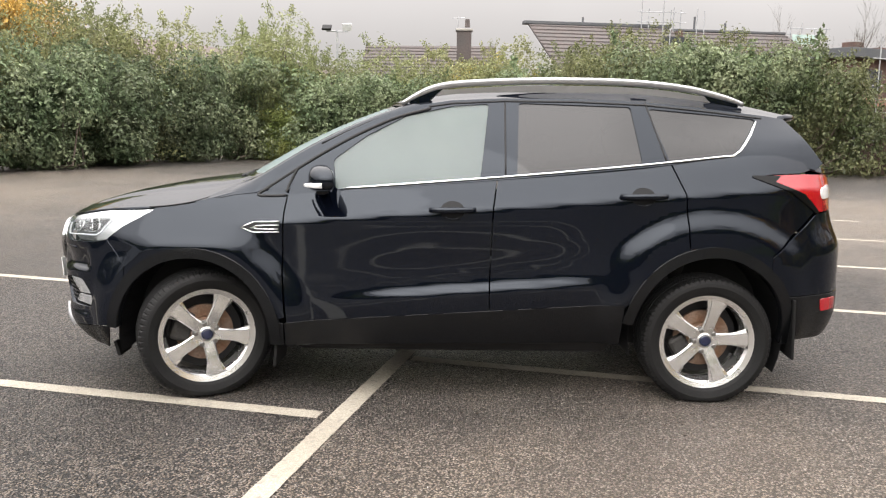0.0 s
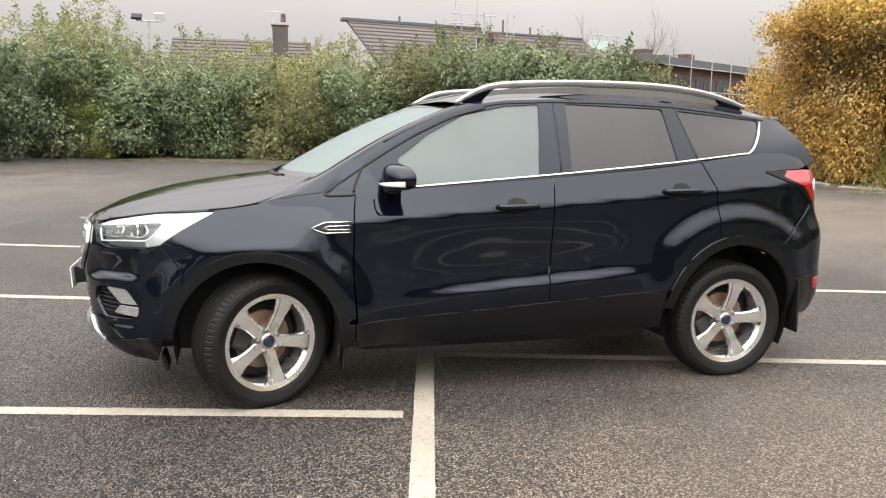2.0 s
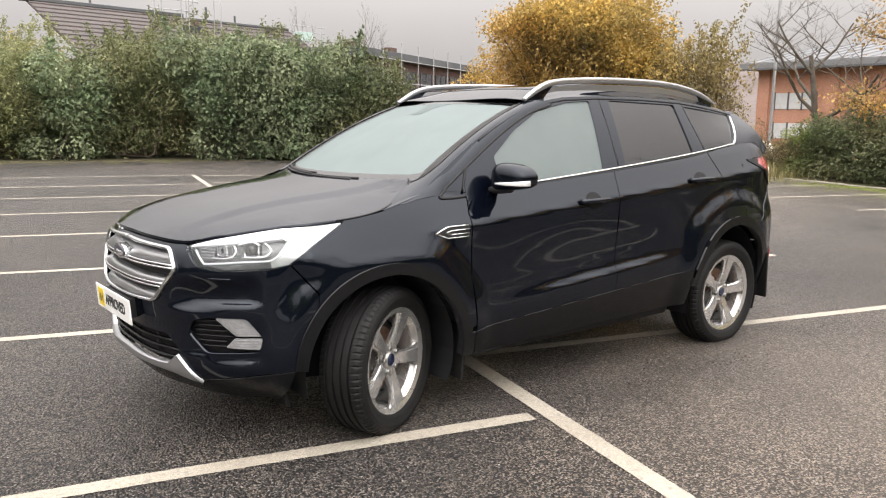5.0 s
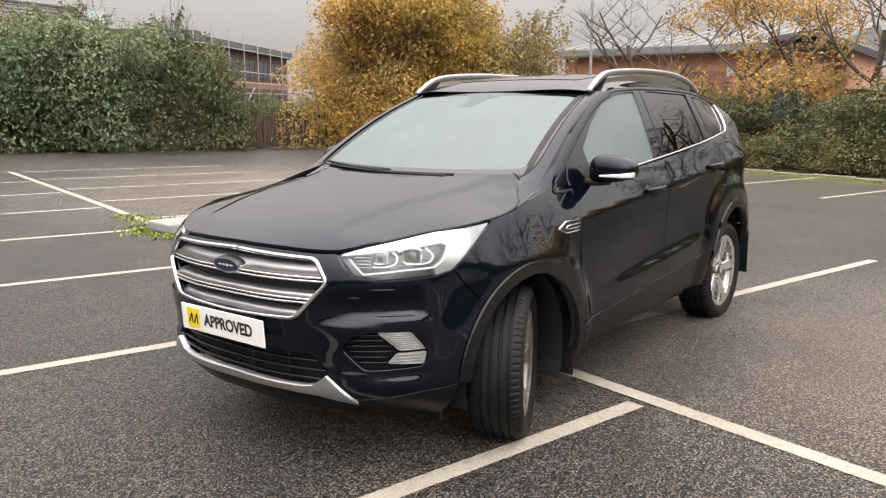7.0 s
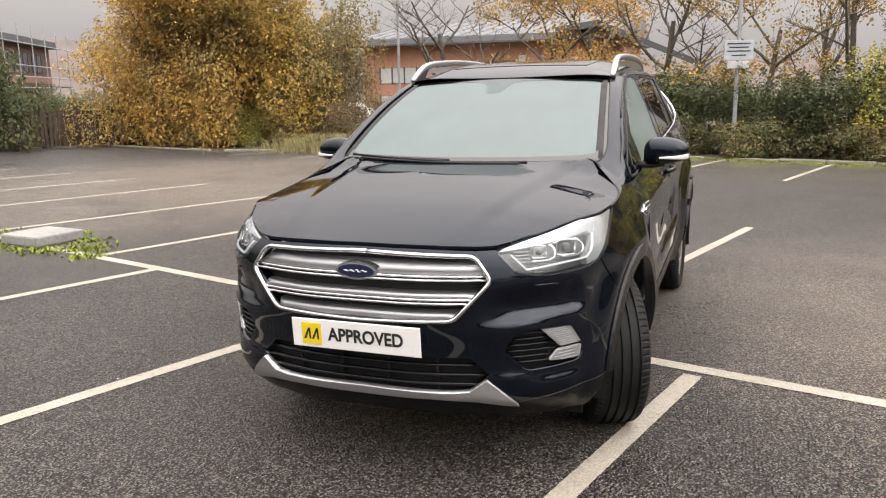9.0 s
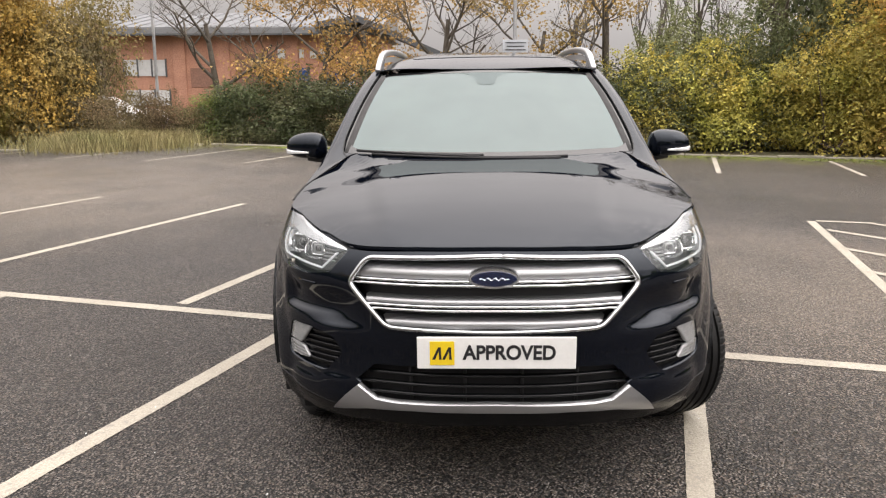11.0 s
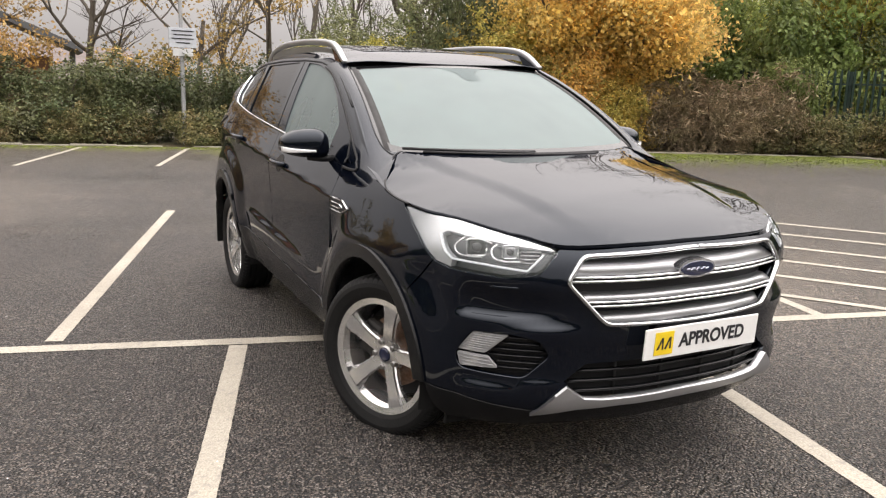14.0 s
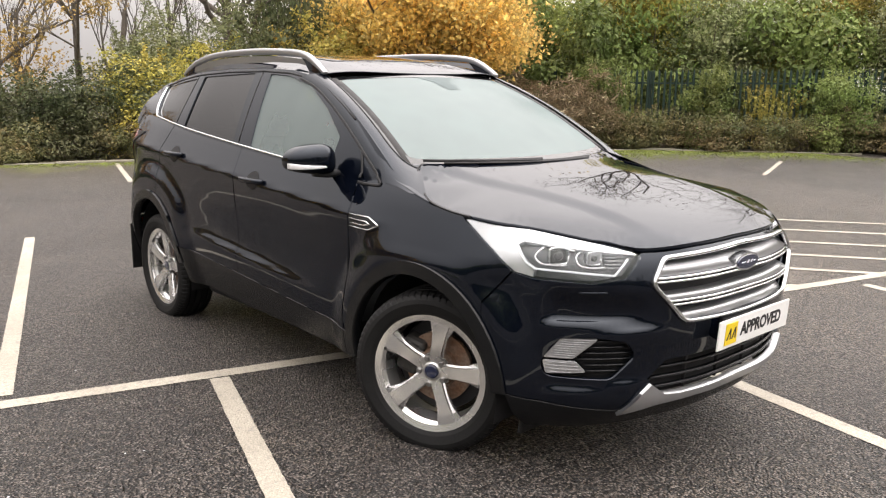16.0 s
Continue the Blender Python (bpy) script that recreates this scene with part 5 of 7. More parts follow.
block("gable_opening", terrace, M["window_dark"], 6.2, 7.2, 3.3, 3.4, 4.9, 5.35)
for x, h in ((3.0, 0.35), (8.6, 0.55), (10.2, 0.3)):
    bm = bmesh.new()
    tube(bm, [(x, 5.2, 5.7), (x, 5.2, 5.95 + h)], 0.05, 6)
    part("vent_pipe", bm, M["roof_metal"], terrace)
frame_ = thing("scaffolding", "grey steel scaffold poles standing over the roof", "scaffolding", at_lot(-3.0, 29.3, 0, 26.0))
for x, top_ in ((5.75, 7.25), (6.1, 6.75), (7.35, 6.85), (7.7, 6.75)):
    for y in (2.6, 4.9):
        bm = bmesh.new()
        tube(bm, [(x, y, 0.0), (x + 0.03, y, top_ - (0.35 if y < 3 else 0.0))], 0.024, 6)
        part("standard", bm, M["galv"], frame_)
for z in (5.3, 5.75, 6.15, 6.6):
    bm = bmesh.new()
    tube(bm, [(5.55, 4.85, z), (7.95, 4.85, z + 0.02)], 0.022, 6)
    part("ledger", bm, M["galv"], frame_)
for x in (13.3, 13.9, 14.6, 15.2):
    bm = bmesh.new()
    tube(bm, [(x, 4.6, 0.0), (x, 4.6, 6.35 - 0.25 * (x > 14))], 0.022, 6)
    part("standard", bm, M["galv"], frame_)
for z in (5.35, 5.75, 6.05):
    bm = bmesh.new()
    tube(bm, [(13.1, 4.55, z), (15.4, 4.55, z)], 0.020, 6)
    part("ledger", bm, M["galv"], frame_)
block("netting", frame_, M["net"], 13.35, 14.55, 4.5, 4.52, 5.3, 5.75, label="pale green debris netting")
# brown-roofed house with its chimney
cottage = thing("house", "low brick house with brown roof and brick chimney", "house", at_lot(-13.0, 33.0, 0, 14))
block("wall", cottage, M["brick"], 0.2, 6.5, 1.5, 7.0, 0.0, 3.6)
tiled_slope("roof", cottage, 0.0, 6.8, 4.2, 5.35, 0.6, 3.3, 11, M["tile"])
block("chimney", cottage, M["tile"], 4.8, 5.5, 0.4, 1.1, 3.0, 5.72, 0.03, "brick chimney stack")
block("chimney_cap", cottage, M["concrete"], 4.74, 5.56, 0.34, 1.16, 5.72, 5.83, 0.03)
bm = bmesh.new()
tube(bm, [(5.3, 0.8, 5.93), (5.3, 0.8, 6.30)], [0.13, 0.11], 10)
part("chimney_pot", bm, M["tile"], cottage)
bm = bmesh.new()
tube(bm, [(4.85, 0.8, 5.9), (4.85, 0.8, 6.4)], 0.02, 5)
tube(bm, [(4.55, 0.8, 6.35), (5.2, 0.8, 6.38)], 0.015, 5)
part("aerial", bm, M["galv"], cottage)

# floodlight mast in the hedge
mast = thing("floodlight", "grey steel pole with two floodlights on a crossbar", "floodlight", at_lot(-11.6, 27.5))
bm = bmesh.new()
tube(bm, [(0, 0, 0), (0, 0, 5.05)], [0.06, 0.045], 8)
part("pole", bm, M["galv"], mast)
bm = bmesh.new()
tube(bm, [(-0.46, 0, 5.03), (0.46, 0, 4.99)], 0.03, 6)
part("crossbar", bm, M["galv"], mast)
for x, tilt, m in ((-0.45, -50, "dark"), (0.43, 20, "pale_panel")):
    bm = bmesh.new()
    box(bm, -0.19, 0.19, -0.05, 0.05, -0.14, 0.14, 0.02, pose(x, 0, 5.17, tilt, 0, 12))
    part("lamp_head", bm, M[m], mast)

# flat-roofed brick block under scaffold
FLATS = at_lot(8.07, 31.25, 0, 46)
flats = thing("building", "flat-roofed dark brick block with empty windows under scaffold", "building", FLATS)
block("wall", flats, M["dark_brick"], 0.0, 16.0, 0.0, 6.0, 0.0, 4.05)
block("fascia", flats, M["roof_metal"], -0.3, 16.2, -0.35, 6.1, 4.05, 4.42, 0.02, "dark grey roof edge")
block("band", flats, M["brick"], -0.02, 16.02, -0.03, 0.03, 2.20, 2.58, 0.01, "paler brick band")
for x, h in ((3.4, 0.55), (5.2, 0.4), (7.6, 0.6)):
    block("chimney", flats, M["dark_brick"], x, x + 0.7, 2.0, 2.6, 4.4, 4.45 + h, 0.02)
for x in np.arange(0.7, 15.0, 2.05):
    for z0, z1 in ((2.75, 3.65), (0.55, 1.85)):
        w = block("window", flats, M["window_dark"], x, x + 1.45, -0.04, 0.02, z0, z1)
        for q in (x, x + 0.72, x + 1.45):
            block("frame", w, M["roof_metal"], q - 0.03, q + 0.03, -0.07, -0.02, z0, z1)
lattice = thing("scaffolding", "grey scaffold poles and boards along a brick wall", "scaffolding", FLATS)
for x in np.arange(0.3, 15.9, 1.9):
    bm = bmesh.new()
    tube(bm, [(x, -1.1, 0.0), (x, -1.1, 4.75)], 0.026, 6)
    part("standard", bm, M["galv"], lattice)
for z in (1.95, 2.45, 2.95, 3.95):
    bm = bmesh.new()
    tube(bm, [(-0.2, -1.14, z), (15.9, -1.14, z)], 0.024, 6)
    part("ledger", bm, M["galv"], lattice)
block("board", lattice, M["timber"], 0.0, 15.8, -1.1, -0.4, 1.98, 2.04)
bm = bmesh.new()
tube(bm, [(4.2, -1.2, 0.5), (7.0, -1.2, 2.2)], 0.03, 6)
part("brace", bm, M["galv"], lattice)

# dark timber paling fence in the gap
fence = thing("fence", "dark weathered timber paling fence", "fence", at_lot(7.0, 22.4, 0, -8))
for k in range(5):
    block("post", fence, M["timber"], 1.0 * k - 0.05, 1.0 * k + 0.05, 0.02, 0.12, 0.0, 1.2, 0.01)
for z in (0.28, 0.88):
    block("rail", fence, M["timber"], 0.0, 4.0, -0.01, 0.03, z, z + 0.08, 0.006)
pale = None
for k in range(32):
    if pale is None:
        bm = bmesh.new()
        box(bm, -0.045, 0.045, -0.035, -0.012, 0.05, 1.08, 0.006)
        pale = bpy.data.meshes.new("pale")
        bm.to_mesh(pale)
        bm.free()
        pale.materials.append(M["timber"])
    ob = hang("pale", pale, fence)
    ob.matrix_local = pose(0.06 + 0.125 * k, 0, rng.uniform(-0.03, 0.03), 0, rng.uniform(-1.5, 1.5), 0)

# brick hall to the east
hall = thing("building", "long brick hall with grey metal roof and deep eaves", "building", at_lot(22.41, 22.57, 0, -74.5))
block("wall", hall, M["hall_brick"], 0.0, 10.6, 0.0, 8.0, 0.0, 3.45)
for x in (0.0, 2.75, 4.5, 7.2, 9.9):
    block("pier", hall, M["hall_brick"], x, x + 0.5, -0.10, 0.02, 0.0, 3.45, 0.01)
block("fascia", hall, M["hall_roof"], -0.6, 11.0, -0.55, 8.4, 3.45, 3.70, 0.02, "pale grey eaves fascia")
block("gutter", hall, M["roof_metal"], -0.6, 11.0, -0.62, -0.46, 3.40, 3.50, 0.02, "dark grey gutter")
block("panel", hall, M["brick"], 5.2, 7.0, -0.02, 0.03, 1.2, 2.75, 0.01, "recessed panel of darker brick")
block("panel", hall, M["brick"], 3.4, 4.3, -0.02, 0.03, 1.45, 2.2, 0.01, "band of darker brick")
verts = [(-0.6, -0.5, 3.72), (11.0, -0.5, 3.72), (11.0, 5.5, 4.75), (-0.6, 5.5, 4.75), (-0.6, 8.4, 3.72), (11.0, 8.4, 3.72)]
hang("roof", mesh_of("roof", verts, [(0, 1, 2, 3), (3, 2, 5, 4), (0, 3, 4), (1, 5, 2)], M["hall_roof"]), hall, "pale grey metal roof")
for x in np.arange(-0.3, 10.9, 0.6):
    bm = bmesh.new()
    tube(bm, [(x, -0.48, 3.74), (x, 5.5, 4.77)], 0.014, 4)
    part("seam", bm, M["hall_roof"], hall)
for x, w, z0, z1, m in ((0.75, 1.7, 1.90, 2.52, "pale_panel"), (0.75, 1.8, 0.75, 1.35, "pale_panel"), (8.6, 0.7, 0.9, 2.0, "sign_blue"), (9.4, 0.6, 0.9, 2.0, "sign"), (7.2, 0.9, 0.9, 2.2, "sign_blue")):
    g = block("window" if "pa" in m or "dark" in m else "poster", hall, M[m], x, x + w, -0.03, 0.01, z0, z1)
    for q in np.linspace(x, x + w, 4):
        block("frame", g, M["roof_metal"], q - 0.03, q + 0.03, -0.06, -0.02, z0 - 0.04, z1 + 0.04)
for k, w in enumerate((0.5, 0.22, 0.18, 0.3, 0.3, 0.26)):
    block("sign_bar", hall, M["pale_panel"], 6.9 + 0.42 * k, 6.9 + 0.42 * k + w, -0.06, -0.01, 2.55, 2.90 - 0.08 * (k % 2), 0.02)
porch = thing("porch", "dark sloping canopy roof beside the brick hall", "canopy", at_lot(24.75, 12.63, 0, -74.5))
verts = []
for y in (-0.6, 3.0):
    for x, z in ((-1.6, 3.86), (0.0, 4.08), (3.9, 2.42), (3.9, 2.20), (0.0, 3.84), (-1.6, 3.66)):
        verts.append((x, y, z))
faces = [(0, 1, 4, 5), (1, 2, 3, 4), (6, 11, 10, 7), (7, 10, 9, 8), (0, 6, 7, 1), (1, 7, 8, 2), (2, 8, 9, 3), (5, 4, 10, 11), (4, 3, 9, 10), (0, 5, 11, 6)]
hang("canopy", mesh_of("canopy", verts, faces, M["roof_metal"]), porch)
for x in (0.1, 3.6):
    bm = bmesh.new()
    tube(bm, [(x, 0.2, 0), (x, 0.2, 3.84 if x < 2 else 2.35)], 0.09, 8)
    part("post", bm, M["roof_metal"], porch)
block("wall", porch, M["brick"], -1.0, 3.0, 2.6, 2.9, 0.0, 2.1)

# lamp post by the grass, sign on its pole
post = thing("lamp_post", "slim pale grey steel lamp post", "lamp post", at_lot(16.8, 16.0))
bm = bmesh.new()
tube(bm, [(0, 0, 0), (0, 0, 1.0), (0, 0, 5.5)], [0.06, 0.05, 0.04], 8)
part("pole", bm, M["galv"], post)
bm = bmesh.new()
box(bm, -0.08, 0.5, -0.1, 0.1, 5.45, 5.55, 0.03)
part("lamp_head", bm, M["galv"], post)
board = thing("sign", "pale notice board on a tall grey pole", "sign", at_lot(14.3, 4.25, 0, -66))
bm = bmesh.new()
tube(bm, [(0, 0.05, 0), (0, 0.05, 5.2)], [0.05, 0.04], 8)
part("pole", bm, M["galv"], board)
block("panel", board, M["sign"], -0.30, 0.30, -0.05, -0.02, 2.10, 2.52, 0.005)
block("panel", board, M["pale_panel"], -0.22, 0.22, -0.05, -0.02, 1.92, 2.08, 0.005)
for z, w in ((2.44, 0.24), (2.36, 0.20), (2.28, 0.24), (2.19, 0.15)):
    block("bar", board, M["ink"], -w, w, -0.058, -0.051, z, z + 0.022)
block("bracket", board, M["galv"], -0.26, 0.20, -0.02, 0.05, 2.19, 2.24)

# a white car parked beyond the grass, seen over the bushes
white_car = thing("car", "white hatchback parked behind the bushes", "car", at_lot(15.2, 16.7, -0.02, 128) @ Matrix.Diagonal((0.88, 0.88, 0.88, 1)))
bm = bmesh.new()
rows = []
for x, w, zl, zh in ((-2.0, 0.62, 0.3, 0.75), (-1.8, 0.78, 0.25, 0.95), (-1.0, 0.84, 0.22, 1.02), (-0.3, 0.84, 0.22, 1.40), (0.6, 0.84, 0.22, 1.48), (1.4, 0.82, 0.22, 1.38), (1.9, 0.74, 0.3, 1.02), (2.0, 0.6, 0.4, 0.8)):
    rows.append([bm.verts.new((x, y, z)) for y, z in ((-w, zl), (-w, 0.55 * zh + 0.1), (-w * 0.92, 0.72 * zh + 0.08), (-w * 0.62, zh), (w * 0.62, zh), (w * 0.92, 0.72 * zh + 0.08), (w, 0.55 * zh + 0.1), (w, zl))])
for a, b in zip(rows, rows[1:]):
    for k in range(7):
        bm.faces.new((a[k], a[k + 1], b[k + 1], b[k]))
bm.faces.new(rows[0])
bm.faces.new(rows[-1][::-1])
part("body", bm, M["white"], white_car, smooth=True)
for s in (-1, 1):
    block("side_window", white_car, M["window_dark"], -0.4, 1.3, min(s * .72, s * .80), max(s * .72, s * .80), 1.02, 1.26, 0.03)
    for x in (-1.25, 1.3):
        bm = bmesh.new()
        lathe(bm, [(0.0, -0.1), (0.2, -0.1), (0.31, -0.09), (0.31, 0.09), (0.0, 0.1)], 24)
        for v in bm.verts:
            v.co += Vector((x, s * 0.76, 0.31))
        part("wheel", bm, M["rubber"], white_car)

# green steel palisade fence in the south-east
pal_mesh = None
for (a0, b0), (a1, b1) in (((16.2, -10.3), (8.5, -17.8)), ((8.5, -17.8), (-3.0, -20.2))):
    length = math.hypot(a1 - a0, b1 - b0)
    f = thing("fence", "dark green steel palisade fence overgrown by shrubs", "fence", at_lot(a0, b0, 0, math.degrees(math.atan2(b1 - b0, a1 - a0))), "palisade fence runs")
    for z in (0.45, 1.75):
        block("rail", f, M["green_steel"], 0, length, 0.02, 0.06, z, z + 0.05)
    for x in np.arange(0.02, length, 2.75):
        block("post", f, M["green_steel"], x - 0.05, x + 0.05, 0.06, 0.16, 0, 2.1)
    if pal_mesh is None:
        bm = bmesh.new()
        vs = [[bm.verts.new((x, y, z)) for x, y in ((-0.034, 0.012), (-0.015, -0.012), (0.015, -0.012), (0.034, 0.012))] for z in (0.05, 2.05)]
        tip = bm.verts.new((0, 0, 2.18))
        for k in range(3):
            bm.faces.new((vs[0][k], vs[0][k + 1], vs[1][k + 1], vs[1][k]))
            bm.faces.new((vs[1][k], vs[1][k + 1], tip))
        pal_mesh = bpy.data.meshes.new("pale")
        bm.to_mesh(pal_mesh)
        bm.free()
        pal_mesh.materials.append(M["green_steel"])
    for x in np.arange(0.08, length, 0.155):
        hang("pale", pal_mesh, f).matrix_local = pose(float(x), 0, 0)
# ---- the car ----
car = thing("car", "black five-door family SUV with chrome trim, parked across the bays", "car", pose(0, 0, 0, -0.512, 0.116, 0))
MID = U_FRONT


def mirrored(half):
    """A closed outline over the nose, from its half with u at or beyond the middle, top first."""
    return list(half) + [(2 * U_FRONT - u, z) for u, z in reversed(half) if u > U_FRONT + 1e-4]


def hood_edge(u):
    return HOOD_CUT(u)


def arch(spec, a0, a1, scale=1.0, n=18, shift=0.0):
    cx, cz, rx, rz = spec
    return [(cx + (rx * scale + shift) * math.cos(radians(a0 + (a1 - a0) * k / n)), cz + (rz * scale + shift) * math.sin(radians(a0 + (a1 - a0) * k / n))) for k in range(n + 1)]


def clad_z(x):
    return 0.476 + 0.0655 * x


LAMP_LOW = [(-2.342, 0.892), (-2.275, 0.818), (-2.15, 0.799), (-1.93, 0.806), (-1.85, 0.822)]
LAMP_TIP = (-1.598, 0.982)
lamp_top = [(u, hood_edge(u) - 0.004) for u in np.linspace(-2.31, -1.63, 12)]
LAMP = LAMP_LOW + [(-1.75, 0.893), LAMP_TIP] + lamp_top[::-1]
GRILLE = rounded(mirrored([(MID, 0.898), (-2.42, 0.886), (-2.358, 0.795), (-2.505, 0.642), (MID, 0.632)][0:5]), 0.03)
FOG = rounded([(-2.322, 0.528), (-2.28, 0.588), (-2.17, 0.606), (-2.035, 0.602), (-1.962, 0.503), (-1.985, 0.452), (-2.23, 0.442)], 0.025)
FOG_OTHER = [(2 * U_FRONT - u, z) for u, z in FOG]
WELL_F, WELL_R = arch(ARCH_F, 0, 180), arch(ARCH_R, 0, 180)

# nose panel with its openings
top = [(u, hood_edge(u)) for u in np.linspace(MID, -2.345, 9)]
half = top + [(-2.342 + 0.004, 0.897)] + LAMP_LOW[1:] + [(-1.738, 0.695)] + arch(ARCH_F, 141, 176, 1.0, 8) + [(-1.845, 0.372), (-2.29, 0.322), (-2.388, 0.425), (-2.372, 0.437), (-2.45, 0.502), (MID, 0.512)]
skin("front_bumper", shell, mirrored(half), M["paint"], car, holes=[GRILLE, FOG, FOG_OTHER], gap=0.025, rim=0.03)

for side in (-1, 1):
    # front wing
    edge = [(u, hood_edge(u)) for u in np.linspace(-1.585, -1.10, 10)]
    wing = [(-1.846, 0.828), (-1.752, 0.898), (-1.602, 0.979)] + edge + [(-1.075, 1.098), (-0.897, belt_z(-0.897) - 0.012), (-0.909, 0.987), (-0.917, 0.68), (-0.903, 0.445), (-0.93, 0.435)] + arch(ARCH_F, 13, 140, 1.0, 16) + [(-1.733, 0.699)]
    skin("wing", shell, wing, M["paint"], car, gap=0.022, side=side)
    # doors, each with its handle
    low = [(x, clad_z(x) - 0.012) for x in np.linspace(-0.889, 0.152, 6)]
    belt = [(x, belt_z(x) - 0.006) for x in np.linspace(0.186, -0.889, 10)]
    door = skin("front_door", shell, low + [(0.152, 0.64), (0.164, 1.016)] + belt + [(-0.901, 0.987), (-0.909, 0.68)], M["paint"], car, gap=0.022, side=side)
    low = [(x, clad_z(x) - 0.012) for x in np.linspace(0.160, 0.862, 5)]
    rear_low = arch(ARCH_R, 154, 106, 1.0, 8)
    belt = [(x, belt_z(x) - 0.006) for x in np.linspace(1.082, 0.194, 9)]
    rear_door = skin("rear_door", shell, low + rear_low + [(1.168, 0.832), (1.146, 1.10)] + belt + [(0.172, 1.016), (0.160, 0.64)], M["paint"], car, gap=0.022, side=side)
    # rear quarter
    belt = [(x, belt_z(x) - 0.004) for x in np.linspace(1.50, 1.090, 6)]
    quarter = [(1.154, 1.10), (1.176, 0.832)] + arch(ARCH_R, 104, 49, 1.0, 8) + [(1.600, 0.790), (1.872, 1.016), (1.758, 1.100), (1.512, 1.192), (1.62, 1.205), (1.78, 1.21), (1.86, 1.225), (1.83, 1.262), (1.66, 1.30)] + belt
    skin("rear_quarter", shell, quarter, M["paint"], car, gap=0.022, side=side)
    # tail lamp
    lamp = [(1.518, 1.194), (1.76, 1.104), (1.875, 1.022), (1.90, 1.008), (2.10, 1.015), (2.16, 1.05), (2.14, 1.18), (2.00, 1.20), (1.80, 1.205), (1.63, 1.20)]
    tail = skin("tail_lamp", shell, lamp, M["red"], car, gap=0.03, off=0.004, side=side, label="red tail lamp with a clear insert")
    skin("lamp_surround", shell, [(1.500, 1.199), (1.50, 1.190), (1.70, 1.118), (1.875, 1.006), (1.90, 1.000), (1.905, 1.012), (1.79, 1.105), (1.62, 1.168), (1.66, 1.199)], M["cup"], tail, gap=0.03, off=0.006, rim=0.004, side=side, label="smoked black lamp edge")
    skin("clear_insert", shell, rounded([(1.915, 1.105), (1.94, 1.075), (2.07, 1.08), (2.09, 1.12), (2.04, 1.15), (1.93, 1.135)], 0.012), M["clear"], tail, gap=0.03, off=0.009, side=side, label="clear lamp insert")
    # sill and lower door cladding
    sill = [(x, 0.300 + 0.012 * x) for x in np.linspace(-0.90, 0.84, 10)] + [(0.845, 0.43), (0.852, clad_z(0.852) - 0.003)] + [(x, clad_z(x) - 0.003) for x in np.linspace(0.85, -0.90, 10)]
    skin("sill_trim", shell, sill, M["clad"], car, gap=0.04, off=0.004, side=side, label="matt black lower door trim")
    # wheel arch trims
    for spec, a0, a1 in ((ARCH_F, -5, 176), (ARCH_R, -4, 170)):
        ring = arch(spec, a0, a1, 1.0, 28, 0.003) + arch(spec, a1, a0, 1.0, 28, -0.051)
        skin("arch_trim", shell, ring, M["clad"], car, gap=0.03, off=0.012, rim=0.05, side=side, label="matt black wheel arch trim")
    skin("wing_trim", shell, [(-0.936, 0.297), (-0.908, 0.292), (-0.908, 0.4135), (-0.930, 0.412)], M["clad"], car, gap=0.03, off=0.004, side=side, label="matt black trim between arch and door")
    # mud flaps
    s = side
    for x0, z1, z0, tilt in ((-0.935, 0.44, 0.17, -0.03), (1.74, 0.56, 0.24, 0.01)):
        bm = bmesh.new()
        vs = box(bm, -0.008, 0.008, min(s * 0.68, s * 0.895), max(s * 0.68, s * 0.895), z0, z1, 0.006)
        for v in bm.verts:
            v.co.x += x0 + tilt * (z1 - v.co.z) / (z1 - z0) + (0.015 if abs(v.co.y) < 0.75 else 0)
        part("mud_flap", bm, M["rubber"], car, "black rubber mud flap")
    # inner wheel wells
    for cx, cz, rx, rz in (ARCH_F, ARCH_R):
        bm = bmesh.new()
        rows = []
        for y in (0.845, 0.52):
            rows.append([bm.verts.new((cx + (rx - 0.05) * math.cos(radians(a)) * 1.0, s * y, cz + (rz - 0.05) * math.sin(radians(a)))) for a in range(-25, 206, 11)])
        for k in range(len(rows[0]) - 1):
            bm.faces.new((rows[0][k], rows[0][k + 1], rows[1][k + 1], rows[1][k]))
        bm.faces.new(rows[1])
        part("wheel_well", bm, M["dark"], car)
    # chrome-edged side vent
    vent = rounded([(-1.128, 0.906), (-1.06, 0.934), (-0.925, 0.937), (-0.925, 0.884), (-1.06, 0.880)], 0.008)
    v = skin("side_vent", shell, vent, M["dark"], car, gap=0.02, off=0.002, side=side, label="side vent with chrome edges")
    for pts in ([(-0.925, 0.938), (-1.055, 0.934), (-1.125, 0.906), (-1.06, 0.881), (-0.925, 0.884)], [(-0.925, 0.919), (-1.04, 0.915), (-1.07, 0.906), (-1.03, 0.898), (-0.93, 0.899)]):
        pts = denser(pts + pts[::-1][1:-1], 0.03)[:int(0.5 + len(denser(pts + pts[::-1][1:-1], 0.03)) / 2) + 1]
        path = [shell(u, z, 0.003) for u, z in pts]
        nor = [shell(u, z, 0.05) - shell(u, z, 0) for u, z in pts]
        ribbon("vent_edge", [Vector((p.x, s * p.y, p.z)) for p in path], [Vector((n.x, s * n.y, n.z)) for n in nor], 0.006, 0.005, M["chrome"], v)
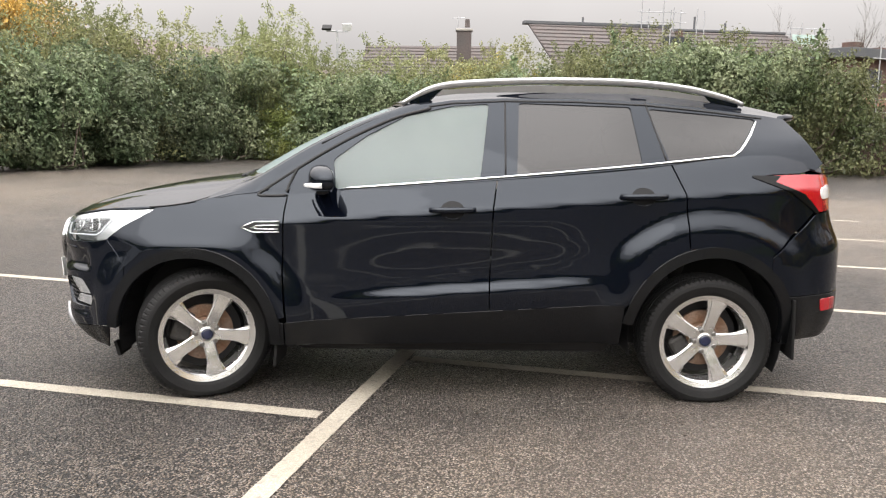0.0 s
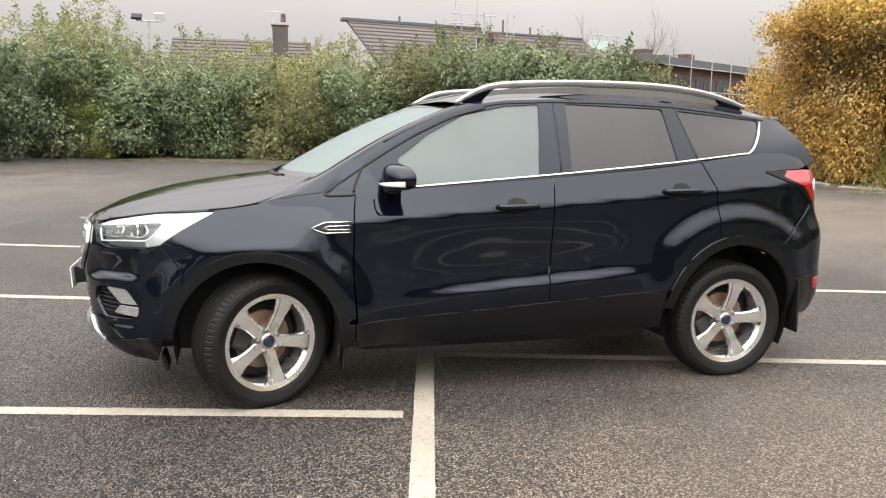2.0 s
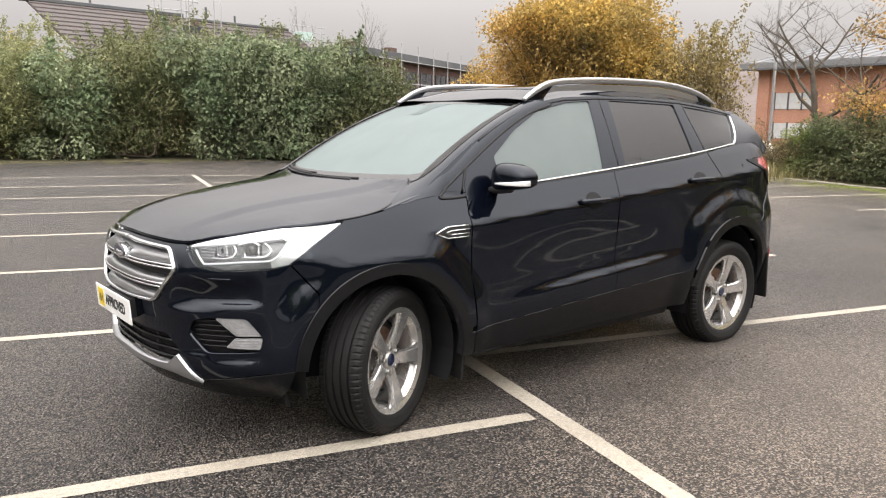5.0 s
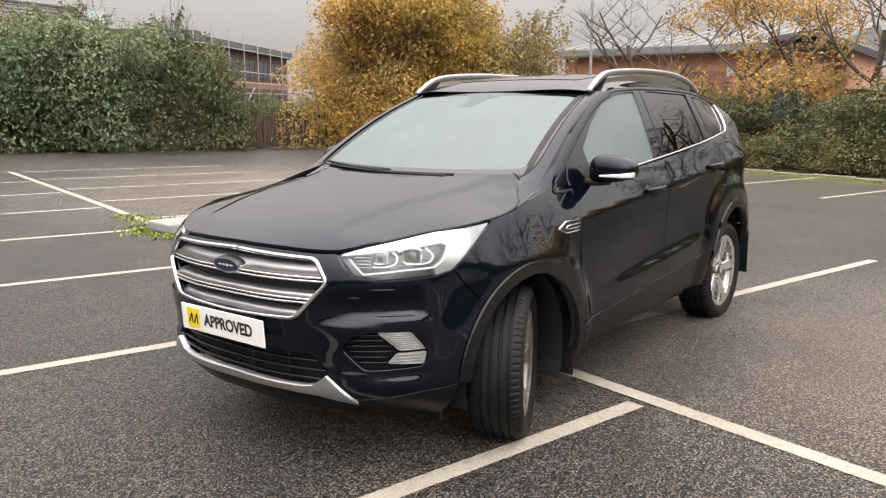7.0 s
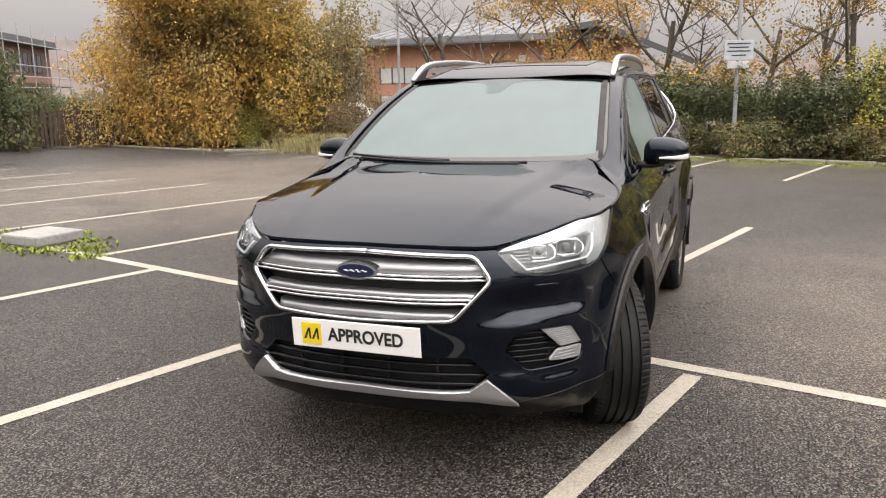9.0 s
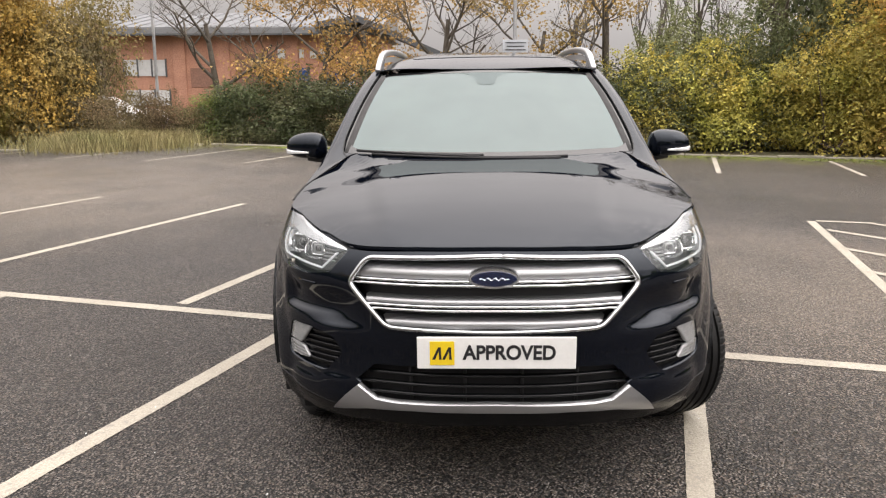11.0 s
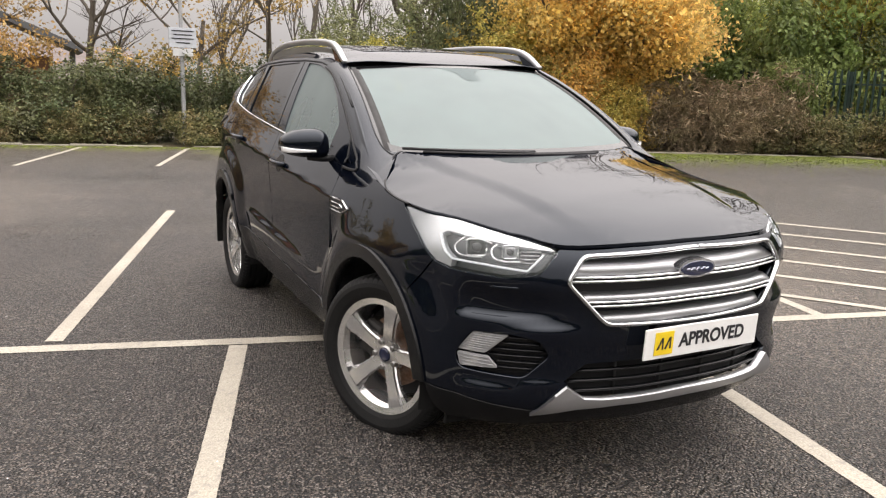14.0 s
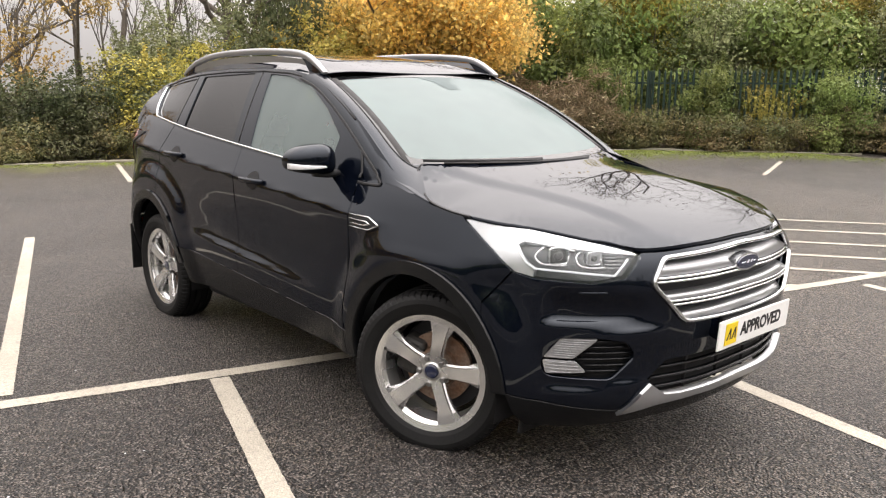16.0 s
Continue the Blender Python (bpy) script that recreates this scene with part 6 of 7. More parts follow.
    # door handles in their cups
    for door_ob, x0, x1, z in ((door, -0.155, 0.075, 1.006), (rear_door, 0.815, 1.050, 1.085)):
        xm = (x0 + x1) / 2
        cup = [(xm + 0.062 * math.cos(t), z - 0.002 + 0.048 * math.sin(t)) for t in np.linspace(0, 6.283, 21)[:-1]]
        # flush dull black disc; the hand recess's shade is only its colour
        skin("handle_cup", lambda a, b, off=0.0: shell(a, b, off + 0.0015 - 0.0 * a), cup, M["cup"], door_ob, gap=0.02, rim=0, side=side, label="dark hand recess")
        arc = [(xm + 0.050 * math.cos(t), z - 0.004 + 0.042 * math.sin(t)) for t in np.linspace(radians(225), radians(315), 9)]
        ribbon("cup_edge", [Vector((p.x, s * p.y, p.z)) for p in (shell(a, b, 0.001) for a, b in arc)], [Vector((0, s, 0.1))] * 9, 0.004, 0.002, M["paint"], door_ob)
        path = [shell(x, z + 0.004 * (x - x0) / (x1 - x0), 0.004 + 0.030 * math.sin(math.pi * k / 12) ** 0.4) for k, x in enumerate(np.linspace(x0, x1, 13))]
        bm = bmesh.new()
        tube(bm, [Vector((p.x, s * p.y, p.z)) for p in path], [0.013 + 0.003 * math.sin(math.pi * k / 12) for k in range(13)], 10, 0.75, up=Vector((0, 1, 0)))
        part("door_handle", bm, M["paint"], door_ob, "gloss black door handle", smooth=True)

# lower front cladding
half = [(MID, 0.340), (-2.42, 0.330), (-2.262, 0.300), (-2.29, 0.316), (-1.842, 0.366), (-1.862, 0.29), (-1.90, 0.235), (-2.10, 0.235), (-2.45, 0.25), (MID, 0.262)]
skin("lower_bumper", shell, mirrored(half), M["clad"], car, gap=0.04, label="matt black lower bumper trim")
# silver lower guard
half = [(MID, 0.372), (-2.52, 0.366), (-2.45, 0.372), (-2.385, 0.418), (-2.345, 0.385), (-2.258, 0.304), (-2.42, 0.330), (-2.60, 0.340), (MID, 0.340)]
skin("lower_guard", shell, mirrored(half), M["satin"], car, gap=0.03, off=0.016, rim=0.03, label="satin silver lower bumper guard")
# lower grille: recessed black slats
half = [(MID, 0.513), (-2.45, 0.502), (-2.372, 0.437), (-2.388, 0.42), (-2.455, 0.36), (MID, 0.36)]
low_grille = skin("lower_grille", lambda u, z, off=0.0: shell(u, z, off - 0.045), mirrored(half), M["dark"], car, gap=0.05, rim=0, label="black slatted lower grille")
for z, w in ((0.395, 0.45), (0.432, 0.475), (0.470, 0.445)):
    us = np.linspace(u_of_y(w), 2 * MID - u_of_y(w), 21)
    ribbon("slat", [shell(u, z, -0.022) for u in us], [shell(u, z, 0.05) - shell(u, z) for u in us], 0.013, 0.012, M["clad"], low_grille)
for y in (-0.30, -0.10, 0.10, 0.30):
    u = u_of_y(abs(y)) if y >= 0 else 2 * MID - u_of_y(abs(y))
    ribbon("slat", [shell(u, z, -0.03) for z in (0.37, 0.44, 0.505)], [Vector((-1, 0, 0))] * 3, 0.012, 0.008, M["dark"], low_grille)

# main grille
grille = skin("grille", lambda u, z, off=0.0: shell(u, z, off - 0.055), GRILLE, M["dark"], car, gap=0.05, rim=0, label="six-sided grille with satin silver bars in a chrome frame")
ring_pts = denser(grown(GRILLE, -0.006), 0.03)
ring_pts.append(ring_pts[0])
ribbon("grille_frame", [shell(u, z, 0.004) for u, z in ring_pts], [shell(u, z, 0.05) - shell(u, z) for u, z in ring_pts], 0.017, 0.014, M["bright"], grille, "chrome frame")


def grille_width(z):
    us = [u for u, zz in denser(GRILLE, 0.004) if abs(zz - z) < 0.006 and u > MID]
    return (min(max(us), -2.36) if us else -2.42) - 0.016


def bar(z_top, z_low, depth_top, depth_low, name, material, lines=()):
    """A satin bar across the grille that leans out downwards, with bright edges."""
    a, b = grille_width(z_top), grille_width(z_low)
    rows = []
    verts, faces = [], []
    n = 30
    for z, end, dep in ((z_top, a, depth_top - 0.03), (z_top, a, depth_top), (z_low, b, depth_low), (z_low - 0.004, b, depth_low - 0.03)):
        for u in np.linspace(end, 2 * MID - end, n):
            verts.append(shell(u, z, dep))
    for r in range(3):
        for k in range(n - 1):
            faces.append((r * n + k, r * n + k + 1, (r + 1) * n + k + 1, (r + 1) * n + k))
    me = mesh_of(name, verts, faces, material, True)
    ob = hang(name, me, grille, "satin silver grille bar")
    for z, dep in lines:
        end = grille_width(z)
        us = np.linspace(end, 2 * MID - end, 30)
        ribbon("bright_line", [shell(u, z, dep) for u in us], [shell(u, z, 0.05) - shell(u, z) for u in us], 0.009, 0.006, M["chrome"], ob)
    return ob


bar(0.858, 0.817, -0.040, 0.000, "grille_bar", M["satin"], ((0.811, 0.002), (0.797, 0.000)))
bar(0.749, 0.732, -0.034, 0.002, "grille_bar", M["satin"], ((0.727, 0.004), (0.712, 0.002)))
bar(0.679, 0.650, -0.032, 0.002, "grille_bar", M["satin"])
# oval badge
bm = bmesh.new()
c = shell(MID, 0.822, 0.008)
for ry, rz, x0, x1 in ((0.088, 0.036, 0.030, -0.004),):
    ring = [(ry * math.cos(t), rz * math.sin(t)) for t in np.linspace(0, 6.283, 37)[:-1]]
    back_ = [bm.verts.new((c.x + x0, y, c.z + z)) for y, z in ring]
    front_ = [bm.verts.new((c.x + x1, y * 0.97, c.z + z * 0.95)) for y, z in ring]
    for k in range(36):
        bm.faces.new((back_[k], back_[(k + 1) % 36], front_[(k + 1) % 36], front_[k]))
    bm.faces.new(front_)
badge = part("badge", bm, M["bright"], grille, "oval badge, blue in a chrome rim")
bm = bmesh.new()
ring = [(0.077 * math.cos(t), 0.027 * math.sin(t)) for t in np.linspace(0, 6.283, 37)[:-1]]
a_ = [bm.verts.new((c.x - 0.003, y, c.z + z)) for y, z in ring]
b_ = [bm.verts.new((c.x - 0.008, y * 0.96, c.z + z * 0.94)) for y, z in ring]
for k in range(36):
    bm.faces.new((a_[k], a_[(k + 1) % 36], b_[(k + 1) % 36], b_[k]))
bm.faces.new(b_)
part("badge_face", bm, M["blue"], badge)
bm = bmesh.new()
tube(bm, [(c.x - 0.008, 0.05 - 0.10 * k / 24, c.z + 0.005 * math.sin(k * 1.1) * math.sin(math.pi * (k + 2) / 28)) for k in range(25)], 0.0011, 5)
part("badge_swirl", bm, M["chrome"], badge)

# number plate with its approval sticker
plate = thing("number_plate", "white show plate with a yellow square and black lettering", "number plate", None)
plate.parent = car
plate.name = "number_plate"
for k in ("category",):
    del plate[k]
px_ = shell(MID, 0.58).x - 0.044
plate.matrix_local = pose(px_, -0.007, 0.580, 4, 0, -90) @ Matrix.Identity(4)
bm = bmesh.new()
box(bm, -0.265, 0.265, -0.006, 0.001, -0.057, 0.057, 0.003)
part("board", bm, M["white"], plate)
bm = bmesh.new()
box(bm, -0.18, 0.18, 0.001, 0.05, -0.045, 0.045, 0.004)
part("plate_holder", bm, M["dark"], plate)
bm = bmesh.new()
box(bm, -0.222, -0.140, -0.0085, -0.0062, -0.042, 0.042)
sticker = part("yellow_square", bm, M["yellow"], plate, "yellow square sticker")
for x in (-0.198, -0.164):
    bm = bmesh.new()
    for pts in ([(-0.017, -0.022), (-0.007, -0.022), (0.012, 0.022), (0.004, 0.022)], [(0.007, -0.022), (0.015, -0.022), (0.013, 0.022), (0.005, 0.022)]):
        vs = [bm.verts.new((x + a, -0.0092, b)) for a, b in pts]
        bm.faces.new(vs)
    part("mark", bm, M["ink"], sticker)


def lettering(text, size, parent, at, material, name="lettering", depth=0.0006):
    cu = bpy.data.curves.new(name, "FONT")
    cu.body, cu.size, cu.align_x, cu.align_y, cu.extrude, cu.offset = text, size, "LEFT", "CENTER", depth, 0.0022
    tmp = new("tmp_text", cu)
    me = bpy.data.meshes.new_from_object(tmp.evaluated_get(bpy.context.evaluated_depsgraph_get()))
    bpy.data.objects.remove(tmp)
    me.materials.clear()
    me.materials.append(material)
    ob = hang(name, me, parent, "black lettering")
    ob.matrix_local = at
    return ob


text = lettering("APPROVED", 0.076, plate, pose(-0.110, -0.0072, 0.0, 90, 0, 0) @ Matrix.Diagonal((0.815, 0.92, 1, 1)), M["ink"])

# fog lamps in six-sided recesses
for side in (-1, 1):
    s = side
    recess = skin("fog_recess", lambda u, z, off=0.0: shell(u, z, off - 0.022), FOG, M["clad"], car, gap=0.04, rim=0, side=side, label="six-sided fog lamp recess with black slats")
    for z, u0, u1 in ((0.475, -2.26, -2.13), (0.497, -2.29, -2.13), (0.520, -2.305, -2.10), (0.543, -2.305, -2.12), (0.566, -2.285, -2.14), (0.588, -2.26, -2.16)):
        us = np.linspace(u0, u1, 6)
        ribbon("slat", [Vector((p.x, s * p.y, p.z)) for p in (shell(u, z, -0.018) for u in us)], [Vector((n.x, s * n.y, n.z)) for n in (shell(u, z, 0.05) - shell(u, z) for u in us)], 0.009, 0.009, M["clad"], recess)
    upper = rounded([(-2.175, 0.600), (-2.04, 0.598), (-1.975, 0.522), (-2.085, 0.522)], 0.01)
    lower = rounded([(-2.135, 0.472), (-2.095, 0.512), (-1.972, 0.512), (-1.985, 0.462)], 0.01)
    for name, poly, n in (("fog_lamp", upper, 9), ("fog_lamp", lower, 4)):
        f = skin(name, shell, poly, M["fog_glass"], recess, gap=0.025, off=-0.004, side=side, label="clear ribbed fog lamp")
        zs = [p[1] for p in poly]
        for k in range(n):
            z = min(zs) + (max(zs) - min(zs)) * (k + 0.5) / n
            cut = sorted(u for (u0, z0), (u1, z1) in zip(poly, poly[1:] + poly[:1]) if (z0 - z) * (z1 - z) < 0 for u in [u0 + (u1 - u0) * (z - z0) / (z1 - z0)])
            if len(cut) >= 2:
                us = np.linspace(cut[0] + 0.006, cut[-1] - 0.006, 6)
                ribbon("rib", [Vector((p.x, s * p.y, p.z)) for p in (shell(u, z, -0.004) for u in us)], [Vector((q.x, s * q.y, q.z)) for q in (shell(u, z, 0.05) - shell(u, z) for u in us)], 0.003, 0.0022, M["fog_glass"], f)

    # headlamp: bucket, reflectors, lenses, bright strip, clear cover
    lamp_poly = rounded(LAMP, 0.012, 3)
    head = skin("headlamp", lambda u, z, off=0.0: shell(u, z, off - 0.05), lamp_poly, M["lamp_inside"], car, gap=0.04, rim=0, side=side, label="swept-back headlamp with a clear cover and a bright strip")
    opening = [(-2.300, 0.894), (-2.14, 0.909), (-1.96, 0.924), (-1.868, 0.930), (-1.848, 0.918), (-1.897, 0.861), (-1.932, 0.842), (-2.068, 0.838), (-2.228, 0.826)]
    skin("bezel", lambda u, z, off=0.0: shell(u, z, off - 0.012), [(-2.325, 0.891)] + opening[:7] + [(-1.925, 0.812), (-1.855, 0.823), (-1.752, 0.893), LAMP_TIP] + lamp_top[::-1], M["lamp_white"], head, gap=0.04, rim=0.03, side=side, label="bright silver-white bezel")
    line_ = denser(opening[4:] + opening[:1] + opening[:1] + opening[5:][::-1], 0.02)
    line_ = line_[:len(line_) // 2]
    ribbon("bright_strip", [Vector((p.x, s * p.y, p.z)) for p in (shell(u, z, -0.009) for u, z in line_)], [Vector((q.x, s * q.y, q.z)) for q in (shell(u, z, 0.05) - shell(u, z) for u, z in line_)], 0.007, 0.005, M["drl"], head, "white light strip")
    for fin in ([(-2.105, 0.905), (-2.085, 0.885), (-2.10, 0.858), (-2.15, 0.850), (-2.20, 0.852)], [(-1.955, 0.915), (-1.925, 0.885), (-1.95, 0.860), (-2.00, 0.856), (-2.055, 0.858)], [(-1.95, 0.921), (-2.03, 0.914), (-2.08, 0.905)]):
        f0, f1 = (through_points([(k, q[c_]) for k, q in enumerate(fin)]) for c_ in range(2))
        pts = [(f0(k), f1(k)) for k in np.linspace(0, len(fin) - 1, 18)]
        ribbon("reflector_fin", [Vector((p.x, s * p.y, p.z)) for p in (shell(u, z, -0.022) for u, z in pts)], [Vector((q.x, s * q.y, q.z)) for q in (shell(u, z, 0.05) - shell(u, z) for u, z in pts)], 0.008, 0.005, M["chrome"], head)
    for z in (0.846, 0.858, 0.870, 0.882, 0.894):
        us = np.linspace(-2.26 - 0.5 * (z - 0.846), -2.20, 5)
        ribbon("reflector_rib", [Vector((p.x, s * p.y, p.z)) for p in (shell(u, z, -0.036) for u in us)], [Vector((q.x, s * q.y, q.z)) for q in (shell(u, z, 0.05) - shell(u, z) for u in us)], 0.006, 0.004, M["satin"], head)
    for u, z, r in ((-2.150, 0.880, 0.021), (-2.008, 0.886, 0.027)):
        p = shell(u, z, -0.046)
        n = (shell(u, z, 0.05) - shell(u, z)).normalized()
        n = (n + Vector((-0.9, 0, 0))).normalized()
        p, n = Vector((p.x, s * p.y, p.z)), Vector((n.x, s * n.y, n.z))
        rot = n.to_track_quat("Z", "Y").to_matrix().to_4x4()
        bm = bmesh.new()
        for v in box(bm, -r * 1.25, r * 1.25, -r, r, -0.02, 0.016, 0.008):
            pass
        for v in bm.verts:
            v.co = Matrix.Translation(p) @ rot @ v.co
        part("lens_frame", bm, M["satin"] if r < 0.025 else M["iron"], head)
        bm = bmesh.new()
        bmesh.ops.create_uvsphere(bm, u_segments=20, v_segments=10, radius=r * 0.72)
        for v in bm.verts:
            v.co.z *= 0.5
            v.co = Matrix.Translation(p) @ rot @ (v.co + Vector((0, 0, 0.012)))
        part("lens", bm, M["lens_glass"], head, "round projector lens", smooth=True)
        bm = bmesh.new()
        pts = [rot @ Vector((math.copysign(r * 1.32, math.cos(t)) * abs(math.cos(t)) ** 0.4, math.copysign(r * 1.1, math.sin(t)) * abs(math.sin(t)) ** 0.4, 0.016)) + p for t in np.linspace(0, 6.283, 33)]
        tube(bm, pts, 0.004, 6)
        part("lens_ring", bm, M["chrome"], head, smooth=True)
    cover = skin("lamp_cover", shell, lamp_poly, M["lens"], head, gap=0.035, off=0.001, rim=0, side=side, label="clear lamp cover")
    cover.visible_shadow = False
    # washer flap line
    us = np.linspace(-2.20, -2.10, 6)
    ribbon("washer_cover", [Vector((p.x, s * p.y, p.z)) for p in (shell(u, 0.765 - 0.02 * (u + 2.10), 0.001) for u in us)], [Vector((q.x, s * q.y, q.z)) for q in (shell(u, 0.76, 0.05) - shell(u, 0.76) for u in us)], 0.010, 0.003, M["paint"], car)

# bonnet
outline = []
for u in np.linspace(MID, -1.10, 40):
    p = shell(u, hood_edge(u) + 0.003, -0.002)
    outline.append((p.x + (0.010 if p.y < 0.6 else 0), p.y))
right = outline + [tuple(screen(v, 0.035).xy) for v in np.linspace(0.95, 0.0, 16)]
bonnet_outline = right + [(x, -y) for x, y in reversed(right) if y > 1e-3]
bonnet = skin("bonnet", hood, bonnet_outline, M["paint"], car, gap=0.019, edge_gap=0.022, rim=0.02)

# shut line of the bonnet, seen as a dark gap on the wings' tops
cut_x = through_points(list(enumerate((-1.612, -1.503, -1.415, -1.352, -1.265, -1.176, -1.122, -1.093))))
cut_y = through_points(list(enumerate((0.818, 0.824, 0.820, 0.806, 0.765, 0.714, 0.669, 0.612))))
for s in (-1, 1):
    path = [hood(cut_x(k), s * cut_y(k), 0.0015) for k in np.linspace(0, 7, 40)]
    ribbon("shut_line", path, [Vector((0, s * 0.35, 1))] * 40, 0.008, 0.0012, M["dark"], bonnet)

# cabin sides: pillars and window frames, panes, bright belt trim
A_EDGE = [(screen(1.0, v).x - 0.0, screen(1.0, v).z) for v in np.linspace(0.0, 1.0, 14)]
ROOF_EDGE = [(-0.22, 1.540), (-0.047, 1.566), (0.222, 1.580), (0.60, 1.580), (0.964, 1.567), (1.30, 1.538), (1.606, 1.506), (1.73, 1.490)]
FRONT_WIN = rounded([(-0.645, 1.100), (-0.662, 1.252), (-0.491, 1.377), (-0.286, 1.483), (-0.047, 1.536), (0.147, 1.550), (0.102, 1.162)], 0.02)
REAR_WIN = rounded([(0.305, 1.556), (0.888, 1.541), (0.939, 1.236), (0.291, 1.179)], 0.02)
QUARTER_WIN = rounded([(0.977, 1.533), (1.575, 1.487), (1.445, 1.325), (1.375, 1.276), (1.082, 1.249)], 0.03)
SAIL = rounded([(-1.045, 1.094), (-0.855, 1.202), (-0.885, 1.090)], 0.012)
frame_outline = [(-1.09, 1.11)] + A_EDGE + ROOF_EDGE + [(1.80, 1.40), (1.90, 1.26), (1.86, 1.225), (1.66, 1.275)] + [(x, belt_z(x) - 0.008) for x in np.linspace(1.45, -0.92, 20)] + [(-1.075, 1.088)]
for side in (-1, 1):
    s = side
    skin("cabin_frame", cabin, frame_outline, M["paint"], car, holes=[FRONT_WIN, REAR_WIN, QUARTER_WIN], gap=0.05, rim=0.018, side=side, label="gloss black pillars and window frames")
    for name, poly, m, lab in (("front_window", FRONT_WIN, "window", "side window"), ("rear_window", REAR_WIN, "privacy", "dark privacy window"), ("quarter_window", QUARTER_WIN, "privacy", "dark privacy quarter window")):
        g_ = skin(name, cabin, grown(poly, 0.006), M[m], car, gap=0.07, off=-0.007, rim=0, side=side, label=lab)
        g_.visible_shadow = m != "window"
    skin("corner_pane", cabin, SAIL, M["paint"], car, gap=0.05, off=0.0025, rim=0.004, side=side, label="black corner trim ahead of the mirror")
    for seal in ([(-0.16, 1.522), (-0.335, 1.473), (-0.52, 1.392), (-0.683, 1.304), (-0.832, 1.213), (-0.963, 1.127), (-1.035, 1.082), (-1.05, 1.070)], [(-1.05, 1.070), (-1.03, 1.064), (-0.97, 1.064), (-0.90, 1.068)], [(-0.900, 1.085), (-0.892, 1.11), (-0.875, 1.15), (-0.852, 1.20)]):
        fx_, fz_ = (through_points([(k, q[c_]) for k, q in enumerate(seal)]) for c_ in range(2))
        seal = [(fx_(k), fz_(k)) for k in np.linspace(0, len(seal) - 1, 5 * len(seal))]
        path = [max(cabin(x, z, 0.004), shell(x, z, 0.004) if z < 1.10 else cabin(x, z, 0.004), key=lambda q: q.y) for x, z in seal]
        ribbon("window_seal", [Vector((p.x, s * p.y, p.z)) for p in path], [Vector((0, s * 0.93, 0.36))] * len(path), 0.013, 0.004, M["dark"], car, "black rubber seal along the pillar")
    pts = [(x, belt_z(x) + 0.004) for x in np.linspace(-0.60, 1.36, 30)] + [(1.41, 1.292), (1.45, 1.318), (1.48, 1.352), (1.52, 1.402), (1.548, 1.444), (1.568, 1.474)]
    path = [cabin(x, z, 0.004) for x, z in pts]
    ribbon("chrome_trim", [Vector((p.x, s * p.y, p.z)) for p in path], [Vector((0, s * 0.93, 0.36))] * len(path), [0.011] * 30 + [0.012, 0.013, 0.014, 0.014, 0.012, 0.010], 0.007, M["chrome"], car, "bright chrome window trim")
    # pillar seams between the doors' frames
    for x0, x1 in ((0.196, 0.232), (0.935, 0.968)):
        pts = [(x1 + (x0 - x1) * 0 + (0.0 if x0 < 0.5 else 0.10 * (1.56 - z) / 0.32), z) for z in np.linspace(belt_z(x1) + 0.01, 1.565, 8)]
        ribbon("pillar_seam", [Vector((p.x, s * p.y, p.z)) for p in (cabin(x, z, 0.0005) for x, z in pts)], [Vector((0, s, 0.35))] * 8, 0.010, 0.0015, M["dark"], car)
    # weather strip over the doors
    pts = [(x, z - 0.012) for x, z in [A_EDGE[k] for k in (6, 8, 10, 12)]] + [(x, z - 0.016) for x, z in ROOF_EDGE[:-1]]
    pts = denser(pts + pts[::-1][1:-1], 0.06)
    pts = pts[:len(pts) // 2 + 1]
    ribbon("weather_strip", [Vector((p.x, s * p.y, p.z)) for p in (cabin(x, z, 0.001) for x, z in pts)], [Vector((0, s, 0.45))] * len(pts), 0.010, 0.004, M["dark"], car)
    # roof rail
    spine = [(-0.315, 0.602, 1.545), (-0.26, 0.600, 1.580), (-0.18, 0.596, 1.622), (-0.08, 0.590, 1.650), (0.10, 0.582, 1.667), (0.40, 0.575, 1.680), (0.70, 0.570, 1.682), (1.00, 0.560, 1.672), (1.22, 0.548, 1.648), (1.36, 0.536, 1.620), (1.47, 0.524, 1.590), (1.54, 0.515, 1.564)]
    fx, fy, fz = (through_points([(k, p[i]) for k, p in enumerate(spine)]) for i in range(3))
    path = [Vector((fx(k), s * fy(k), fz(k))) for k in np.linspace(0, 11, 45)]
    rings = []
    bm = bmesh.new()
    for k, p in enumerate(path):
        f = min(1.0, k / 7, (44 - k) / 7)
        d = (path[min(k + 1, 44)] - path[max(k - 1, 0)]).normalized()
        up_ = Vector((0, 0, 1)) - d * d.z
        h0, h1, w = 0.014, 0.012 + 0.010 * f, 0.014 + 0.003 * f
        ring = []
        for t in np.linspace(0, 6.283, 13)[:-1]:
            c_, s_ = math.cos(t), math.sin(t)
            ring.append(bm.verts.new(p + Vector((0, s * w * math.copysign(abs(c_) ** 0.6, c_), 0)) + up_ * (h0 if s_ > 0 else h1) * math.copysign(abs(s_) ** 0.6, s_)))
        rings.append(ring)
    for r0, r1 in zip(rings, rings[1:]):
        for k in range(12):
            bm.faces.new((r0[k], r0[(k + 1) % 12], r1[(k + 1) % 12], r1[k]))
    bm.faces.new(rings[0])
    bm.faces.new(rings[-1][::-1])
    rail = part("roof_rail", bm, M["satin"], car, "satin silver roof rail", smooth=True)
    bm = bmesh.new()
    rows = []
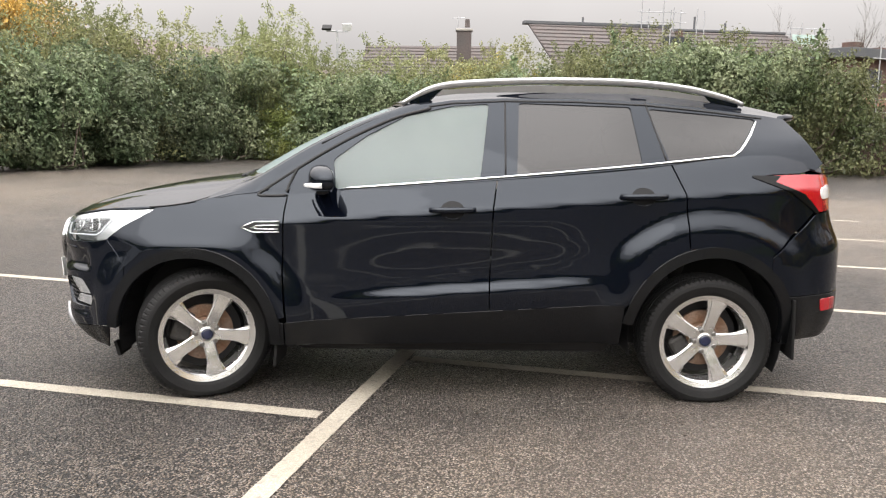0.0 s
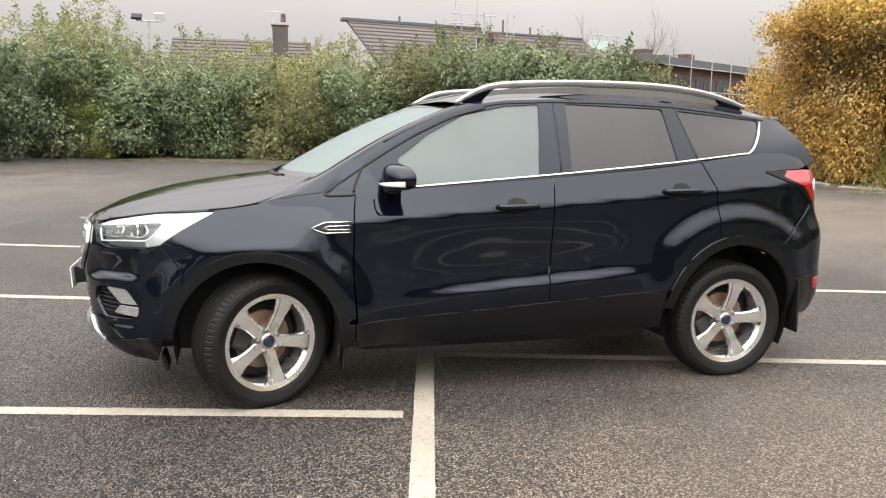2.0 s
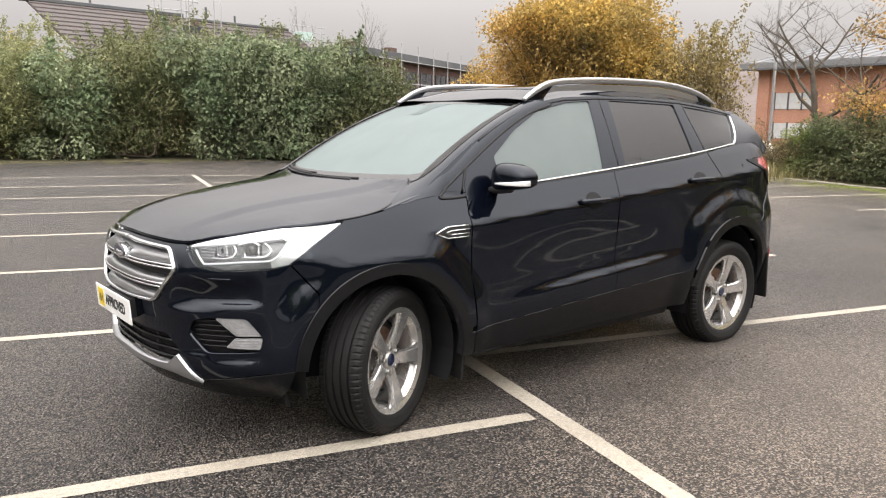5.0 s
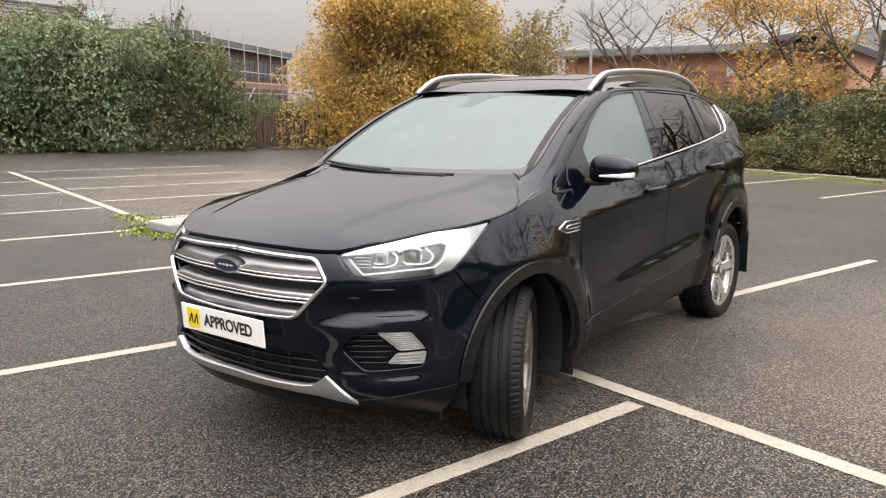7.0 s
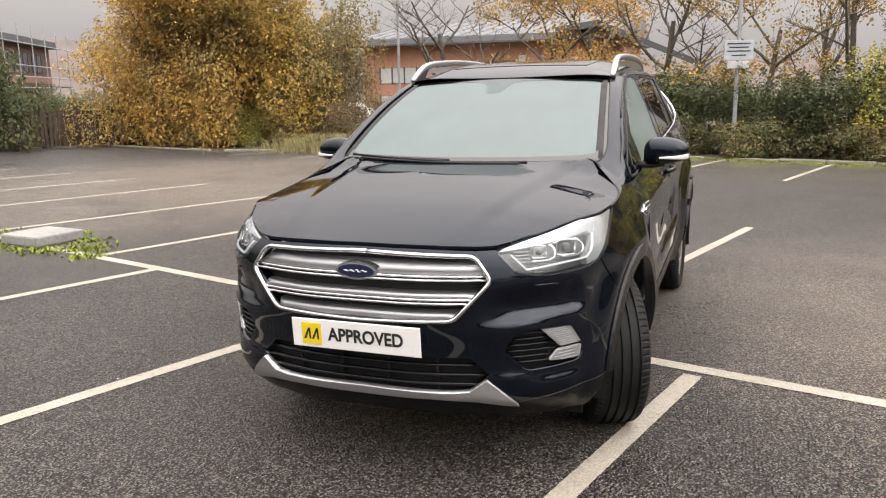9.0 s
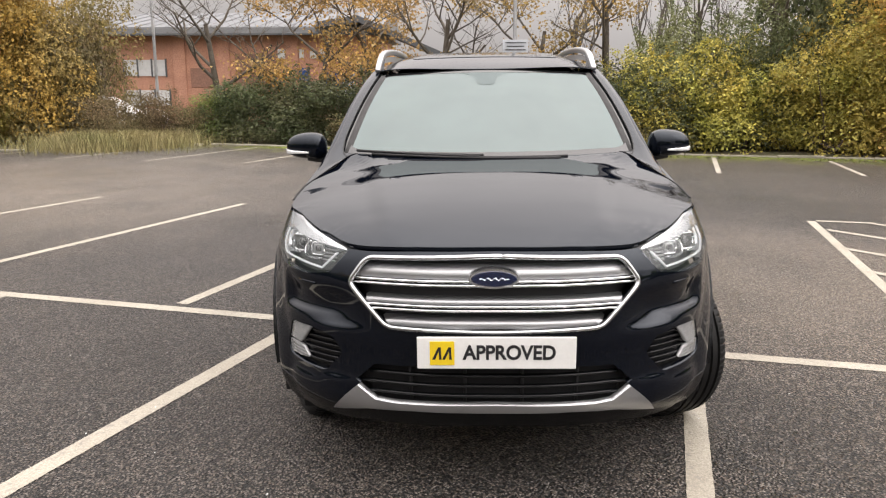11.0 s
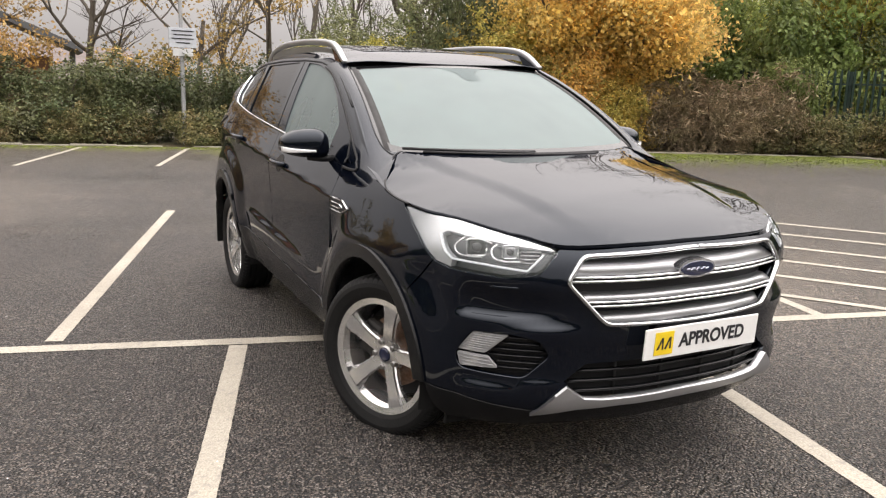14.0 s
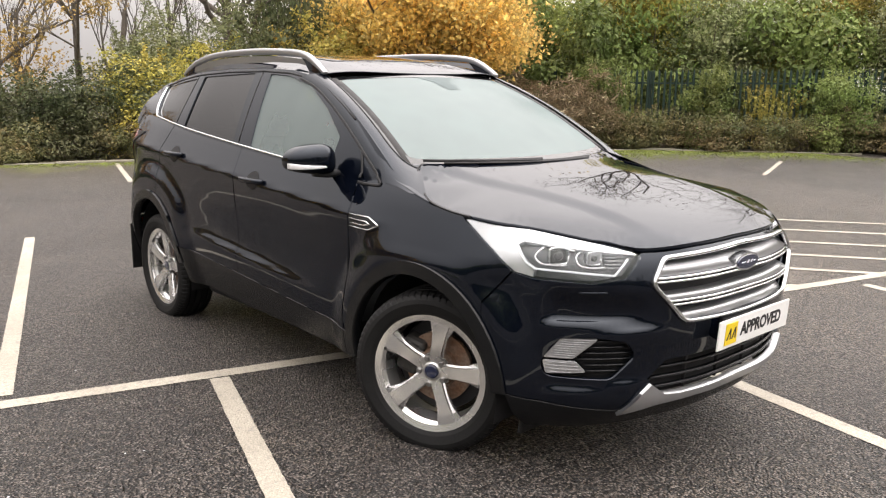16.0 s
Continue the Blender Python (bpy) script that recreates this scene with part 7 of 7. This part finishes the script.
    for k in range(10, 37):
        p = path[k]
        low_ = np.interp(p.x, [q[0] for q in ROOF_EDGE], [q[1] for q in ROOF_EDGE]) + 0.034
        high_ = max(low_ + 0.004, p.z - 0.030 + 0.012 * (1 - min(1.0, (k - 10) / 3, (36 - k) / 3)))
        rows.append([bm.verts.new((p.x, p.y + s * q, z_)) for q, z_ in ((0.004, low_), (0.010, high_), (-0.006, high_), (-0.006, low_))])
    for r0, r1 in zip(rows, rows[1:]):
        for k in range(4):
            bm.faces.new((r0[k], r0[(k + 1) % 4], r1[(k + 1) % 4], r1[k]))
    part("rail_lip", bm, M["satin"], rail, smooth=False)
    for ks in ((3, 12), (34, 42)):
        bm = bmesh.new()
        vs = []
        for k in range(ks[0], ks[1] + 1):
            p = path[k]
            zb_ = np.interp(p.x, [q[0] for q in ROOF_EDGE], [q[1] for q in ROOF_EDGE])
            f = (k - ks[0]) / (ks[1] - ks[0])
            f = f if ks[0] < 10 else 1 - f
            low_ = zb_ + (p.z - 0.01 - zb_) * max(0.0, f - 0.55) / 0.45
            vs.append([bm.verts.new((p.x, p.y + q, z_)) for q, z_ in ((-0.011, p.z), (-0.011, low_), (0.011, low_), (0.011, p.z))])
        for a, b in zip(vs, vs[1:]):
            for q in range(3):
                bm.faces.new((a[q], b[q], b[q + 1], a[q + 1]))
        part("rail_foot", bm, M["paint"], rail)

# roof and glass
side_edge = [(x, cabin(x, z).y - 0.004) for x, z in ROOF_EDGE]
front_edge = [(screen(v, 1.0).x + 0.006, screen(v, 1.0).y) for v in np.linspace(0.0, 1.0, 9)]
right = front_edge + side_edge + [(1.80, 0.50), (1.86, 0.30), (1.88, 0.0)]


def roof_skin(x, y, off=0.0):
    w = np.interp(x, [p[0] for p in side_edge], [p[1] for p in side_edge])
    ze = np.interp(x, [p[0] for p in ROOF_EDGE], [p[1] for p in ROOF_EDGE])
    t = min(1.0, abs(y) / w)
    z = ROOF_Z(x) - 0.02 * t * t
    return Vector((x, y, z + (ze - z) * max(0.0, (t - 0.55) / 0.45) ** 2.2 + off))


skin("roof", roof_skin, right + [(x, -y) for x, y in reversed(right) if y > 1e-3], M["paint"], car, gap=0.05, rim=0.004)
# sunroof pane
skin("roof_pane", roof_skin, rounded([(-0.12, -0.42), (0.52, -0.42), (0.52, 0.42), (-0.12, 0.42)], 0.06), M["paint"], car, gap=0.06, off=0.003, rim=0.006, label="gloss black glass roof pane")
windscreen = skin("windscreen", screen, [(-0.985, 0.0), (0.985, 0.0), (0.985, 1.0), (-0.985, 1.0)], M["screen"], car, gap=0.08, off=-0.004, rim=0, label="windscreen reflecting a grey sky")
windscreen.visible_shadow = False
skin("screen_border", screen, [(-1.0, -0.02), (1.0, -0.02), (1.0, 1.0), (-1.0, 1.0)], M["print"], car, holes=[rounded([(-0.955, 0.085), (0.955, 0.085), (0.955, 0.962), (-0.955, 0.962)], 0.13, 8)], gap=0.05, off=-0.002, rim=0.008, label="black printed border")
skin("sensor_cover", screen, rounded([(-0.07, 0.77), (0.07, 0.77), (0.095, 0.90), (0.22, 0.966), (-0.22, 0.966), (-0.095, 0.90)], 0.035), M["sensor"], car, gap=0.05, off=-0.0025, rim=0, label="grey sensor cover behind the glass")
skin("rear_screen", tail_glass, [(-1, 0), (1, 0), (1, 1), (-1, 1)], M["privacy"], car, gap=0.1, rim=0.01, label="dark tailgate window")
# front pillars: a rounded strip from the screen's edge to the door seal, running out into the wing's top
inner = [(0.91, 0.004), (0.945, 0.030), (0.968, 0.075), (0.980, 0.140), (0.985, 0.22)] + [(0.985, v) for v in np.linspace(0.32, 1.0, 8)]
outer = [(-1.255, 1.050), (-1.185, 1.064), (-1.115, 1.073), (-1.055, 1.082), (-0.985, 1.116)] + [(-0.90, 1.168), (-0.80, 1.233), (-0.695, 1.297), (-0.58, 1.360), (-0.46, 1.420), (-0.345, 1.470), (-0.24, 1.502), (-0.15, 1.524)]
for s in (-1, 1):
    starts = [hood(-1.095, 0.635, 0.002)] + [screen(*q, 0.006) for q in inner]
    a_fn = [through_points([(k, q[c_]) for k, q in enumerate(starts)]) for c_ in range(3)]
    ends = [hood(-1.325, 0.792, 0.002)]
    for x, z in outer:
        q = max(cabin(x, z, 0.004), shell(x, z, 0.004) if z < 1.084 else cabin(x, z, 0.004), key=lambda p: p.y)
        ends.append(q)
    b_fn = [through_points([(k, q[c_]) for k, q in enumerate(ends)]) for c_ in range(3)]
    verts, faces, n, m = [], [], 53, 9
    for k in np.linspace(0, 13, n):
        p0 = Vector([f(k) for f in a_fn])
        p1 = Vector([f(k) for f in b_fn])
        out_ = Vector((-0.20, 0.62, 0.75)).normalized() * (0.003 + 0.019 * min(1.0, k / 4))
        for w in np.linspace(0, 1, m):
            p = p0.lerp(p1, w) + out_ * 4 * w * (1 - w) * (1.15 - 0.3 * w)
            verts.append(Vector((p.x, s * p.y, p.z)))
    for r in range(n - 1):
        for c_ in range(m - 1):
            q = (r * m + c_, r * m + c_ + 1, (r + 1) * m + c_ + 1, (r + 1) * m + c_)
            faces.append(q if s < 0 else q[::-1])
    hang("front_pillar", mesh_of("front_pillar", verts, faces, M["paint"], True), car, "gloss black front pillar")
    edge_ = [Vector((a_fn[0](k), s * a_fn[1](k), a_fn[2](k) + 0.001)) for k in np.linspace(1.0, 13, 40)]
    ribbon("screen_trim", edge_, [Vector((-0.45, s * 0.35, 0.8))] * 40, 0.006, 0.003, M["clad"], car)
# spoiler lip along the roof's rear edge, and the tail
lip_x = through_points([(-0.58, 1.70), (-0.50, 1.795), (-0.30, 1.855), (0.0, 1.880), (0.30, 1.855), (0.50, 1.795), (0.58, 1.70)])
path = [roof_skin(lip_x(y), y, -0.010) for y in np.linspace(-0.56, 0.56, 31)]
ribbon("spoiler", path, [Vector((0.8, 0.5 * p.y, 0.35)) for p in path], 0.034, 0.020, M["paint"], car, "gloss black spoiler lip")
UR = U_REAR


def mirrored_rear(half):
    return list(half) + [(2 * U_REAR - u, z) for u, z in reversed(half) if u < U_REAR - 1e-4]


skin("tailgate", shell, mirrored_rear([(UR, 1.235), (1.95, 1.232), (1.86, 1.226), (2.145, 1.19), (2.165, 1.05), (2.12, 1.008), (2.15, 0.80), (UR, 0.80)]), M["paint"], car, gap=0.06)
rear_half = [(UR, 0.79), (2.14, 0.79), (2.105, 1.005), (1.89, 1.000), (1.606, 0.782)] + arch(ARCH_R, 48, 31, 1.0, 6) + [(1.722, 0.578), (UR, 0.578)]
skin("rear_bumper", shell, mirrored_rear(rear_half), M["paint"], car, gap=0.045)
rear_low = [(UR, 0.572), (1.722, 0.572)] + arch(ARCH_R, 28, 3, 1.0, 6) + [(1.80, 0.33), (1.95, 0.325), (2.3, 0.32), (UR, 0.32)]
skin("rear_lower_trim", shell, mirrored_rear(rear_low), M["clad"], car, gap=0.05, off=0.003, label="matt black lower rear bumper")
for side in (-1, 1):
    skin("rear_reflector", shell, rounded([(1.925, 0.55), (2.08, 0.548), (2.08, 0.485), (1.94, 0.483)], 0.012), M["red"], car, gap=0.03, off=0.008, side=side, label="red bumper reflector")

# floor pan, so that no light comes up through the car
bm = bmesh.new()
box(bm, -1.95, 1.95, -0.50, 0.50, 0.22, 0.34, 0.05)
part("floor_pan", bm, M["dark"], car)
bm = bmesh.new()
box(bm, -0.88, 0.82, -0.79, 0.79, 0.23, 0.345, 0.05)
part("floor_pan", bm, M["dark"], car)
bm = bmesh.new()
box(bm, -1.95, -1.15, -0.50, 0.50, 0.34, 0.86, 0.05)
part("engine_bay", bm, M["dark"], car)
for s in (-1, 1):
    bm = bmesh.new()
    vs = box(bm, -1.86, -1.84, min(s * .60, s * .76), max(s * .60, s * .76), 0.18, 0.26, 0.006)
    for v in bm.verts:
        v.co.x += (0.26 - v.co.z) * 0.25
    part("air_deflector", bm, M["rubber"], car, "black rubber air deflector")
# ---- mirrors, wipers, cabin fittings ----
for s in (-1, 1):
    bm = bmesh.new()
    bmesh.ops.create_uvsphere(bm, u_segments=28, v_segments=16, radius=1.0)
    for v in bm.verts:
        c = v.co.copy()
        q = Vector((math.copysign(abs(c.x) ** 0.62, c.x), math.copysign(abs(c.y) ** 0.55, c.y), math.copysign(abs(c.z) ** (0.8 if c.z > 0 else 0.5), c.z)))
        t = (q.y + 1) / 2
        x = q.x * (0.085 if q.x < 0 else 0.045) * (0.85 + 0.15 * t)
        z = q.z * (0.078 * (1 - 0.42 * t ** 3) if q.z > 0 else 0.064 * (1 - 0.30 * t * t)) + 0.004 * t
        v.co = Vector((-0.700 + x + 0.05 * t * t, s * (0.942 + 0.110 * q.y), 1.152 + z))
    mirror = part("door_mirror", bm, M["paint"], car, "gloss black door mirror with a white side repeater", smooth=True)
    bm = bmesh.new()
    tube(bm, [(-0.71, s * 0.79, 1.092), (-0.71, s * 0.87, 1.088), (-0.70, s * 0.93, 1.095)], [0.036, 0.030, 0.028], 10, 0.5)
    part("mirror_arm", bm, M["dark"], mirror, smooth=True)
    path = []
    for k in range(12):
        t = k / 11
        path.append(Vector((-0.788 + 0.012 * t + 0.095 * t ** 3, s * (0.915 + 0.135 * math.sin(t * 1.45)), 1.130 + 0.004 * t)))
    ribbon("side_repeater", path, [Vector((-1 + 0.7 * k / 11, s * (0.15 + 0.8 * k / 11), 0)) for k in range(12)], [0.010 + 0.018 * (k / 11) for k in range(12)], 0.004, M["clear"], mirror, "clear side repeater")
    bm = bmesh.new()
    ring = [bm.verts.new((-0.650, s * (0.942 + 0.090 * math.cos(t)), 1.152 + 0.055 * math.sin(t))) for t in np.linspace(0, 6.283, 25)[:-1]]
    bm.faces.new(ring)
    part("mirror_glass", bm, M["chrome"], mirror)

for y0, y1, drop in ((0.54, -0.36, 0.0), (0.62, 0.02, -0.022)):
    wiper = []
    arm = [screen(y / 0.72, 0.075 if k else 0.0, 0.022) for k, y in enumerate(np.linspace(y1, y0 + 0.12, 6))]
    bm = bmesh.new()
    tube(bm, [Vector((-1.215, y1 + 0.03, 1.110 - drop * 0.5))] + [screen((y1 + (y0 - 0.15 - y1) * t) / 0.72, 0.004 + 0.020 * t - drop, 0.018) for t in np.linspace(0.05, 1, 7)], [0.008] + [0.007 - 0.003 * t for t in np.linspace(0.05, 1, 7)], 6)
    w = part("wiper", bm, M["dark"], car, "black wiper arm and blade", smooth=True)
    bm = bmesh.new()
    tube(bm, [screen((y0 + (y1 - y0) * t) / 0.72, 0.034 - 0.012 * t - drop, 0.012) for t in np.linspace(0, 1, 10)], 0.007, 6)
    part("wiper_blade", bm, M["dark"], w, smooth=True)
# scuttle panel under the wipers
pts = []
skin("scuttle", lambda s_, v, off=0.0: screen(s_, -0.16 + 0.2 * v, off - 0.02), [(-0.80, 0), (0.80, 0), (0.80, 1), (-0.80, 1)], M["dark"], car, gap=0.15, rim=0, label="black scuttle panel")

# dashboard, steering wheel (right-hand drive), seats, mirror, rear shelf
bm = bmesh.new()
vs = box(bm, -1.12, -0.50, -0.70, 0.70, 0.70, 1.03, 0.06)
for v in bm.verts:
    if v.co.x > -0.8:
        v.co.z -= 0.04
part("dashboard", bm, M["seat"], car, "dark dashboard", smooth=False)
bm = bmesh.new()
m_ = pose(-0.36, 0.36, 1.00, 0, 64, 0)
pts = [m_ @ Vector((0.185 * math.cos(t), 0.185 * math.sin(t), 0)) for t in np.linspace(0, 6.283, 33)]
tube(bm, pts, 0.016, 7)
wheel_ = part("steering_wheel", bm, M["seat"], car, "dark steering wheel", smooth=True)
bm = bmesh.new()
box(bm, -0.06, 0.06, -0.17, 0.17, -0.03, 0.0, 0.01, m_)
part("wheel_hub", bm, M["seat"], wheel_)
for y, x in ((-0.37, 0.05), (0.37, 0.05), (-0.40, 0.95), (0.40, 0.95), (0.0, 0.95)):
    bm = bmesh.new()
    vs = box(bm, x - 0.26, x + 0.22, y - 0.24 if y else -0.15, y + 0.24 if y else 0.15, 0.50, 0.66, 0.06)
    seat = part("seat", bm, M["seat"], car, "dark cloth car seat")
    bm = bmesh.new()
    vs = box(bm, -0.06, 0.06, -0.23 if y else -0.15, 0.23 if y else 0.15, 0.0, 0.60, 0.05, pose(x + 0.22, y, 0.62, 0, 16, 0))
    part("backrest", bm, M["seat"], seat)
    bm = bmesh.new()
    vs = box(bm, -0.045, 0.045, -0.13, 0.13, 0.0, 0.17, 0.04, pose(x + 0.40, y, 1.22, 0, 12, 0))
    part("headrest", bm, M["seat"], seat)
bm = bmesh.new()
box(bm, -0.42, -0.36, -0.12, 0.12, 1.415, 1.475, 0.02)
rear_mirror = part("inner_mirror", bm, M["iron"], car, "dark interior mirror")
bm = bmesh.new()
box(bm, -0.49, -0.40, -0.06, 0.06, 1.40, 1.485, 0.02, None)
part("sensor_pod", bm, M["iron"], rear_mirror)
for s in (-1, 1):
    bm = bmesh.new()
    tube(bm, [screen(s * 0.93, v, -0.03) for v in np.linspace(0.05, 0.98, 10)], 0.032, 6)
    part("pillar_trim", bm, M["seat"], car, "dark pillar trim", smooth=True)
    bm = bmesh.new()
    tube(bm, [cabin(0.20, z, -0.05) * 1.0 if s > 0 else Vector((cabin(0.20, z, -0.05).x, -cabin(0.20, z, -0.05).y, z)) for z in np.linspace(1.10, 1.54, 6)], 0.045, 6)
    part("pillar_trim", bm, M["trim_grey"], car, "pale grey pillar trim", smooth=True)
skin("headlining", lambda x, y, off=0.0: roof_skin(x, y, off - 0.045), [(-0.34, -0.5), (1.6, -0.46), (1.6, 0.46), (-0.34, 0.5)], M["trim_grey"], car, gap=0.2, rim=0, label="pale grey headlining")

# ---- wheels ----
HUB_Z = 0.322


def wheel_meshes():
    parts = []
    R, r, w = 0.346, 0.254, 0.114
    # tyre carcass with four grooves
    prof = [(r - 0.004, -0.098), (r + 0.012, -0.108), (r + 0.045, -w - 0.004), (R - 0.030, -w), (R - 0.012, -w + 0.010), (R - 0.003, -w + 0.026)]
    for g in (-0.058, -0.020, 0.020, 0.058):
        prof += [(R, g - 0.0075), (R - 0.010, g - 0.005), (R - 0.010, g + 0.005), (R, g + 0.0075)]
    prof += [(R - 0.003, w - 0.026), (R - 0.012, w - 0.010), (R - 0.030, w), (r + 0.045, w + 0.004), (r + 0.012, 0.108), (r - 0.004, 0.098)]
    bm = bmesh.new()
    lathe(bm, prof, 288)
    for v in bm.verts:
        rad = math.hypot(v.co.x, v.co.z)
        if abs(v.co.y) > 0.070 and R - 0.020 < rad and int(round((math.atan2(v.co.z, v.co.x) / (2 * math.pi)) * 288)) % 4 == 0:
            f = (rad - 0.005) / rad
            v.co.x, v.co.z = v.co.x * f, v.co.z * f
    # flattened on the ground by the car's weight, and bulging there
    for v in bm.verts:
        sag = max(0.0, -HUB_Z + 0.03 - v.co.z) / 0.054
        v.co.y *= 1 + 0.06 * sag
        v.co.z = max(v.co.z, -HUB_Z)
    bmesh.ops.recalc_face_normals(bm, faces=bm.faces)
    tyre = bpy.data.meshes.new("tyre")
    bm.to_mesh(tyre)
    bm.free()
    tyre.materials.append(M["rubber"])
    # rim
    bm = bmesh.new()
    lathe(bm, [(r - 0.030, -0.09), (r + 0.004, -0.100), (r + 0.006, -0.094), (r - 0.002, -0.086), (r - 0.010, -0.070), (r - 0.030, -0.050), (r - 0.040, 0.02), (r - 0.02, 0.09), (r, 0.10)], 72)
    bmesh.ops.recalc_face_normals(bm, faces=bm.faces)
    rim_ = bpy.data.meshes.new("rim")
    bm.to_mesh(rim_)
    bm.free()
    rim_.materials.append(M["alloy"])
    # one flared spoke
    bm = bmesh.new()
    stations = [(0.028, 0.034, -0.060, 0.030, 0.72), (0.060, 0.031, -0.067, 0.034, 0.74), (0.095, 0.0295, -0.075, 0.034, 0.76), (0.130, 0.031, -0.081, 0.032, 0.78), (0.155, 0.034, -0.084, 0.031, 0.76),
                (0.180, 0.043, -0.087, 0.030, 0.66), (0.205, 0.052, -0.0885, 0.026, 0.60), (0.238, 0.058, -0.089, 0.022, 0.58)]
    stations = [(rad * 1.045, half_w * 1.06, y, thick, face) for rad, half_w, y, thick, face in stations]
    rows = []
    for rad, half_w, y, thick, face in stations:
        row = []
        for f, dy in ((-1.0, thick), (-1.0, 0.014), (-face - 0.05, 0.009), (-face, 0.0), (face, 0.0), (face + 0.05, 0.009), (1.0, 0.014), (1.0, thick)):
            row.append(bm.verts.new((half_w * f, y + dy, rad)))
        rows.append(row)
    for a, b in zip(rows, rows[1:]):
        for k in range(7):
            bm.faces.new((a[k], a[k + 1], b[k + 1], b[k]))
    bm.faces.new(rows[-1])
    bmesh.ops.recalc_face_normals(bm, faces=bm.faces)
    spoke = bpy.data.meshes.new("spoke")
    bm.to_mesh(spoke)
    bm.free()
    spoke.materials.append(M["alloy"])
    # hub, cap, nut
    bm = bmesh.new()
    lathe(bm, [(0.076, -0.02), (0.074, -0.040), (0.068, -0.048), (0.044, -0.050), (0.040, -0.064), (0.033, -0.068), (0.031, -0.060), (0.0, -0.060)], 40)
    bmesh.ops.recalc_face_normals(bm, faces=bm.faces)
    hub = bpy.data.meshes.new("hub")
    bm.to_mesh(hub)
    bm.free()
    hub.materials.append(M["alloy"])
    bm = bmesh.new()
    lathe(bm, [(0.030, -0.058), (0.029, -0.069), (0.024, -0.072), (0.0, -0.073)], 28)
    cap = bpy.data.meshes.new("cap")
    bmesh.ops.recalc_face_normals(bm, faces=bm.faces)
    bm.to_mesh(cap)
    bm.free()
    cap.materials.append(M["blue"])
    bm = bmesh.new()
    lathe(bm, [(0.0185, -0.046), (0.0185, -0.0545), (0.0125, -0.0545), (0.0125, -0.070), (0.009, -0.074), (0.0, -0.074)], 12)
    nut = bpy.data.meshes.new("nut")
    bmesh.ops.recalc_face_normals(bm, faces=bm.faces)
    bm.to_mesh(nut)
    bm.free()
    nut.materials.append(M["steel"])
    # disc and calliper
    bm = bmesh.new()
    lathe(bm, [(0.06, -0.015), (0.085, -0.020), (0.09, 0.0), (0.150, 0.0), (0.150, 0.024), (0.06, 0.024)], 48)
    disc = bpy.data.meshes.new("brake_disc")
    bmesh.ops.recalc_face_normals(bm, faces=bm.faces)
    bm.to_mesh(disc)
    bm.free()
    disc.materials.append(M["rust"])
    bm = bmesh.new()
    box(bm, 0.075, 0.175, -0.035, 0.06, -0.08, 0.08, 0.02)
    cal = bpy.data.meshes.new("calliper")
    bm.to_mesh(cal)
    bm.free()
    cal.materials.append(M["iron"])
    bm = bmesh.new()
    lathe(bm, [(0.0, 0.03), (0.195, 0.035), (0.20, 0.06)], 40)
    shield = bpy.data.meshes.new("dust_shield")
    bm.to_mesh(shield)
    bm.free()
    shield.materials.append(M["dark"])
    return tyre, rim_, spoke, hub, cap, nut, disc, cal, shield


tyre, rim_, spoke, hub, cap, nut, disc, cal, shield = wheel_meshes()


def wheel(x, y, steer, spin, cal_turn):
    """A wheel with its outer face towards -y of its own axes."""
    w = thing("wheel", "", "", None)
    w.parent = car
    w.matrix_local = pose(x, y, HUB_Z, 0, 0, steer + (180 if y > 0 else 0))
    tagged(w, "five-spoke silver alloy wheel with a black tyre")
    t = hang("tyre", tyre, w, "black tyre with grooved tread")
    hang("brake_disc", disc, w, "rusty brake disc")
    c = hang("calliper", cal, w)
    c.matrix_local = pose(0, 0, 0, 0, cal_turn, 0)
    hang("dust_shield", shield, w)
    r = hang("rim", rim_, w, "silver alloy rim")
    r.matrix_local = pose(0, 0, 0, 0, spin, 0)
    for k in range(5):
        sp = hang("spoke", spoke, r)
        sp.matrix_local = pose(0, 0, 0, 0, 72 * k, 0)
        n = hang("wheel_nut", nut, r)
        n.matrix_local = pose(0, 0, 0, 0, 72 * k + 36, 0) @ pose(0, 0, 0.057)
    hang("hub", hub, r)
    hang("centre_cap", cap, r, "dark blue centre cap")
    return w


STEER = 25.0
wheel(-1.362, -0.760, STEER, 25, 200)
wheel(-1.362, 0.760, STEER, 14, 200)
wheel(1.308, -0.762, 0, 14, 150)
wheel(1.308, 0.762, 0, 10, 150)
